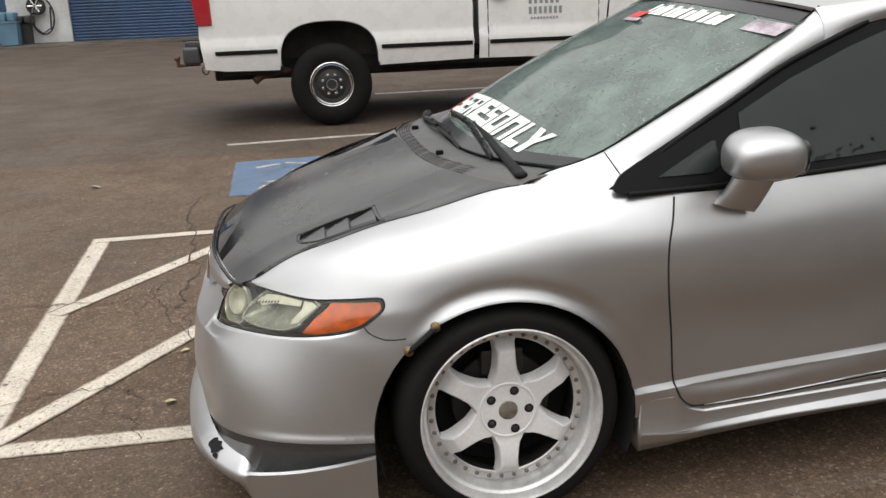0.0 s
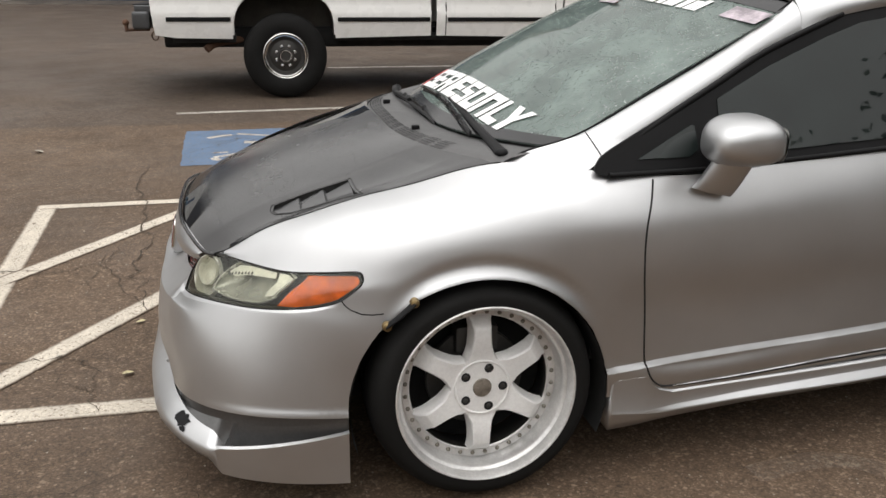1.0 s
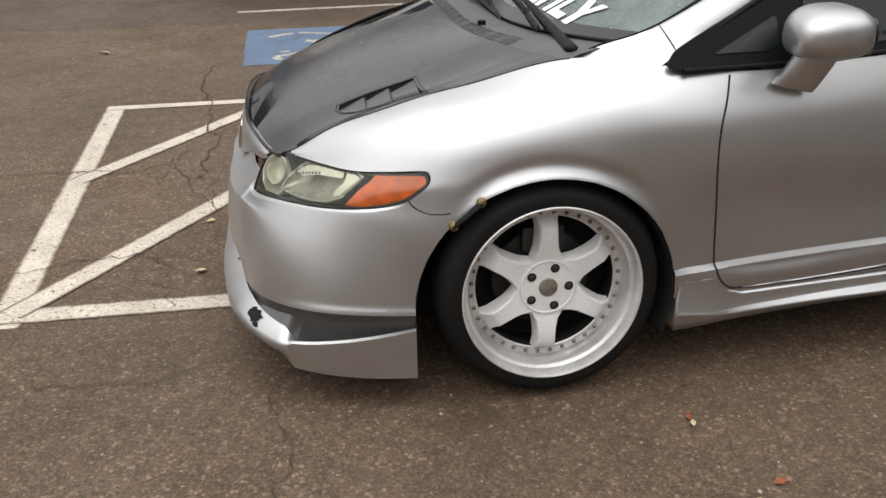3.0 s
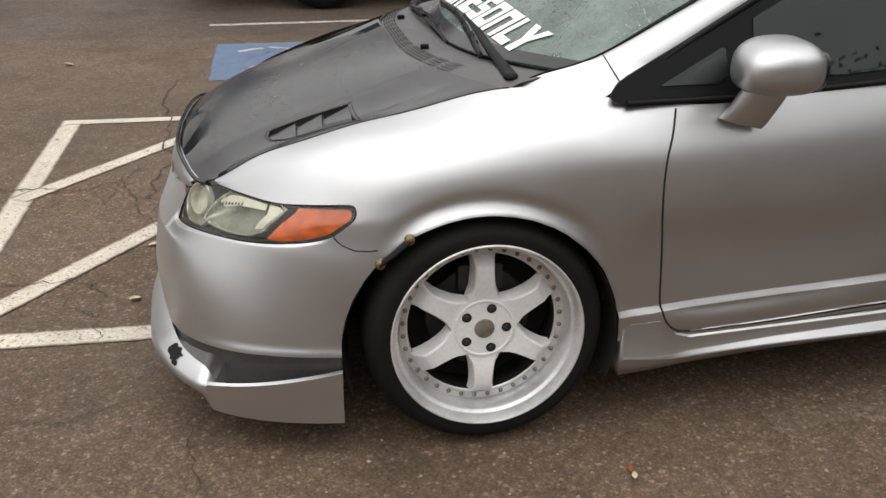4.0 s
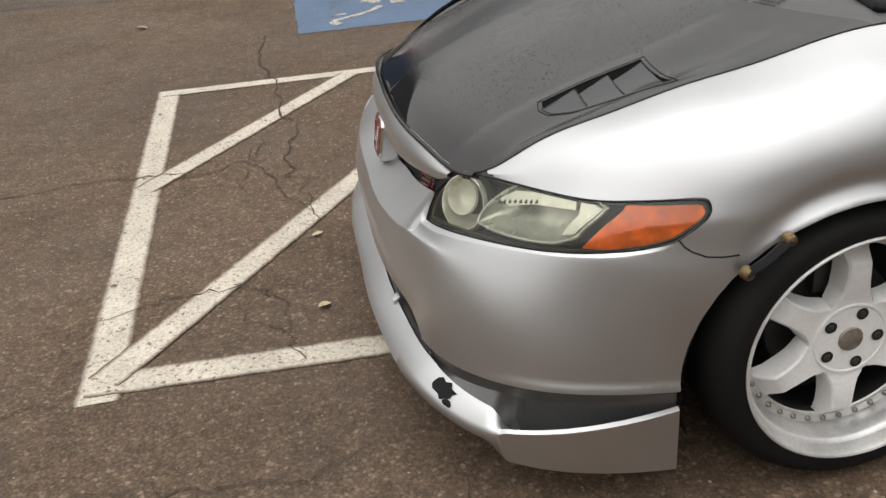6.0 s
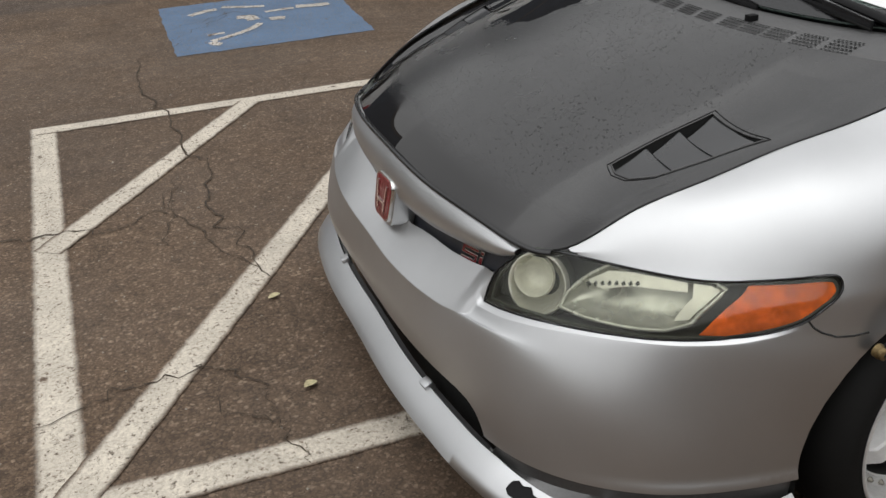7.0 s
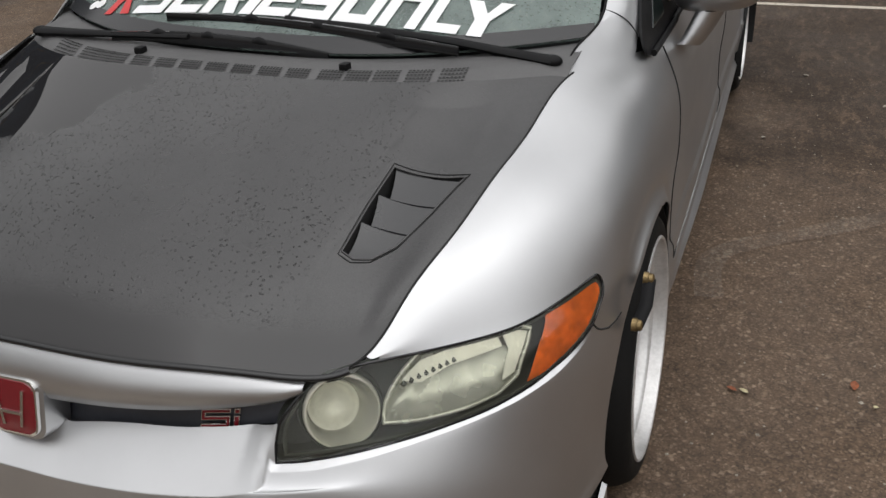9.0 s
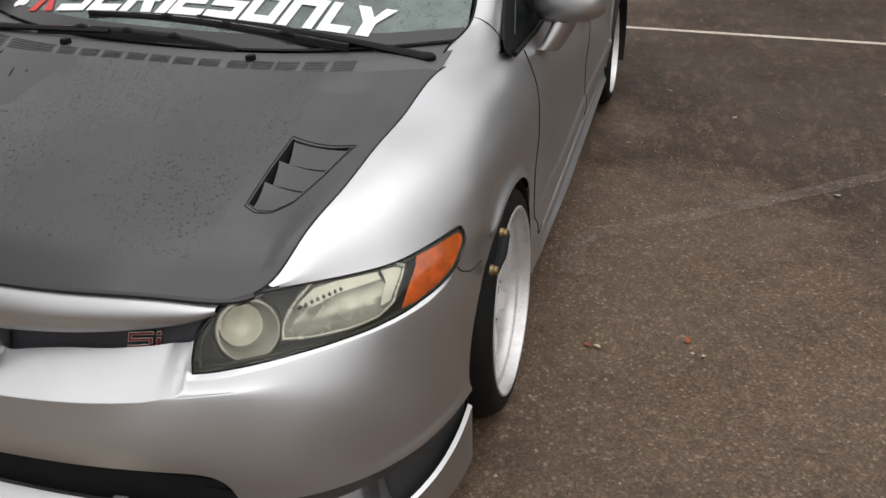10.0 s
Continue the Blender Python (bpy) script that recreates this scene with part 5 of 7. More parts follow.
# ---- wheels ----
def make_wheel(m, steer_label):
    wheel = put("wheel", None, car, steer_label)
    wheel.matrix_world = m
    bm = bmesh.new()
    turned(bm, [(0.239, -0.004), (0.246, 0.001), (0.254, 0.001), (0.266, 0.002), (0.278, -0.002), (0.288, -0.010), (0.297, -0.024), (0.303, -0.036), (0.3075, -0.050), (0.312, -0.080),
                (0.312, -0.090), (0.308, -0.0905), (0.308, -0.096), (0.312, -0.0965), (0.3125, -0.130), (0.308, -0.1305), (0.308, -0.136), (0.312, -0.1365), (0.311, -0.18), (0.300, -0.205), (0.270, -0.218), (0.239, -0.215)], 96)
    part("tyre", bm, RUBBER, wheel, "black low-profile tyre", smooth=35)
    bm = bmesh.new()
    turned(bm, [(0.242, -0.010), (0.2465, -0.003), (0.2465, 0.003), (0.2435, 0.005), (0.2395, 0.003), (0.2365, -0.004), (0.2345, -0.018), (0.2325, -0.026), (0.2270, -0.030), (0.2235, -0.036), (0.2220, -0.060), (0.2215, -0.074),
                (0.2195, -0.0835), (0.2150, -0.0840), (0.2145, -0.0795), (0.1985, -0.0800), (0.1975, -0.0835), (0.1940, -0.086)], 96)
    rim = part("rim", bm, LIP_METAL, wheel, "white deep-dish rim lip", smooth=28)
    bm = bmesh.new()
    turned(bm, [(0.1940, -0.086), (0.192, -0.096), (0.200, -0.14), (0.215, -0.20)], 64)
    part("barrel", bm, STEEL, wheel, "dark rim barrel", smooth=40)
    # six spokes and a hub
    bm = bmesh.new()
    for k in range(6):
        a = radians(90 + 60 * k)
        cut = [(0.040, 0.0220), (0.074, 0.0410), (0.084, 0.0400), (0.095, 0.0325), (0.112, 0.0275), (0.140, 0.0245), (0.163, 0.0240), (0.168, 0.0245), (0.186, 0.0275), (0.1970, 0.0345)]
        hts = [-0.054, -0.054, -0.0535, -0.0515, -0.048, -0.0465, -0.0475, -0.0500, -0.0690, -0.0805]
        lows = [-0.094, -0.094, -0.094, -0.094, -0.094, -0.095, -0.096, -0.096, -0.098, -0.100]
        rings = []
        for (r, w), h, lo in zip(cut, hts, lows):
            e = 0.004 if r < 0.09 else 0.007
            pts = [(r, -w - e, lo), (r, -w, h - 0.005), (r, -w + 0.004, h - 0.0005), (r, w - 0.004, h - 0.0005), (r, w, h - 0.005), (r, w + e, lo)]
            rings.append([bm.verts.new((x * math.cos(a) - y * math.sin(a), x * math.sin(a) + y * math.cos(a), z)) for x, y, z in pts])
        for p, q in zip(rings, rings[1:]):
            for i in range(6):
                bm.faces.new((p[i], p[(i + 1) % 6], q[(i + 1) % 6], q[i]))
        bm.faces.new(rings[-1])
    turned(bm, [(0.0, -0.052), (0.071, -0.0525), (0.0735, -0.0505), (0.077, -0.0505), (0.079, -0.0545), (0.086, -0.0555), (0.088, -0.060), (0.090, -0.090)], 64)
    part("spokes", bm, WHEEL_WHITE, wheel, "six white spokes", smooth=32)
    bm = bmesh.new()
    turned(bm, [(0.0, -0.047), (0.019, -0.0475), (0.0245, -0.0485), (0.0265, -0.0515), (0.0265, -0.06)], 40)
    part("centre_cap", bm, surface_cap, wheel, "worn silver centre cap", smooth=40)
    for k in range(5):
        a = radians(72 * k)
        c = Vector((0.0572 * math.cos(a), 0.0572 * math.sin(a), 0))
        bm = bmesh.new()
        turned(bm, [(0.0128, -0.0505), (0.0126, -0.0510), (0.0118, -0.0512), (0.0, -0.0514)], 20, Matrix.Translation(c))
        part("lug_hole", bm, DARK, wheel, smooth=40)
        bm = bmesh.new()
        turned(bm, [(0.0, -0.0490), (0.0050, -0.0492), (0.0070, -0.0505), (0.0080, -0.0525)], 6, Matrix.Translation(c))
        part("lug_nut", bm, STEEL, wheel, smooth=20)
    rivet = None
    for k in range(36):
        a = radians(5 + 10 * k)
        if rivet is None:
            bm = bmesh.new()
            turned(bm, [(0.0, 0.0085), (0.0030, 0.008), (0.0046, 0.0055), (0.0048, 0.0030), (0.0062, 0.0026), (0.0064, 0.0)], 8)
            rivet = bpy.data.meshes.new("rivet")
            bmesh.ops.recalc_face_normals(bm, faces=bm.faces)
            bm.to_mesh(rivet)
            bm.free()
            rivet.materials.append(RIVET)
            rivet.shade_smooth()
        ob = put("rivet", rivet, wheel)
        ob.location = (0.2065 * math.cos(a), 0.2065 * math.sin(a), -0.0797)
    bm = bmesh.new()
    turned(bm, [(0.0, -0.120), (0.07, -0.120), (0.075, -0.132), (0.135, -0.132), (0.138, -0.135), (0.138, -0.150), (0.0, -0.155)], 56)
    part("brake_disc", bm, STEEL, wheel, "dull brake disc", smooth=30)
    bm = bmesh.new()
    box(bm, -0.06, 0.06, 0.08, 0.155, -0.165, -0.105, 0.012)
    part("brake_caliper", bm, STEEL, wheel, smooth=40)
    bm = bmesh.new()
    turned(bm, [(0.214, -0.205), (0.08, -0.21), (0.0, -0.21)], 48)
    part("wheel_back", bm, DARK, wheel)
    return wheel


surface_cap = surface("worn_cap_metal", (0.34, 0.31, 0.27), 0.4, metal=0.7, vary=0.3, big=40)


def wheel_pose(x, y, z, side, camber, spin=0.0, steer=0.0):
    m = Matrix.Translation((x, side * y, z)) @ Matrix.Rotation(radians(steer), 4, "Z")
    m = m @ Matrix.Rotation(radians(camber) * side, 4, "X") @ Matrix.Rotation(radians(90) * -side, 4, "X")
    return m @ Matrix.Rotation(radians(spin), 4, "Z")


WHEEL_LABEL = "white six-spoke wheel with riveted deep-dish rim and stretched tyre"
make_wheel(wheel_pose(-0.025, 0.893, 0.315, -1, 2.0, 0, 1.4), WHEEL_LABEL)
make_wheel(wheel_pose(-0.020, 0.893, 0.313, 1, 2.0, 20), WHEEL_LABEL)
make_wheel(wheel_pose(2.70, 0.840, 0.400, -1, 3.0, 33), WHEEL_LABEL)
make_wheel(wheel_pose(2.70, 0.840, 0.400, 1, 3.0, 11), WHEEL_LABEL)

# brass bolts and strap that hold the bumper to the fender
strap = bmesh.new()
tube(strap, [(-0.292, -0.903, 0.533), (-0.262, -0.912, 0.560), (-0.222, -0.909, 0.594)], 0.0125, 8, squash=(1.0, 0.55))
strap_ob = part("bumper_strap", strap, BLACK, car, "black strap with brass bolts", smooth=50)
for p in ((-0.291, -0.899, 0.534), (-0.222, -0.904, 0.594)):
    bm = bmesh.new()
    mm = Matrix.Translation(p) @ Matrix.Rotation(radians(90), 4, "X") @ Matrix.Scale(0.86, 4)
    turned(bm, [(0.0, 0.017), (0.009, 0.016), (0.0125, 0.013), (0.0125, 0.006), (0.0145, 0.004), (0.0145, -0.006)], 18, mm)
    turned(bm, [(0.0, 0.018), (0.004, 0.018), (0.0045, 0.015)], 6, mm)
    part("brass_bolt", bm, BRASS, strap_ob, "brass bolt", smooth=35)


# ---- glasshouse ----
# the windscreen's pale green haze stands in for sky reflected in it
WIND = make_pane("windscreen_glass", (0.36, 0.43, 0.40), 0.04, wet=0.7, haze=0.34, haze_colour=(0.33, 0.42, 0.385))
TINT = make_pane("tinted_glass", (0.07, 0.085, 0.085), 0.02, haze=0.03, haze_colour=(0.30, 0.42, 0.40))
STICKER = surface("white_vinyl", (0.80, 0.80, 0.80), 0.4, vary=0.05)
RED_VINYL = surface("red_vinyl", (0.55, 0.03, 0.03), 0.4, vary=0.08)
GREY_VINYL = surface("printed_vinyl", (0.42, 0.36, 0.40), 0.4, vary=0.5, big=25, fine=60)
CLOTH = surface("seat_cloth", (0.03, 0.03, 0.033), 0.9, bump=0.3)


def screen(a, t):
    """The windscreen over a (across, -1 to 1) and t (0 at its foot, 1 at the roof)."""
    a, t = np.asarray(a, float), np.asarray(t, float)
    k = np.abs(a)
    foot = np.stack([-0.03 + 0.235 * k ** 2.2, 0.70 * a, 0.918 + 0.014 * k ** 2], 1)
    head = np.stack([0.80 + 0.13 * k ** 2, 0.594 * a, 1.365 - 0.066 * k ** 2], 1)
    p = foot + (head - foot) * t[:, None]
    p[:, 2] += 0.022 * np.sin(np.pi * np.clip(t, 0, 1)) * (1 - 0.7 * k ** 2)
    return p


def strip(rows, flip=False):
    """Faces of a grid of point rows."""
    n, m = len(rows), len(rows[0])
    f = [(i * m + k, i * m + k + 1, (i + 1) * m + k + 1, (i + 1) * m + k) for i in range(n - 1) for k in range(m - 1)]
    return [q for r in rows for q in r], [q[::-1] for q in f] if flip else f


def solid_sheet(name, rows, material, parent, label="", t=0.004):
    """A grid of points with a thickness."""
    vs, fs = strip(rows)
    bm = bmesh.new()
    bv = [bm.verts.new(q) for q in vs]
    for q in fs:
        bm.faces.new([bv[i] for i in q])
    bmesh.ops.recalc_face_normals(bm, faces=bm.faces)
    bm.normal_update()
    c = sum((v.co for v in bv), Vector()) / len(bv)
    if sum(v.normal.dot(v.co - Vector((1.2, 0, 0.6))) for v in bv) < 0:
        bmesh.ops.reverse_faces(bm, faces=bm.faces)
    bmesh.ops.solidify(bm, geom=bm.faces[:], thickness=t)
    return part(name, bm, material, parent, label, smooth=35)


aa = np.linspace(-1, 1, 31)
rows = [screen(aa, np.full(31, t)) for t in np.linspace(0.0, 1.0, 22)]
wind = solid_sheet("windscreen", rows, WIND, car, "windscreen speckled with rain", 0.005)
wind.visible_shadow = False
# black border on the glass
for t0, t1, a0, a1 in ((0.93, 1.0, -1, 1), (0.0, 0.052, -0.99, 0.99)):
    rows = [screen(np.linspace(a0, a1, 25), np.full(25, t)) + [-0.0010, 0, 0.0016] for t in np.linspace(t0, t1, 16)]
    solid_sheet("glass_border", rows, GLOSS_BLACK, car, t=0.001)

# A-pillars and roof
PIL_IN = smooth_path([(.050, .668, .880), (.13, .674, .919), (.268, .702, .968), (.50, .664, 1.078), (.69, .628, 1.172), (.85, .600, 1.258), (.95, .580, 1.322)], 10)
PIL_OUT = smooth_path([(.105, .722, .866), (.225, .772, .868), (.315, .768, .914), (.475, .736, 1.008), (.645, .701, 1.098), (.81, .666, 1.183), (1.06, .622, 1.280)], 10)
PIL_N = np.array([-0.25, 0.62, 0.72])


def make_pillars():
    """The A-pillars, which run out smoothly into the front wings."""
    n, m = len(PIL_IN), 17
    pts = []
    for i, (a, b) in enumerate(zip(PIL_IN, PIL_OUT)):
        for u in np.linspace(0, 1, m):
            pts.append(a + (b - a) * u + PIL_N * (0.016 * math.sin(math.pi * u) ** 0.8 - 0.030 * max(0, 1 - i / 16) * u))
    pts = np.array(pts)
    g = pts.reshape(n, m, 3)
    nrm = np.cross(np.gradient(g, axis=0), np.gradient(g, axis=1)).reshape(-1, 3)
    nrm /= np.maximum(np.linalg.norm(nrm, axis=1), 1e-9)[:, None]
    nrm[nrm @ PIL_N < 0] *= -1
    ss, vv = (q.ravel() for q in np.meshgrid(np.linspace(1.40, 1.95, 90), np.linspace(0.45, TOP, 50)))
    wp, wn = skin(ss, vv)
    wn[wn @ PIL_N < 0] *= -1
    for k in range(len(pts)):
        j = np.argmin(((wp - pts[k]) ** 2).sum(1))
        f = min(max(float((pts[k] - wp[j]) @ wn[j]) / 0.050, 0), 1)
        f = f * f * (3 - 2 * f)
        if np.linalg.norm(pts[k] - wp[j]) < 0.09:
            q = wn[j] * (1 - f) + nrm[k] * f
            nrm[k] = q / np.linalg.norm(q)
    tris = []
    for i in range(n - 1):
        for k in range(m - 1):
            c = (i * m + k, i * m + k + 1, (i + 1) * m + k + 1, (i + 1) * m + k)
            tris += [(c[0], c[1], c[2]), (c[0], c[2], c[3])]
    a, b, c = tris[200]
    if np.cross(pts[b] - pts[a], pts[c] - pts[a]) @ PIL_N < 0:
        tris = [q[::-1] for q in tris]
    v, f, nn = thicken(pts, nrm, tris)
    for side in (-1, 1):
        flip = np.array([1, side, 1])
        put("a_pillar", mesh_of("a_pillar", v * flip, f if side > 0 else [q[::-1] for q in f], SILVER, nn * flip), car)


make_pillars()
for side in (-1, 1):
    bm = bmesh.new()
    nrm = PIL_N
    i = 20
    pts = [PIL_IN[i] + (PIL_OUT[i] - PIL_IN[i]) * u + nrm * 0.0165 * math.sin(math.pi * u) ** 0.8 + np.array([0.03 * (1 - u) ** 2 - 0.012, 0, 0.01 * (1 - u) ** 2 - 0.004]) * 0.6 for u in np.linspace(0, 1, 9)]
    tube(bm, [(p[0], side * p[1], p[2]) for p in pts], 0.0018, 6)
    part("pillar_gap", bm, DARK, car, smooth=60)
    bm = bmesh.new()
    tube(bm, [(p[0] - 0.003, side * (p[1] - 0.003), p[2] + 0.001) for p in PIL_IN], 0.0024, 8)
    part("screen_seal", bm, BLACK, car, smooth=60)

ROOF_S = smooth_path([(.93, .585, 1.318), (1.15, .60, 1.338), (1.5, .605, 1.352), (1.9, .60, 1.345), (2.25, .585, 1.31), (2.45, .575, 1.26)], 5)
ROOF_C = smooth_path([(.80, .0, 1.367), (1.1, .0, 1.405), (1.5, .0, 1.42), (1.9, .0, 1.412), (2.2, .0, 1.385), (2.42, .0, 1.345)], 5)
rows = []
for s, c in zip(ROOF_S, ROOF_C):
    rows.append([(c[0] + (s[0] - c[0]) * u * u, s[1] * u, c[2] + (s[2] - c[2]) * abs(u) ** 2.6) for u in np.linspace(-1, 1, 25)])
solid_sheet("roof", rows, SILVER, car, t=0.01)
RAIL = smooth_path([(.93, 1.232), (1.06, 1.272), (1.35, 1.312), (1.75, 1.322), (2.1, 1.288), (2.40, 1.205)], 5)
for side in (-1, 1):
    rows = []
    for a, (x, z) in zip(ROOF_S, RAIL):
        b = np.array([x, 0.803 - 0.44 * (z - 0.87) + 0.004, z])
        rows.append([tuple((a + (b - a) * u + np.array([0, 0.7, 0.5]) * 0.014 * math.sin(math.pi * u)) * (1, side, 1)) for u in np.linspace(0, 1, 7)])
    solid_sheet("roof_rail", rows, SILVER, car)
rows = [[(2.42 + 0.03 * u * u + 0.75 * t, 0.575 * u * (1 + 0.16 * t), 1.345 - 0.085 * u * u - 0.31 * t - 0.04 * (1 - t) * t) for u in np.linspace(-1, 1, 15)] for t in np.linspace(0, 1, 9)]
solid_sheet("rear_window", rows, TINT, car, "dark tinted rear window", 0.005)
rows = [[(3.17 + 0.47 * t, 0.70 * u * (1 - 0.12 * t * t), 1.035 + 0.015 * (1 - u * u) - 0.005 * t) for u in np.linspace(-1, 1, 15)] for t in np.linspace(0, 1, 8)]
solid_sheet("boot_lid", rows, SILVER, car, t=0.008)


def window_y(z):
    return 0.803 - 0.44 * (z - 0.87)


def side_plate(name, outline, material, parent, side, out=0.0, t=0.004, label=""):
    """A flat pane or plate in the leaning plane of the side windows."""
    bm = bmesh.new()
    pts = [(x, side * (window_y(z) + out), z) for x, z in outline]
    prism(bm, pts, (0, -side * t, 0))
    return part(name, bm, material, parent, label)


FRAME_XZ = [tuple(p) for p in smooth_path([(.300, .872), (.282, .877), (.275, .888), (.285, .906), (.318, .932), (.475, 1.010), (.645, 1.100), (.81, 1.185), (1.06, 1.280), (1.35, 1.325), (1.75, 1.335), (2.1, 1.30), (2.38, 1.22), (2.60, 1.08), (2.64, 1.035)], 3)] + [
    (2.0, .985), (1.6, .953), (1.0, .912), (.75, .892), (.45, .869), (.33, .8675)]
for side in (-1, 1):
    side_plate("window_frame", FRAME_XZ, BLACK, car, side, 0.000, 0.006, "black window surround")
    side_plate("quarter_glass", [(.398, .910), (.545, .912), (.574, .930), (.570, .990), (.560, .992)], TINT, car, side, 0.004, 0.003, "small dark triangular window")
    side_plate("door_glass", [(.642, .922), (.645, 1.056), (.81, 1.138), (1.0, 1.213), (1.12, 1.253), (1.35, 1.288), (1.55, 1.296), (1.56, .968), (1.0, .934), (.80, .920)], TINT, car, side, 0.004, 0.003, "dark tinted door window")
    side_plate("door_glass", [(1.64, .975), (1.63, 1.304), (2.05, 1.275), (2.30, 1.21), (2.42, 1.05), (2.3, 1.02)], TINT, car, side, 0.004, 0.003, "dark tinted door window")
    for a, b in (((.312, .8735), (.62, .881)), ((.62, .881), (1.6, .956))):
        bm = bmesh.new()
        n = 14
        tube(bm, [(a[0] + (b[0] - a[0]) * k / n, side * (window_y(a[1]) + 0.006), a[1] + (b[1] - a[1]) * k / n) for k in range(n + 1)], 0.0075, 8)
        part("belt_strip", bm, BLACK, car, smooth=60)
    bm = bmesh.new()
    tube(bm, [(p[0] + 0.006, side * (p[1] + 0.002), p[2] - 0.004) for p in PIL_OUT[19:]], 0.009, 8)
    part("window_strip", bm, BLACK, car, smooth=60)
    bm = bmesh.new()
    box(bm, -0.09, 0.09, -0.012, 0.012, -0.014, 0.014, 0.010, 3, Matrix.Translation((1.36, side * 0.873, 0.80)))
    part("door_handle", bm, SILVER, car, smooth=50)

# ---- door mirrors ----
def make_mirror(side):
    mir = put("door_mirror", None, car, "silver painted door mirror")
    bm = bmesh.new()
    n1, n2 = 36, 22
    rings = []
    for i in range(n2 + 1):
        th = -math.pi / 2 + math.pi * i / n2
        ring = []
        for k in range(n1):
            ph = 2 * math.pi * k / n1
            c, s = math.cos(ph), math.sin(ph)
            ce, se = abs(math.cos(th)) ** 0.62, math.copysign(abs(math.sin(th)) ** 0.62, math.sin(th))
            x = 0.116 * ce * math.copysign(abs(c) ** 0.75, c)
            y = 0.108 * se
            z = 0.070 * ce * math.copysign(abs(s) ** 0.75, s)
            x *= 1.0 + 0.10 * (y / 0.108) if x < 0 else 0.66
            z *= (1.0 - 0.12 * (y / 0.108)) * (0.84 if z < 0 else 1.0)
            ring.append(bm.verts.new((x - 0.10 * y, y, z + 0.05 * y)))
        rings.append(ring)
    for a, b in zip(rings, rings[1:]):
        for k in range(n1):
            bm.faces.new((a[k], a[(k + 1) % n1], b[(k + 1) % n1], b[k]))
    bmesh.ops.remove_doubles(bm, verts=bm.verts, dist=0.0005)
    mm = Matrix.Translation((0.640, side * 0.905, 0.968)) @ Matrix.Diagonal((1, side, 1, 1))
    bmesh.ops.transform(bm, matrix=mm, verts=bm.verts)
    part("mirror_shell", bm, SILVER, mir, smooth=60)
    bm = bmesh.new()
    rows = []
    for u in np.linspace(0, 1, 9):
        c = Vector((0.585 + 0.03 * u, 0.848 + 0.052 * u ** 0.8, 0.828 + 0.10 * u))
        w, d = 0.050 - 0.006 * u, 0.026 + 0.006 * u
        rows.append([bm.verts.new((c.x + w * math.copysign(abs(math.cos(a)) ** 0.8, math.cos(a)), side * (c.y + 0.35 * d * math.cos(a) + d * math.sin(a)), c.z - 0.012 * math.cos(a))) for a in np.linspace(0, 2 * math.pi, 21)[:-1]])
    for a, b in zip(rows, rows[1:]):
        for k in range(20):
            bm.faces.new((a[k], a[(k + 1) % 20], b[(k + 1) % 20], b[k]))
    bm.faces.new(rows[0])
    bm.faces.new(rows[-1])
    part("mirror_foot", bm, SILVER, mir, smooth=50)
    bm = bmesh.new()
    c = Vector((0.612, 0.893, 0.918))
    tube(bm, [(c.x + 0.05 * math.cos(a), side * (c.y + 0.03 * math.sin(a)), c.z) for a in np.linspace(0, 2 * math.pi, 25)[:-1]], 0.0025, 6, True)
    part("mirror_gap", bm, DARK, mir, smooth=60)
    bm = bmesh.new()
    plate(bm, rounded(0.078, 0.045, 0.03), 0.0, 0.003, Matrix.Translation((0.708, side * 0.900, 0.968)) @ Euler((radians(90), 0, radians(90))).to_matrix().to_4x4(), 0.0)
    part("mirror_glass", bm, CHROME, mir, smooth=40)


for side in (-1, 1):
    make_mirror(side)

# ---- cowl, wipers ----
def rear_edge(u):
    return np.array([-0.182 + 0.232 * abs(u) ** 2.6, 0.69 * u, 0.912 - 0.018 * u * u])


def cowl(u, t):
    a, b = rear_edge(u), screen([u], [0.0])[0]
    p = a + (b - a) * t
    p[2] += -0.010 + 0.010 * min(t / 0.25, 1) - 0.010 * max(0, (t - 0.7) / 0.3)
    return p


us = np.linspace(-0.985, 0.985, 61)
rows = [[cowl(u, t) for u in us] for t in (0.02, 0.06, 0.15, 0.25, 0.4, 0.55, 0.7, 0.85, 1.02)]
cowl_ob = solid_sheet("cowl", rows, TRIM_GREY, car, "weathered grey plastic cowl", 0.004)
hv, hf = [], []
for u0 in (-0.715, -0.625, -0.535, -0.455, -0.375, -0.275, -0.185, -0.095, -0.005, 0.085, 0.175, 0.265, 0.36, 0.43, 0.50, 0.60, 0.66):
    for i in range(7):
        for k in range(5):
            u, t = u0 + i * 0.0104 + k * 0.002, 0.08 + k * 0.052 * (1 + abs(u0) ** 2 * 0.6)
            p = cowl(u, t) + [0, 0, 0.0022]
            q = len(hv)
            for du, dt in ((-1, -1), (1, -1), (1, 1), (-1, 1)):
                hv.append(p + np.array([dt * 0.0027, du * 0.0026, dt * 0.0003]))
            hf.append((q, q + 1, q + 2, q + 3))
put("cowl_mesh", mesh_of("cowl_mesh", hv, hf, DARK), cowl_ob, kind="stuff")
for x, y, z in ((-0.100, -0.25, 0.917), (-0.096, 0.240, 0.918)):
    bm = bmesh.new()
    box(bm, -0.012, 0.012, -0.009, 0.009, -0.006, 0.010, 0.004, 2, Matrix.Translation((x, y, z)))
    part("washer_jet", bm, BLACK, cowl_ob, smooth=40)


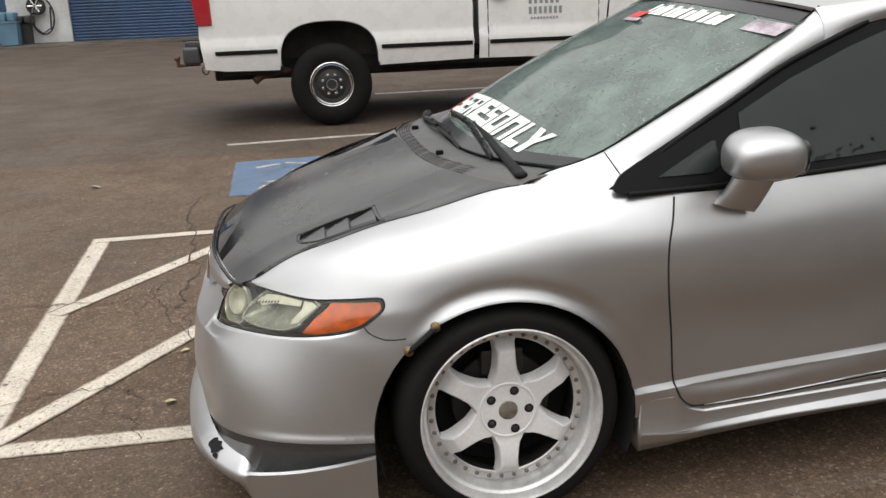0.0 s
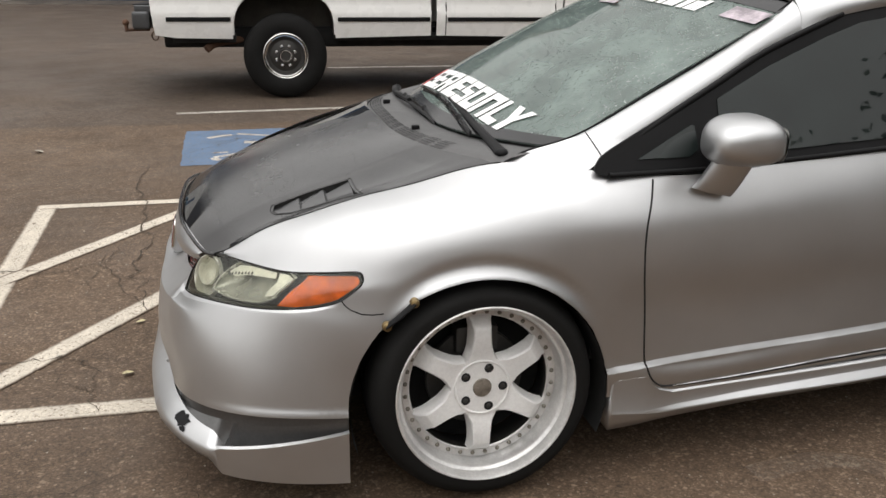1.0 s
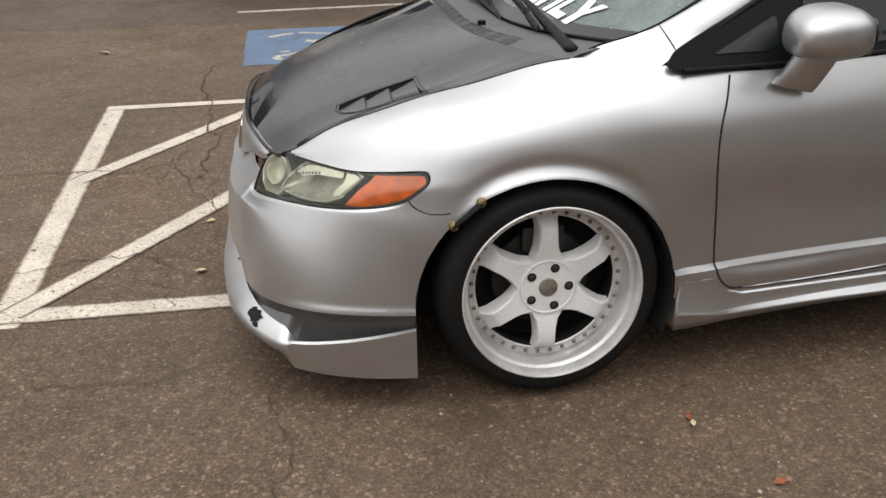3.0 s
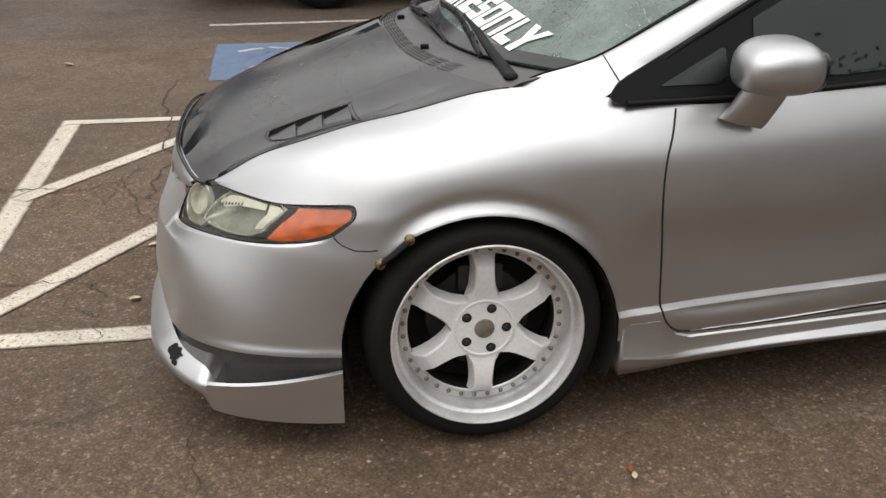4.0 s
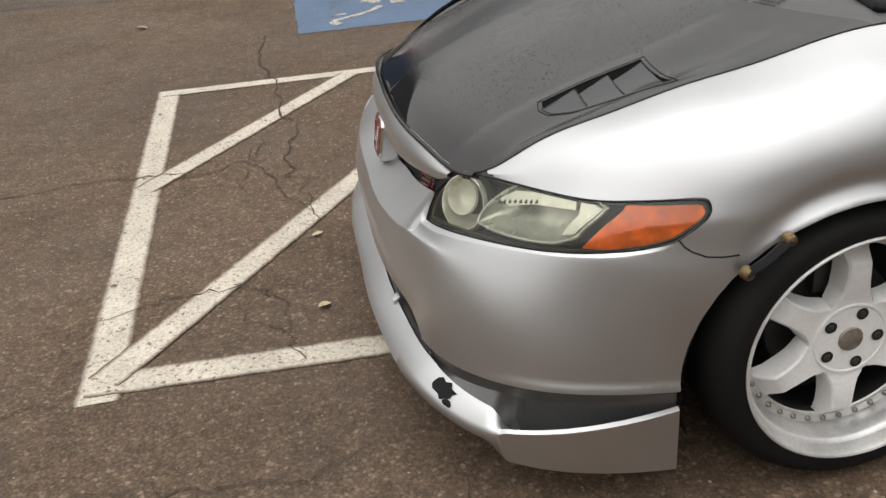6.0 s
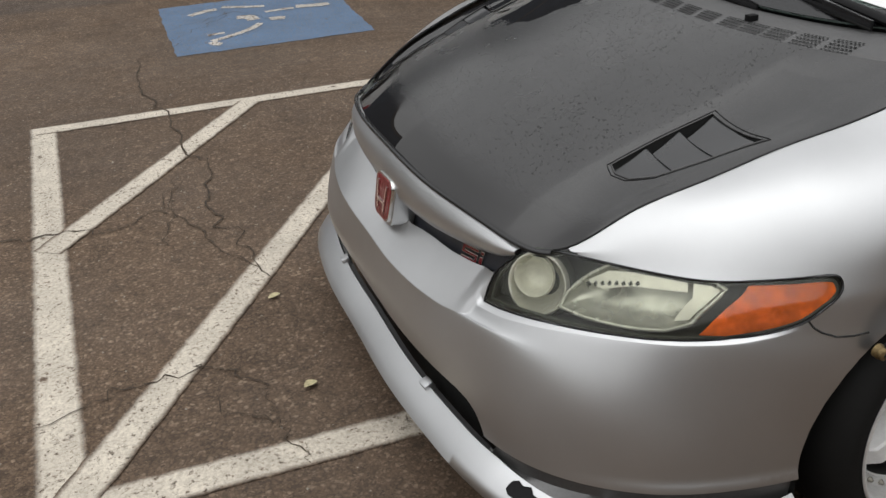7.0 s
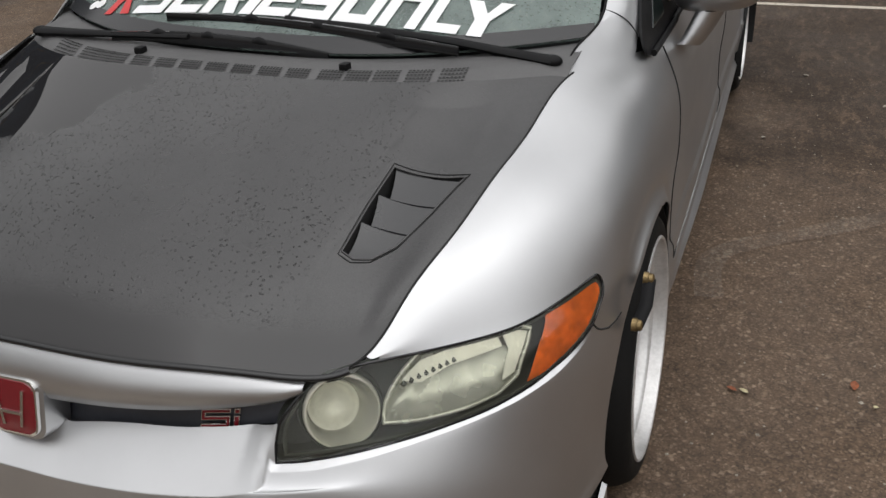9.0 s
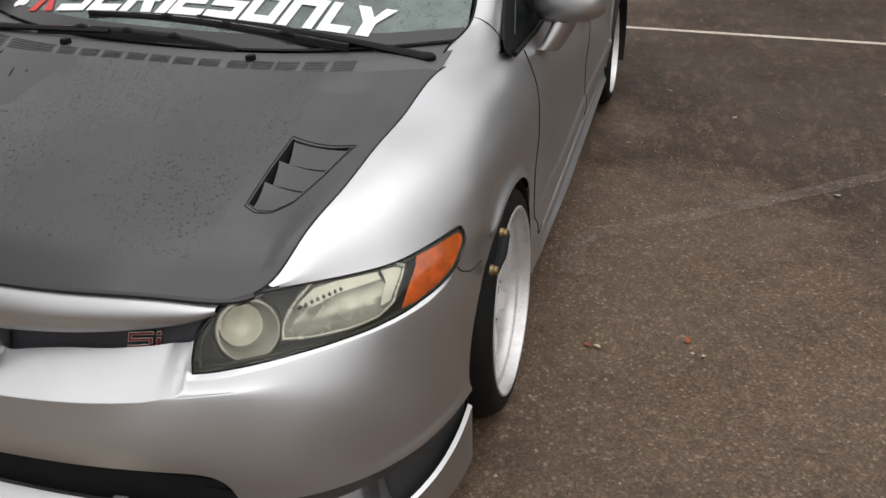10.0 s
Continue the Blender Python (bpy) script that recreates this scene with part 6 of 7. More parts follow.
def make_wiper(pivot, elbow, tip, blade_a, blade_b):
    wip = put("wiper", None, car, "black wiper resting on the windscreen")
    bm = bmesh.new()
    pts = smooth_path([pivot, tuple((np.array(pivot) * 0.72 + np.array(elbow) * 0.28)), elbow, tip], 6)
    rad = [0.020 - 0.010 * k / (len(pts) - 1) for k in range(len(pts))]
    tube(bm, pts, rad, 8, squash=(1.0, 0.65))
    bmesh.ops.create_uvsphere(bm, u_segments=14, v_segments=8, radius=0.019, matrix=Matrix.Translation(pivot) @ Matrix.Diagonal((1, 1.2, 0.7, 1)))
    part("wiper_arm", bm, BLACK, wip, smooth=50)
    bm = bmesh.new()
    a, b = np.array(blade_a), np.array(blade_b)
    pts = [a + (b - a) * u + np.array([0.0, 0, 0.008 * math.sin(math.pi * u)]) for u in np.linspace(0, 1, 14)]
    tube(bm, pts, [0.006 + 0.006 * math.sin(math.pi * u) for u in np.linspace(0, 1, 14)], 6, squash=(0.7, 1.4))
    part("wiper_blade", bm, GLOSS_BLACK, wip, smooth=50)
    for k in (3, 6, 9):
        q = pts[k]
        way = Vector(pts[k + 1] - pts[k - 1]).normalized()
        bm = bmesh.new()
        tube(bm, [q - np.array(way) * 0.035, q + np.array([0, 0, 0.009]), q + np.array(way) * 0.035], [0.006, 0.0105, 0.006], 8, squash=(0.8, 1.0))
        part("blade_bridge", bm, BLACK, wip, smooth=50)
    bm = bmesh.new()
    tube(bm, [p - np.array([0.002, 0, 0.010]) for p in pts], 0.0032, 5)
    part("blade_rubber", bm, RUBBER, wip, smooth=50)


make_wiper((0.066, -0.640, 0.910), (0.055, -0.36, 0.950), (0.062, -0.03, 0.972), (0.025, -0.45, 0.934), (0.050, 0.265, 0.962))
make_wiper((0.020, 0.620, 0.915), (-0.020, 0.40, 0.930), (-0.032, 0.16, 0.938), (-0.030, 0.36, 0.932), (-0.020, -0.170, 0.915))

# ---- lettering and stickers on the windscreen ----
def banner_t(a):
    """How far up the glass the straight foot of the lettering runs."""
    return 0.018 + 0.55 * (0.100 - (-0.03 + 0.235 * abs(a) ** 2.2)) / 0.83


def screen_frame(a, t, lift=0.003, back=0.0):
    e = 0.01
    o = screen([a], [t])[0]
    t0, t1 = (banner_t(a - e), banner_t(a + e)) if back else (t, t)
    r = Vector(screen([a - e], [t0])[0] - screen([a + e], [t1])[0]).normalized()
    u = Vector(screen([a], [t + e])[0] - screen([a], [t - e])[0])
    n = r.cross(u).normalized()
    u = n.cross(r)
    o = o - np.array(r) * back
    return Matrix(((r.x, u.x, n.x, o[0] + n.x * lift), (r.y, u.y, n.y, o[1] + n.y * lift), (r.z, u.z, n.z, o[2] + n.z * lift), (0, 0, 0, 1)))


GLYPHS = {
    "K": [[(0, 0), (.28, 0), (.28, 1), (0, 1)], [(.28, .42), (.66, 1), (1, 1), (.56, .5), (1, 0), (.66, 0), (.28, .62)]],
    "S": [[(0, 0), (1, 0), (1, .24), (0, .24)], [(.72, .24), (1, .24), (1, .62), (.72, .62)], [(0, .40), (.72, .40), (.72, .62), (0, .62)], [(0, .62), (.28, .62), (.28, 1), (0, 1)], [(.28, .78), (1, .78), (1, 1), (.28, 1)]],
    "E": [[(0, 0), (.28, 0), (.28, 1), (0, 1)], [(.28, 0), (1, 0), (1, .24), (.28, .24)], [(.28, .40), (.9, .40), (.9, .61), (.28, .61)], [(.28, .78), (1, .78), (1, 1), (.28, 1)]],
    "R": [[(0, 0), (.28, 0), (.28, 1), (0, 1)], [(.28, .78), (1, .78), (1, 1), (.28, 1)], [(.72, .38), (1, .38), (1, .78), (.72, .78)], [(.28, .38), (.72, .38), (.72, .58), (.28, .58)], [(.5, .38), (.84, .38), (1, 0), (.68, 0)]],
    "I": [[(0, 0), (1, 0), (1, 1), (0, 1)]],
    "O": [[(0, 0), (.28, 0), (.28, 1), (0, 1)], [(.72, 0), (1, 0), (1, 1), (.72, 1)], [(.28, 0), (.72, 0), (.72, .24), (.28, .24)], [(.28, .78), (.72, .78), (.72, 1), (.28, 1)]],
    "N": [[(0, 0), (.28, 0), (.28, 1), (0, 1)], [(.72, 0), (1, 0), (1, 1), (.72, 1)], [(.28, .76), (.72, .76), (.72, 1), (.28, 1)]],
    "L": [[(0, 0), (.30, 0), (.30, 1), (0, 1)], [(.30, 0), (1, 0), (1, .25), (.30, .25)]],
    "Y": [[(.34, 0), (.66, 0), (.66, .46), (.34, .46)], [(.34, .46), (.66, .46), (.32, 1), (0, 1)], [(.45, .46), (.66, .46), (1, 1), (.70, 1)]],
}


def letter(ch, material, width, height, m, parent):
    """One blocky slanted vinyl letter."""
    bm = bmesh.new()
    for k, poly in enumerate(GLYPHS[ch]):
        prism(bm, [(x * width + 0.22 * y * height, y * height, 0) for x, y in poly], (0, 0, 0.0008 + 0.0001 * k), m)
    return part("letter", bm, material, parent)


banner = put("windscreen_lettering", None, car, "white and red vinyl lettering KSERIESONLY")
y = 0.475
for ch, mat, w in (("K", RED_VINYL, .078), ("S", STICKER, .080), ("E", STICKER, .078), ("R", STICKER, .080), ("I", STICKER, .026), ("E", STICKER, .078), ("S", STICKER, .080), ("O", STICKER, .080), ("N", STICKER, .080), ("L", STICKER, .070), ("Y", STICKER, .092)):
    letter(ch, mat, w * 1.13, 0.110, screen_frame((y - w * 0.5) / 0.69, banner_t((y - w * 0.5) / 0.69), 0.003, w * 0.56), banner)
    y -= w * 1.13 + (0.0080 if ch != "L" else -0.016)
for k in range(5):
    bm = bmesh.new()
    m = screen_frame((0.535 + 0.022 * math.cos(1.2566 * k)) / 0.68, 0.085 + 0.035 * math.sin(1.2566 * k))
    bmesh.ops.create_circle(bm, cap_ends=True, radius=0.016, segments=14, matrix=m)
    part("petal", bm, STICKER, banner)
top = put("windscreen_stickers", None, car, "row of white and printed stickers at the top of the windscreen")
for a0, w, t0, h, mat in [(-0.02 - 0.051 * k, 0.020 + 0.005 * (k % 3), 0.830, 0.066 - 0.012 * (k % 2), STICKER) for k in range(13)] + [(-0.80, 0.13, 0.835, 0.062, GREY_VINYL), (0.10, 0.10, 0.80, 0.04, RED_VINYL), (0.09, 0.13, 0.775, 0.02, GREY_VINYL)]:
    bm = bmesh.new()
    m = screen_frame(a0, t0)
    prism(bm, [(0, 0, 0), (w, 0, 0), (w + 0.25 * h, h, 0), (0.25 * h, h, 0)], (0, 0, 0.0006), m)
    part("sticker_bar", bm, mat, top)

# ---- inside the car ----
bm = bmesh.new()
box(bm, 0.06, 0.62, -0.66, 0.66, 0.60, 0.905, 0.05, 3)
part("dashboard", bm, BLACK, car, smooth=40)
bm = bmesh.new()
tube(bm, [(0.66 + 0.06 * math.sin(a), -0.36 + 0.18 * math.cos(a), 0.86 + 0.17 * math.sin(a)) for a in np.linspace(0, 2 * math.pi, 33)[:-1]], 0.014, 8, True)
part("steering_wheel", bm, BLACK, car, smooth=60)
for yy in (-0.36, 0.36):
    seat = put("front_seat", None, car, "dark cloth front seat")
    for nm, q in (("seat_cushion", (0.95, 1.45, 0.44, 0.58)), ("seat_back", (1.40, 1.56, 0.55, 1.12)), ("headrest", (1.50, 1.60, 1.14, 1.28))):
        bm = bmesh.new()
        wdt = 0.13 if nm == "headrest" else 0.24
        box(bm, q[0], q[1], yy - wdt, yy + wdt, q[2], q[3], 0.04, 3)
        part(nm, bm, CLOTH, seat, smooth=50)
bm = bmesh.new()
box(bm, 2.05, 2.35, -0.62, 0.62, 0.45, 1.08, 0.06, 3)
part("rear_seat", bm, CLOTH, car, smooth=50)
bm = bmesh.new()
box(bm, 0.3, 3.4, -0.78, 0.78, 0.34, 0.38)
part("cabin_floor", bm, DARK, car)
bm = bmesh.new()
box(bm, 0.02, 0.06, -0.66, 0.66, 0.25, 0.88)
part("bulkhead", bm, DARK, car)
bm = bmesh.new()
box(bm, 2.40, 3.50, -0.68, 0.68, 0.95, 0.99)
part("parcel_shelf", bm, DARK, car)


# ---- the pickup across the lane ----
WHITE_PAINT = surface("white_truck_paint", (0.78, 0.775, 0.755), 0.28, vary=0.03, coat=0.3)
GUNMETAL = surface("grey_bumper", (0.08, 0.082, 0.085), 0.4, metal=0.5)
TAIL_RED = surface("tail_lamp_red", (0.42, 0.02, 0.03), 0.2, coat=0.6)
RUST = surface("rusty_steel", (0.12, 0.06, 0.035), 0.8, vary=0.4)
LINER = surface("dusty_arch_lining", (0.050, 0.044, 0.036), 0.9, vary=0.3, big=4)
FAINT = surface("faded_grey_lettering", (0.26, 0.27, 0.29), 0.5)


def sheet(outline, lift, t, step):
    """A sheet over a flat outline (u, v), lifted into space by lift(u, v) -> points."""
    from mathutils.geometry import delaunay_2d_cdt
    poly = refine(outline, step, True)
    lo, hi = poly.min(0), poly.max(0)
    g = np.stack(np.meshgrid(np.arange(lo[0], hi[0], step), np.arange(lo[1], hi[1], step)), -1).reshape(-1, 2)
    g = g[inside(poly, g)]
    pts = np.concatenate([poly, g])
    k = len(poly)
    v2, _, tri, *_ = delaunay_2d_cdt([Vector(p) for p in pts], [(i, (i + 1) % k) for i in range(k)], [], 1, 1e-6)
    v2 = np.array([(p.x, p.y) for p in v2])
    return lift(v2[:, 0], v2[:, 1]), [f for f in tri]


TZ = [0.70, 0.78, 0.90, 0.975, 1.03, 1.05, 1.07, 1.12, 1.30, 1.50, 1.66]
TY = [0.060, 0.025, 0.000, -0.004, -0.004, 0.006, 0.014, 0.014, 0.012, 0.022, 0.040]


def truck_side(outline, y0, facing, name, parent, material=None, out=0.0):
    def lift(u, v):
        return np.stack([u, np.full(len(u), y0) + facing * (np.interp(v, TZ, TY) - out), v], 1)
    p, tri = sheet(outline, lift, 0.01, 0.05)
    bm = bmesh.new()
    bv = [bm.verts.new(q) for q in p]
    for f in tri:
        bm.faces.new([bv[i] for i in f])
    bmesh.ops.recalc_face_normals(bm, faces=bm.faces)
    bmesh.ops.solidify(bm, geom=bm.faces[:], thickness=0.02)
    return part(name, bm, material or WHITE_PAINT, parent, smooth=30)


truck = thing("pickup_truck", label="white pickup truck with black side strips and a grey rear bumper", category="pickup truck")
arch = [(-0.28 + 0.495 * math.copysign(abs(math.cos(a)) ** 0.8, math.cos(a)), 0.80 + 0.425 * math.copysign(abs(math.sin(a)) ** 0.66, math.sin(a))) for a in np.linspace(math.pi, 0, 26)]
BEDSIDE = [(-1.50, 0.80), (-1.30, 0.775), (-0.78, 0.765)] + arch + [(0.22, 0.77), (1.18, 0.79), (1.18, 1.64), (-1.50, 1.66), (-1.53, 1.10)]
CAB = [(1.24, 0.79), (2.55, 0.77), (2.62, 1.55), (1.24, 1.60)]
f_arch = [(3.06 + 0.455 * math.cos(a), 0.80 + 0.455 * math.sin(a)) for a in np.linspace(math.pi * 1.04, -0.04 * math.pi, 26)]
WING = [(2.57, 0.78)] + f_arch + [(3.95, 0.80), (4.0, 1.30), (3.9, 1.45), (2.64, 1.52)]
for y0, facing in ((5.95, 1), (7.88, -1)):
    truck_side(BEDSIDE, y0, facing, "bed_side", truck)
    truck_side(CAB, y0, facing, "cab_side", truck)
    truck_side(WING, y0, facing, "front_wing", truck)
    for x0, x1 in ((-1.39, -0.79), (0.24, 1.17), (1.35, 2.54)):
        bm = bmesh.new()
        box(bm, x0, x1, y0 - facing * 0.036, y0 + facing * 0.012, 0.925, 0.966, 0.006, 2)
        part("side_strip", bm, BLACK, truck, "black rubbing strip", smooth=40)
    for x in (1.335, 2.50):
        bm = bmesh.new()
        tube(bm, [(x, y0 + facing * (float(np.interp(z, TZ, TY)) - 0.019), z) for z in np.linspace(0.79, 1.58, 14)], 0.006, 6)
        part("door_gap", bm, DARK, truck, smooth=60)
    bm = bmesh.new()
    box(bm, 1.375, 1.525, y0 - facing * 0.045, y0 + facing * 0.01, 1.365, 1.41, 0.012, 3)
    part("door_handle", bm, BLACK, truck, "black door handle", smooth=40)
    # arch lining and lip
    for cx, pts in ((-0.28, arch), (3.06, f_arch)):
        bm = bmesh.new()
        tube(bm, [(x, y0 + facing * float(np.interp(z, TZ, TY)) - facing * 0.006, z) for x, z in pts], 0.014, 8)
        part("arch_lip", bm, WHITE_PAINT, truck, smooth=60)
        bm = bmesh.new()
        inn = [[bm.verts.new((x, y0 + facing * yy, z)) for yy in (0.01, 0.40)] for x, z in pts]
        for a, b in zip(inn, inn[1:]):
            bm.faces.new((a[0], b[0], b[1], a[1]))
        bm.faces.new([q[1] for q in inn])
        part("wheel_well", bm, LINER, truck, "dusty wheel arch lining", smooth=40)
    # tail lamp
    bm = bmesh.new()
    box(bm, -1.535, -1.39, y0 - facing * 0.030, y0 + facing * 0.16, 1.215, 1.62, 0.015, 3)
    for q in bm.verts:
        q.co.x -= 0.05 * min(max((q.co.z - 1.215) / 0.4, 0), 1) * (1 if q.co.x < -1.46 else 0.25)
    part("tail_lamp", bm, TAIL_RED, truck, "red tail lamp", smooth=40)
# printed letters on the door, too faint to copy: plain bars
for z, h, x0, x1, n in ((1.30, 0.075, 1.76, 2.10, 6), (1.20, 0.07, 1.76, 2.13, 7), (1.15, 0.02, 1.78, 2.08, 9)):
    for k in range(n):
        xa = x0 + (x1 - x0) * k / n
        bm = bmesh.new()
        w = (x1 - x0) / n * 0.55
        box(bm, xa, xa + w, 5.938, 5.962, z, z + h)
        part("print_bar", bm, FAINT, truck)
bm = bmesh.new()
box(bm, -1.52, -1.46, 5.99, 7.84, 0.86, 1.64, 0.012)
tail = part("tailgate", bm, WHITE_PAINT, truck, smooth=40)
bm = bmesh.new()
box(bm, -1.46, 1.18, 5.99, 7.84, 1.28, 1.32)
part("bed_floor", bm, DARK, truck)
bm = bmesh.new()
box(bm, 1.14, 1.18, 5.99, 7.84, 0.94, 1.64)
part("bed_front", bm, WHITE_PAINT, truck)
bm = bmesh.new()
box(bm, -1.70, -1.54, 5.93, 7.90, 0.85, 1.02, 0.035, 4)
box(bm, -1.675, -1.50, 5.96, 7.87, 1.00, 1.075, 0.015, 3)
bump = part("rear_bumper", bm, GUNMETAL, truck, "grey step bumper", smooth=40)
bm = bmesh.new()
box(bm, -1.69, -1.53, 6.0, 7.83, 1.072, 1.085, 0.004)
part("bumper_pad", bm, BLACK, bump, smooth=40)
bm = bmesh.new()
box(bm, -1.74, -1.40, 6.85, 6.92, 0.82, 0.88, 0.006)
part("hitch_receiver", bm, RUST, truck, smooth=50)
bm = bmesh.new()
rod(bm, (-1.76, 6.00, 0.83), (-1.76, 6.00, 0.89), 0.018)
rod(bm, (-1.76, 6.00, 0.845), (-1.55, 6.02, 0.85), 0.014)
bmesh.ops.create_uvsphere(bm, u_segments=12, v_segments=8, radius=0.032, matrix=Matrix.Translation((-1.765, 6.00, 0.915)))
part("tow_hitch", bm, RUST, truck, "rusty tow ball and hitch", smooth=50)
bm = bmesh.new()
tube(bm, [(-1.505 + 0.03 * math.cos(a), 6.0, 0.79 + 0.04 * math.sin(a)) for a in np.linspace(0, 2 * math.pi, 17)[:-1]], 0.007, 6, True)
part("chain_loop", bm, RUST, truck, smooth=60)
bm = bmesh.new()
tube(bm, [(-0.60, 6.35, 0.74), (-0.85, 6.18, 0.73), (-0.98, 6.10, 0.70), (-1.04, 6.06, 0.655)], 0.038, 14)
part("exhaust_pipe", bm, RUST, truck, "rusty exhaust tailpipe", smooth=60)
bm = bmesh.new()
box(bm, -1.45, 3.9, 6.25, 7.55, 0.66, 0.86, 0.03)
part("chassis", bm, DARK, truck)
bm = bmesh.new()
box(bm, -1.35, -0.75, 6.02, 6.3, 0.72, 0.80, 0.02)
part("under_panel", bm, DARK, truck)
bm = bmesh.new()
box(bm, 0.22, 2.5, 6.0, 7.8, 0.74, 0.80, 0.02)
part("sill", bm, DARK, truck)
# cab upper, bonnet, screens
bm = bmesh.new()
prof = [(1.24, 1.58), (1.28, 2.02), (1.36, 2.10), (2.05, 2.10), (2.20, 2.03), (2.66, 1.55)]
prism(bm, [(x, 6.00 + (z - 1.55) * 0.16, z) for x, z in prof], (0, 1.83, 0))
part("cab_roof", bm, WHITE_PAINT, truck)
for y0, f in ((6.0, -1), (7.83, 1)):
    bm = bmesh.new()
    prism(bm, [(x, y0 + (z - 1.55) * 0.16 + f * 0.008, z) for x, z in ((1.36, 1.62), (1.38, 2.0), (2.05, 2.0), (2.42, 1.62))], (0, f * 0.004, 0))
    part("side_window", bm, TINT, truck)
bm = bmesh.new()
box(bm, 2.62, 3.98, 6.0, 7.83, 1.25, 1.50, 0.07, 3)
part("bonnet", bm, WHITE_PAINT, truck, smooth=40)
bm = bmesh.new()
box(bm, 3.95, 4.12, 5.95, 7.88, 0.80, 1.02, 0.03, 3)
part("front_bumper", bm, CHROME, truck, smooth=40)


def truck_wheel(x, y, side):
    m = Matrix.Translation((x, y, 0.643)) @ Matrix.Rotation(radians(90) * side, 4, "X")
    wh = put("wheel", None, truck, "steel wheel with chrome ring and chunky tyre")
    wh.matrix_world = m
    bm = bmesh.new()
    turned(bm, [(0.215, -0.03), (0.225, 0.0), (0.25, 0.012), (0.30, 0.016), (0.355, 0.010), (0.390, -0.012), (0.408, -0.03), (0.411, -0.12), (0.408, -0.21), (0.34, -0.24), (0.22, -0.23)], 64)
    part("tyre", bm, RUBBER, wh, smooth=30)
    bm = bmesh.new()
    turned(bm, [(0.222, -0.03), (0.224, 0.0), (0.216, 0.006), (0.208, 0.0), (0.200, -0.02), (0.190, -0.022)], 56)
    part("chrome_ring", bm, CHROME, wh, smooth=35)
    bm = bmesh.new()
    turned(bm, [(0.192, -0.022), (0.18, -0.05), (0.15, -0.055), (0.11, -0.035), (0.075, -0.03), (0.07, -0.005), (0.06, 0.01), (0.0, 0.012)], 48)
    part("steel_disc", bm, STEEL, wh, smooth=35)
    for k in range(8):
        a = 2 * math.pi * (k + 0.5) / 8
        bm = bmesh.new()
        box(bm, -0.016, 0.016, -0.012, 0.012, -0.006, 0.008, 0.005, 2, Matrix.Rotation(a, 4, "Z") @ Matrix.Translation((0, 0.098, -0.032)))
        part("lug_nut", bm, CHROME, wh, smooth=40)
    bm = bmesh.new()
    turned(bm, [(0.062, 0.008), (0.058, 0.016), (0.048, 0.016), (0.044, 0.010)], 32)
    part("cap_ring", bm, CHROME, wh, smooth=40)


for x in (-0.28, 3.06):
    truck_wheel(x, 5.965, 1)
    truck_wheel(x, 7.865, -1)

for ob in truck.children_recursive:
    if ob.parent is truck or ob.parent.name.startswith("rear_bumper"):
        if ob.data and not ob.name.startswith("wheel.") and ob.name != "wheel":
            for v in ob.data.vertices:
                v.co.z += 0.05

# ---- building with a roller door ----
WALL_WHITE = surface("whitewashed_wall", (0.60, 0.61, 0.60), 0.8, vary=0.18, big=1.2, fine=30, bump=0.2)
ROLLER_BLUE = surface("blue_roller_paint", (0.030, 0.070, 0.150), 0.45, vary=0.2)
BIN_BLUE = surface("pale_blue_plastic", (0.13, 0.24, 0.33), 0.5, vary=0.15)
CONCRETE = surface("stained_concrete", (0.10, 0.082, 0.066), 0.85, vary=0.45, big=2.0, fine=40, bump=0.2)
HOSE = surface("dark_hose", (0.03, 0.03, 0.03), 0.5)


def wall_block(name, x0, x1, z0, z1, material=None):
    bm = bmesh.new()
    box(bm, x0, x1, 20.35, 20.75, z0, z1)
    return part(name, bm, material or WALL_WHITE, label="unseen dark blue upper wall added to darken reflections" if material else "whitewashed wall of a workshop building", kind="structure")


# upper walls out of view, made dark for the bonnet to reflect
UNSEEN_UPPER = surface("dark_blue_upper_wall", (0.030, 0.042, 0.060), 0.6, vary=0.25, big=1.5)
wall_block("wall_1", -14.0, -8.05, 0.4, 4.3)
wall_block("wall_2", -7.75, -6.30, 0.4, 4.3)
wall_block("wall_3", -14.0, 16.0, 4.3, 7.4, UNSEEN_UPPER)
# extra storey, added so that the bonnet's puddle mirrors something dark
wall_block("wall_9", 3.0, 16.0, 7.6, 10.4, UNSEEN_UPPER)
wall_block("wall_4", -1.5, -1.0, 0.4, 4.3)
wall_block("wall_5", -8.05, -7.75, 3.0, 4.3)
wall_block("wall_8", 4.6, 16.0, 0.4, 4.3)
bm = bmesh.new()
box(bm, -14, 16, 20.35, 34, 7.4, 7.6)
# body of the added storey
box(bm, 3.0, 16, 20.75, 34, 7.6, 10.4)
part("roof_slab", bm, CONCRETE, label="flat roof of the workshop building", kind="structure")
bm = bmesh.new()
box(bm, -14, 16, 33.6, 34, 0.5, 7.4)
box(bm, -14, -13.6, 20.75, 33.6, 0.5, 7.4)
box(bm, 15.6, 16, 20.75, 33.6, 0.5, 7.4)
part("wall_6", bm, WALL_WHITE, label="whitewashed walls behind the workshop front", kind="structure")
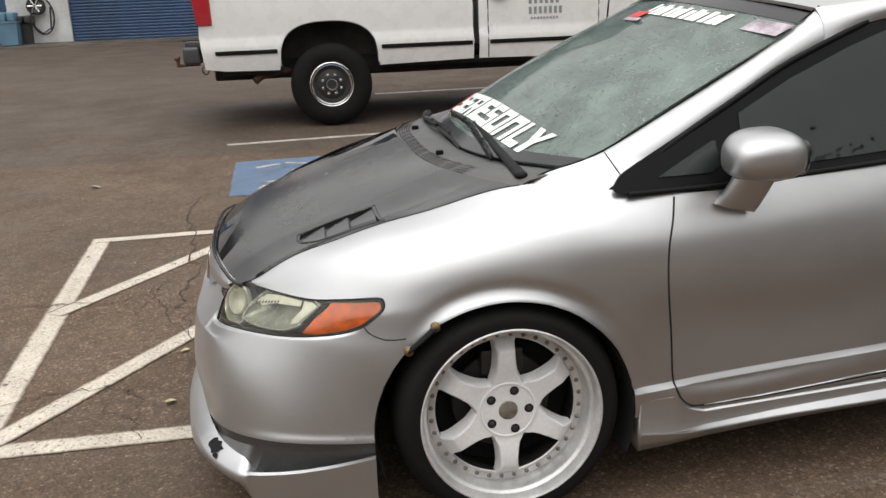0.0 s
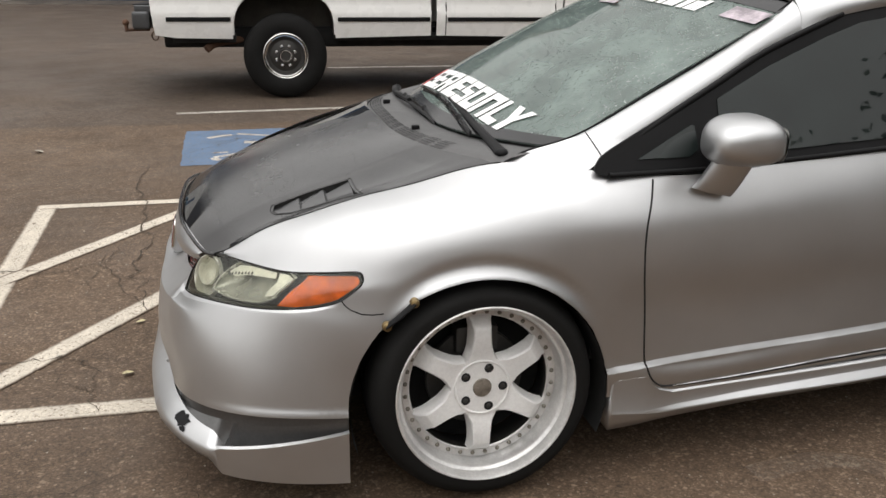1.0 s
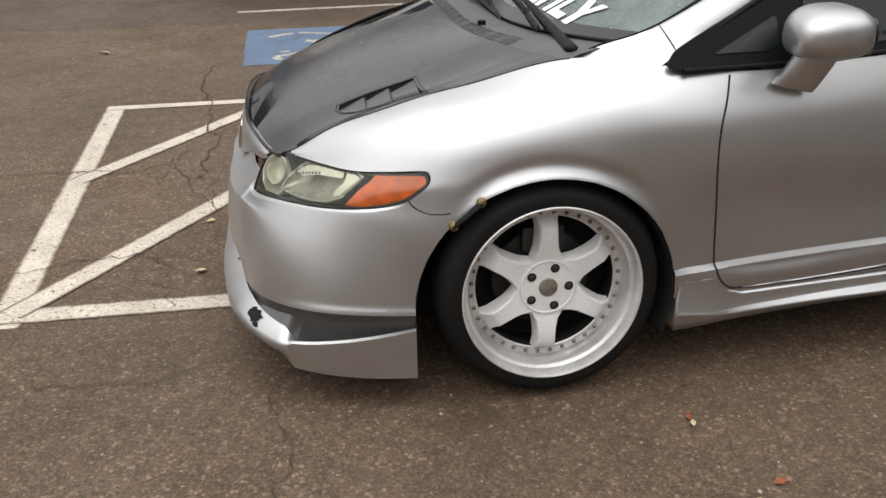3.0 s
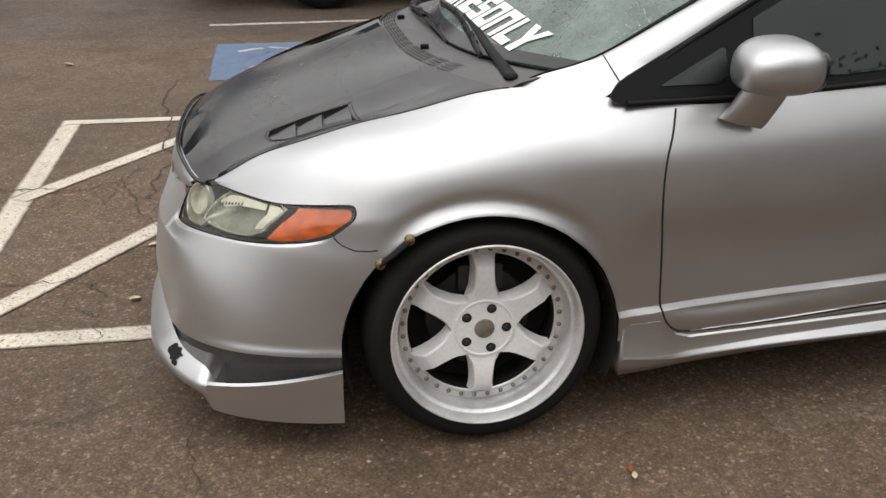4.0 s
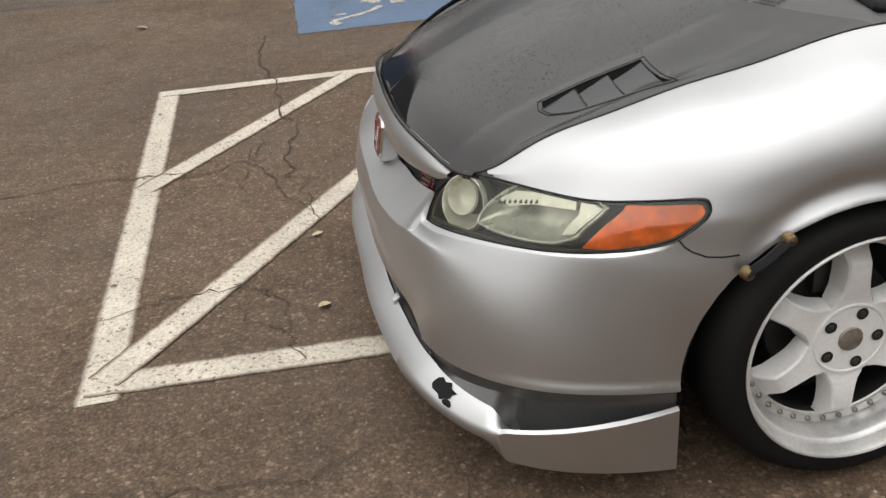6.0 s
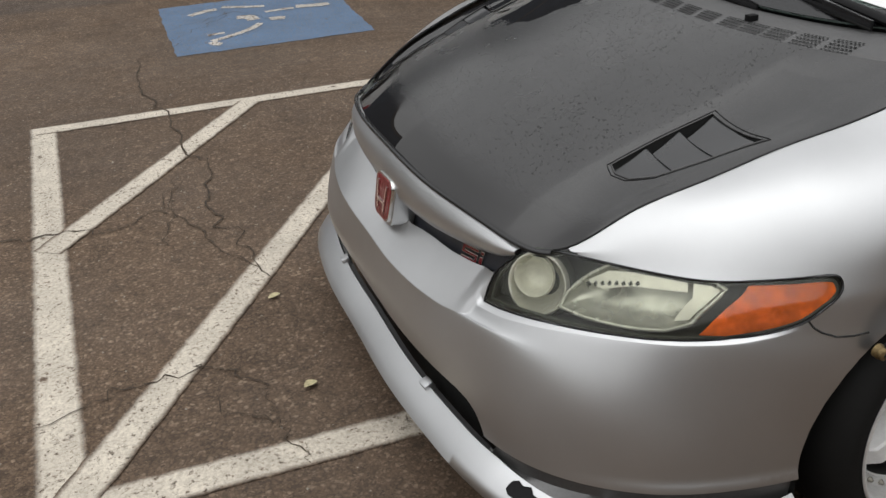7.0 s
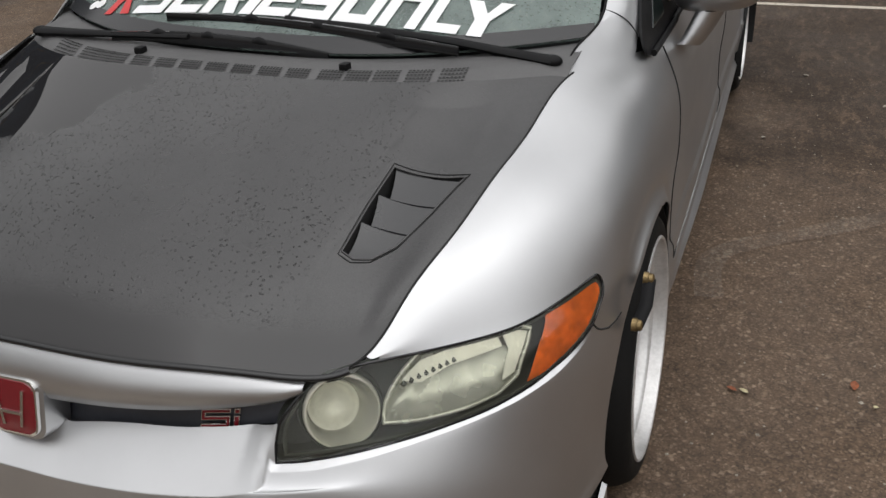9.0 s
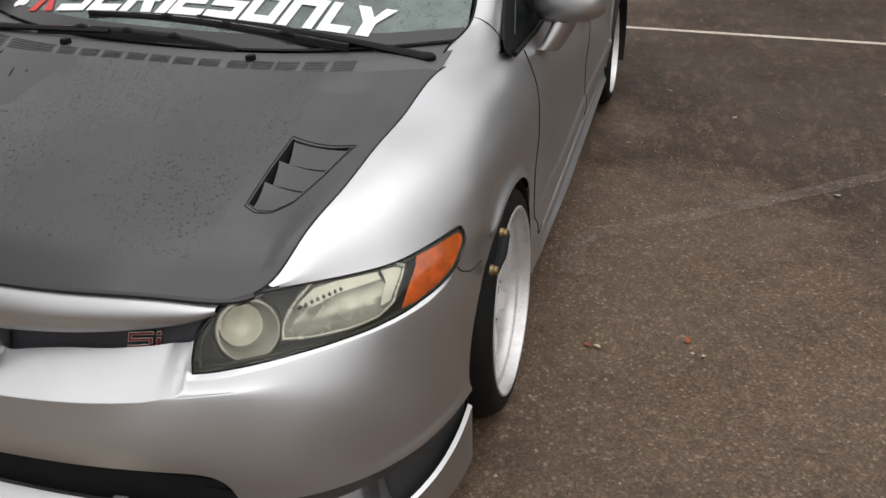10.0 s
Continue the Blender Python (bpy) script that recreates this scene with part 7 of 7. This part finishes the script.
# the second door, hidden by the pickup, is added to darken bonnet reflections
for x0, wide in ((-6.30, 4.80), (-1.0, 5.60)):
    roller = thing("roller_door", label="closed dark blue slatted roller door", category="door", group="roller doors of the workshop", kind="structure")
    slat_me = None
    for k in range(46):
        if slat_me is None:
            bm = bmesh.new()
            rows = []
            for y, z in ((0.0, 0.0), (-0.016, 0.006), (-0.022, 0.030), (-0.020, 0.050), (-0.010, 0.064), (0.0, 0.068), (0.0, 0.075)):
                rows.append([bm.verts.new((x, 20.46 + y, z)) for x in (x0, x0 + wide)])
            for a, b in zip(rows, rows[1:]):
                bm.faces.new((a[0], a[1], b[1], b[0]))
            slat_me = bpy.data.meshes.new("slat")
            bm.to_mesh(slat_me)
            bm.free()
            slat_me.materials.append(ROLLER_BLUE)
        ob = put("slat", slat_me, roller)
        ob.location.z = 0.86 + k * 0.075
bm = bmesh.new()
box(bm, -8.05, -7.75, 20.42, 20.50, 0.6, 3.0)
part("door_1", bm, ROLLER_BLUE, label="blue painted door in the white wall", kind="structure")
bm = bmesh.new()
vsr = []
for x in np.linspace(-14, 16, 31):
    vsr.append([bm.verts.new((x, yy, float(ground_z(x, yy)) + h)) for yy, h in ((19.3, -0.02), (19.32, 0.03), (20.36, 0.05))])
for a, b in zip(vsr, vsr[1:]):
    for k in range(2):
        bm.faces.new((a[k], a[k + 1], b[k + 1], b[k]))
part("concrete_apron", bm, CONCRETE, label="stained concrete strip along the wall", kind="structure")
reel = thing("hose_reel", label="hose reel on the white wall with a hanging hose", category="hose reel")
bm = bmesh.new()
mm = Matrix.Translation((-7.03, 20.28, 1.74)) @ Matrix.Rotation(radians(90), 4, "X")
turned(bm, [(0.17, -0.05), (0.21, -0.05), (0.21, -0.03), (0.17, -0.03), (0.17, 0.08), (0.21, 0.08), (0.21, 0.10), (0.15, 0.10)], 36, mm)
part("reel_drum", bm, STEEL, reel, smooth=40)
for k in range(6):
    bm = bmesh.new()
    a = math.pi * k / 3
    rod(bm, (-7.03 + 0.03 * math.cos(a), 20.17, 1.74 + 0.03 * math.sin(a)), (-7.03 + 0.17 * math.cos(a), 20.17, 1.74 + 0.17 * math.sin(a)), 0.022, 0.03, 8)
    part("reel_spoke", bm, CHROME, reel)
bm = bmesh.new()
tube(bm, [(-7.03 + 0.27 * math.cos(a) + 0.12, 20.25, 1.50 + 0.44 * math.sin(a)) for a in np.linspace(0, 2 * math.pi, 33)[:-1]], 0.02, 8, True)
part("hose", bm, HOSE, reel, smooth=60)
bm = bmesh.new()
tube(bm, [(-7.20, 20.25, 1.74), (-7.12, 20.24, 1.25), (-6.95, 20.24, 1.08), (-6.75, 20.25, 1.2), (-6.70, 20.25, 1.7)], 0.02, 8)
part("hose", bm, HOSE, reel, smooth=60)


def make_bin(x, y, material, label, w=0.24, h=0.72):
    b = thing("dustbin", label=label, category="bin")
    z = float(ground_z(x, y)) + 0.05
    bm = bmesh.new()
    rings = []
    for zz, s in ((0, 0.82), (h * 0.7, 0.97), (h * 0.72, 1.05), (h * 0.78, 1.05)):
        rings.append([bm.verts.new((x + sx * w * s, y + sy * w * s, z + zz)) for sx, sy in ((-1, -1), (1, -1), (1, 1), (-1, 1))])
    for a, c in zip(rings, rings[1:]):
        for k in range(4):
            bm.faces.new((a[k], a[(k + 1) % 4], c[(k + 1) % 4], c[k]))
    bm.faces.new(rings[0][::-1])
    bm.faces.new(rings[-1])
    part("bin_body", bm, material, b, smooth=30)
    for dx in (-0.10, 0.10):
        bm = bmesh.new()
        box(bm, x + dx - 0.08, x + dx + 0.08, y - 0.2, y + 0.2, z + h * 0.77, z + h + 0.05, 0.05, 3)
        part("bin_lid", bm, material, b, smooth=40)


make_bin(-7.60, 19.9, BIN_BLUE, "pale blue plastic bin by the wall")
make_bin(-7.28, 20.1, HOSE, "dark plastic bin by the wall", 0.12, 0.62)

# ---- trees known from reflections, and an unseen wall added to darken low reflections ----
LEAF = surface("tree_leaves", (0.055, 0.075, 0.035), 0.6, vary=0.4, big=1.0)
BARK = surface("tree_bark", (0.12, 0.09, 0.06), 0.9, vary=0.3, big=4, bump=0.5)


def make_tree(x, y, height, spread, seed):
    rng = random.Random(seed)
    tree = thing("tree", Matrix.Translation((x, y, float(ground_z(x, y)))), "broad leafy tree at the edge of the car park", "tree", "trees round the car park")
    bm = bmesh.new()
    tips = []
    tube(bm, [(0, 0, -0.1), (0.05, 0.02, height * 0.2), (-0.04, 0.05, height * 0.45), (0.02, 0, height * 0.7)], [0.22, 0.17, 0.13, 0.06], 10)
    for k in range(9):
        a, h0 = rng.uniform(0, 6.28), height * rng.uniform(0.32, 0.62)
        r = spread * rng.uniform(0.5, 0.95)
        e = (r * math.cos(a), r * math.sin(a), h0 + height * rng.uniform(0.15, 0.35))
        tube(bm, [(0, 0, h0), (e[0] * 0.4, e[1] * 0.4, h0 + (e[2] - h0) * 0.55), e], [0.08, 0.05, 0.02], 6)
        tips.append(e)
    part("trunk", bm, BARK, tree, smooth=60)
    vs, fs = [], []
    for k in range(20000):
        e = rng.choice(tips + [(0, 0, height * 0.85), (0, 0, height * 0.7)])
        p = Vector((e[0] + rng.gauss(0, spread * 0.19), e[1] + rng.gauss(0, spread * 0.19), e[2] + rng.gauss(0, height * 0.08)))
        u = Vector((rng.gauss(0, 1), rng.gauss(0, 1), rng.gauss(0, 1))).normalized()
        w = u.orthogonal().normalized()
        s = rng.uniform(0.06, 0.125)
        b = len(vs)
        vs += [p + u * s, p + w * s * 0.5, p - u * s, p - w * s * 0.5]
        fs.append((b, b + 1, b + 2, b + 3))
    put("crown", mesh_of("crown", vs, fs, LEAF), tree, kind="stuff")


for i, (x, y, h, s) in enumerate(((-12, -24, 7.0, 3.0), (-3.0, -25, 6.5, 3.0), (12, -12, 8.5, 3.4), (13, -7, 8.5, 3.4), (18, -10, 9, 3.6), (20, -3, 9, 3.6), (10.5, 9.5, 8.4, 3.8), (15, 3.5, 11.5, 4.2), (-19, 15, 9.5, 4.0))):
    make_tree(x, y, h, s, 40 + i)
# added out of view: keeps sky out of the lower doors' reflections
bm = bmesh.new()
box(bm, -30, 30, -26.4, -26.0, -0.1, 6.8)
part("wall_7", bm, surface("added_brown_wall", (0.22, 0.19, 0.16), 0.85, vary=0.2, big=0.6, bump=0.2), label="unseen brown wall added to darken low reflections", kind="structure")


# ---- on the asphalt ----
for k, (a, b) in enumerate((((-1.155, 3.47), (0.075, 3.53)), )):
    n = 24
    vs, fs = [], []
    rng = random.Random(5)
    for j in range(n + 1):
        t = j / n
        y0 = 3.465 + 1.14 * t
        for i in range(n + 1):
            x = -1.15 - 0.03 * t + (1.225 + 0.01 * t) * i / n
            vs.append(on_ground(x + (rng.uniform(-.006, .006) if i in (0, n) else 0), y0 + 0.055 * i / n + (rng.uniform(-.006, .006) if j in (0, n) else 0), 0.003))
    for j in range(n):
        for i in range(n):
            fs.append((j * (n + 1) + i, j * (n + 1) + i + 1, (j + 1) * (n + 1) + i + 1, (j + 1) * (n + 1) + i))
    put("parking_symbol", mesh_of("parking_symbol", vs, fs, BLUE_LINE), label="worn blue accessible-parking square painted on the asphalt", kind="structure")
symbol = bpy.data.objects["parking_symbol"]


def paint_stroke(name, pts, width, material, parent=None, label="", h=0.0055, jitter=0.0, seed=1, taper=False, **tags):
    """A flat painted or cracked ribbon on the ground."""
    rng = random.Random(seed)
    path = smooth_path(pts, 8)
    if jitter:
        k = np.array([[rng.gauss(0, jitter), rng.gauss(0, jitter)] for _ in path])
        k = (k + np.roll(k, 1, 0) * 0.6)
        k[0] = k[-1] = 0
        path = path + k
    d = np.gradient(path, axis=0)
    d /= np.maximum(np.linalg.norm(d, axis=1), 1e-6)[:, None]
    vs, fs = [], []
    for i, p in enumerate(path):
        w = width * (rng.uniform(0.35, 1.35) if jitter else rng.uniform(0.92, 1.08))
        if taper:
            w *= min(1.0, 0.15 + 2.5 * min(i, len(path) - 1 - i) / len(path))
        for s in (-1, 1):
            vs.append(on_ground(p[0] - d[i, 1] * s * w / 2, p[1] + d[i, 0] * s * w / 2, h))
    for i in range(len(path) - 1):
        fs.append((2 * i, 2 * i + 2, 2 * i + 3, 2 * i + 1))
    return put(name, mesh_of(name, vs, fs, material), parent, label, **tags)


for i, (pts, w) in enumerate((([(-.99, 4.33), (-.88, 4.40), (-.80, 4.42)], .055), ([(-.76, 4.46), (-.60, 4.40), (-.48, 4.37)], .045), ([(-.50, 4.22), (-.36, 4.24), (-.30, 4.24)], .04), ([(-.28, 4.27), (-.16, 4.25), (-.05, 4.25)], .075),
                              ([(-.70, 4.16), (-.62, 4.14), (-.60, 4.06)], .085), ([(-.50, 4.04), (-.44, 4.04), (-.40, 4.03)], .07), ([(-.92, 3.70), (-.80, 3.76), (-.66, 3.86), (-.57, 3.97)], .045), ([(-.93, 3.83), (-.88, 3.84), (-.82, 3.85)], .035), ([(-.92, 3.68), (-.90, 3.63), (-.87, 3.61)], .06))):
    paint_stroke("symbol_stroke", pts, w, THIN_LINE, symbol, seed=i)

TAR = surface("dark_crack", (0.056, 0.039, 0.025), 0.95, vary=0.4, big=30, bump=0.4)
CRACKS = [
    ([(-1.10, 3.80), (-1.22, 3.57), (-1.37, 3.45), (-1.37, 2.83), (-1.27, 2.51), (-1.24, 1.93), (-1.16, 1.77), (-1.19, 1.44), (-1.17, 1.19), (-1.13, .96), (-1.10, .74), (-1.01, .55)], .016),
    ([(-3.6, 1.15), (-2.9, 1.19), (-2.5, 1.24), (-2.1, 1.33), (-1.82, 1.32), (-1.65, 1.29), (-1.53, 1.27), (-1.38, 1.42), (-1.25, 1.76)], .012),
    ([(-2.0, .10), (-1.67, .24), (-1.57, .26), (-1.46, .27), (-1.32, .28), (-1.22, .20), (-1.18, .08), (-1.19, -.05)], .010),
    ([(-1.50, 1.30), (-1.34, 1.33), (-1.20, .99), (-1.10, .74)], .009),
    ([(-3.0, .30), (-2.42, .18), (-2.27, .14), (-2.10, .09), (-2.0, -.02)], .010),
    ([(-2.3, -.28), (-1.97, -.24), (-1.72, -.21)], .008),
    ([(-1.36, .17), (-1.25, .04), (-1.18, -.06), (-1.14, -.2)], .008),
    ([(-1.30, 1.72), (-1.34, 1.50), (-1.34, 1.32), (-1.38, 1.10), (-1.30, .95)], .009),
    ([(-1.70, -.58), (-1.52, -.61), (-1.31, -.63), (-1.12, -.64), (-.94, -.57)], .007),
    ([(-.83, -.60), (-.79, -.79), (-.74, -.93), (-.74, -1.19), (-.70, -1.5)], .008),
    ([(-1.155, 4.05), (-.85, 4.22), (-.70, 4.30), (-.50, 4.05), (-.40, 3.95)], .010),
    ([(-1.15, 3.80), (-.95, 4.0), (-.80, 4.22), (-.75, 4.5)], .008),
    ([(-4.6, 4.97), (-3.9, 4.92), (-3.2, 4.95), (-2.6, 4.90), (-1.9, 4.92), (-1.2, 4.88)], .011),
    ([(-6.5, 6.2), (-4.0, 6.0), (-2.0, 5.9), (-1.2, 6.1)], .014),
    ([(-6.0, 9.5), (-3.5, 9.9), (-1.0, 9.6)], .02),
]
for i, (pts, w) in enumerate(CRACKS):
    paint_stroke("crack", pts, w * 0.60, TAR, jitter=0.012, seed=20 + i, taper=True, label="dark crack in the old asphalt", kind="structure")
# pale scuff and old tyre stains
SCUFF = make_line_paint("pale_scuff", (0.165, 0.131, 0.094), 0.56)
paint_stroke("scuff", [(.75, -.95), (1.04, -.95), (1.30, -1.27), (1.65, -1.72), (1.98, -2.12), (2.6, -2.9)], .085, SCUFF, label="pale scuff mark on the asphalt", kind="structure", h=0.0015)

LEAF_DRY = surface("dry_leaf", (0.26, 0.075, 0.025), 0.7, vary=0.3, big=60)
LEAF_PALE = surface("pale_leaf", (0.50, 0.44, 0.26), 0.7, vary=0.3, big=60)
GRIT = surface("pale_grit", (0.30, 0.27, 0.22), 0.8, vary=0.3, big=60)


def fallen_leaf(x, y, size, turn, material, label):
    bm = bmesh.new()
    n = 8
    mid, left, right = [], [], []
    for i in range(n + 1):
        t = i / n
        w = math.sin(math.pi * t) ** 0.8 * (1 - 0.35 * t) * 0.36 * size + 0.0004
        z = 0.003 + 0.16 * size * t * t
        mid.append(bm.verts.new((t * size - size / 2, 0, z)))
        left.append(bm.verts.new((t * size - size / 2, w, z + w * 0.5)))
        right.append(bm.verts.new((t * size - size / 2, -w, z + w * 0.4)))
    for i in range(n):
        bm.faces.new((mid[i], mid[i + 1], left[i + 1], left[i]))
        bm.faces.new((right[i], right[i + 1], mid[i + 1], mid[i]))
    bmesh.ops.transform(bm, matrix=Matrix.Translation(on_ground(x, y, 0.002)) @ Matrix.Rotation(radians(turn), 4, "Z"), verts=bm.verts)
    part("fallen_leaf", bm, material, label=label, category="leaf", group="leaves on the asphalt", smooth=60)


for i, (x, y, s, m) in enumerate(((.415, -1.352, .034, LEAF_DRY), (.31, -1.09, .024, LEAF_PALE), (.34, -1.40, .018, LEAF_PALE), (-1.08, .10, .048, LEAF_PALE), (-1.68, -.74, .035, LEAF_PALE), (-1.09, .58, .04, LEAF_PALE), (.31, -1.06, .026, LEAF_DRY),
                                  (2.1, -1.01, .03, GRIT), (1.68, -1.90, .035, GRIT), (2.6, -1.5, .03, GRIT), (3.2, -2.3, .03, GRIT), (3.0, -1.15, .03, GRIT), (-2.21, 4.02, .08, GRIT), (-3.4, 5.3, .05, HOSE))):
    fallen_leaf(x, y, s, (i * 73) % 360, m, {LEAF_DRY: "curled orange-brown leaf on the asphalt", LEAF_PALE: "small pale dry leaf on the asphalt"}.get(m, "scrap of litter on the asphalt"))
# loose grit, one sheet of tiny stones
rng = random.Random(77)
vs, fs = [], []
for k in range(2600):
    x, y = rng.uniform(-3.2, 3.4), rng.uniform(-3.0, 3.2)
    s = rng.uniform(0.0015, 0.0045) * (1.6 if rng.random() < 0.06 else 1)
    c = on_ground(x, y, 0.0)
    b = len(vs)
    a = rng.uniform(0, 6.28)
    for q in range(4):
        vs.append((x + s * math.cos(a + q * 1.57) * rng.uniform(0.7, 1.3), y + s * math.sin(a + q * 1.57) * rng.uniform(0.7, 1.3), c[2] + 0.0005))
    vs.append((x, y, c[2] + s * 0.9))
    fs += [(b, b + 1, b + 4), (b + 1, b + 2, b + 4), (b + 2, b + 3, b + 4), (b + 3, b, b + 4)]
put("grit", mesh_of("grit", vs, fs, GRIT), label="loose pale grit on the asphalt", kind="stuff")


# ---- the car leans a touch and stands a little askew: ease its far side over ----
done = set()
for ob in car.children_recursive:
    up, on_wheel = ob, False
    while up is not None and up != car:
        on_wheel |= up.name.startswith("wheel") and not up.name.startswith("wheel_well")
        up = up.parent
    if on_wheel or ob.data is None or ob.data.name in done:
        continue
    done.add(ob.data.name)
    for v in ob.data.vertices:
        t = min(max((v.co.y + 0.45) / 1.1, 0), 1)
        t = t * t * (3 - 2 * t)
        u = min(max(v.co.x + 0.75, 0), 1)
        w = min(max((v.co.y + 0.05) / 0.55, 0), 1)
        v.co.x -= 0.034 * w * w * (3 - 2 * w)
        v.co.y += (0.020 + 0.025 * u) * t
        v.co.z += (0.006 + 0.022 * u) * t
    ob.data.update()
for ob in car.children:
    if ob.name.startswith("wheel") and not ob.name.startswith("wheel_well") and ob.location.y > 0:
        ob.location.y += 0.03
        ob.location.x -= 0.032
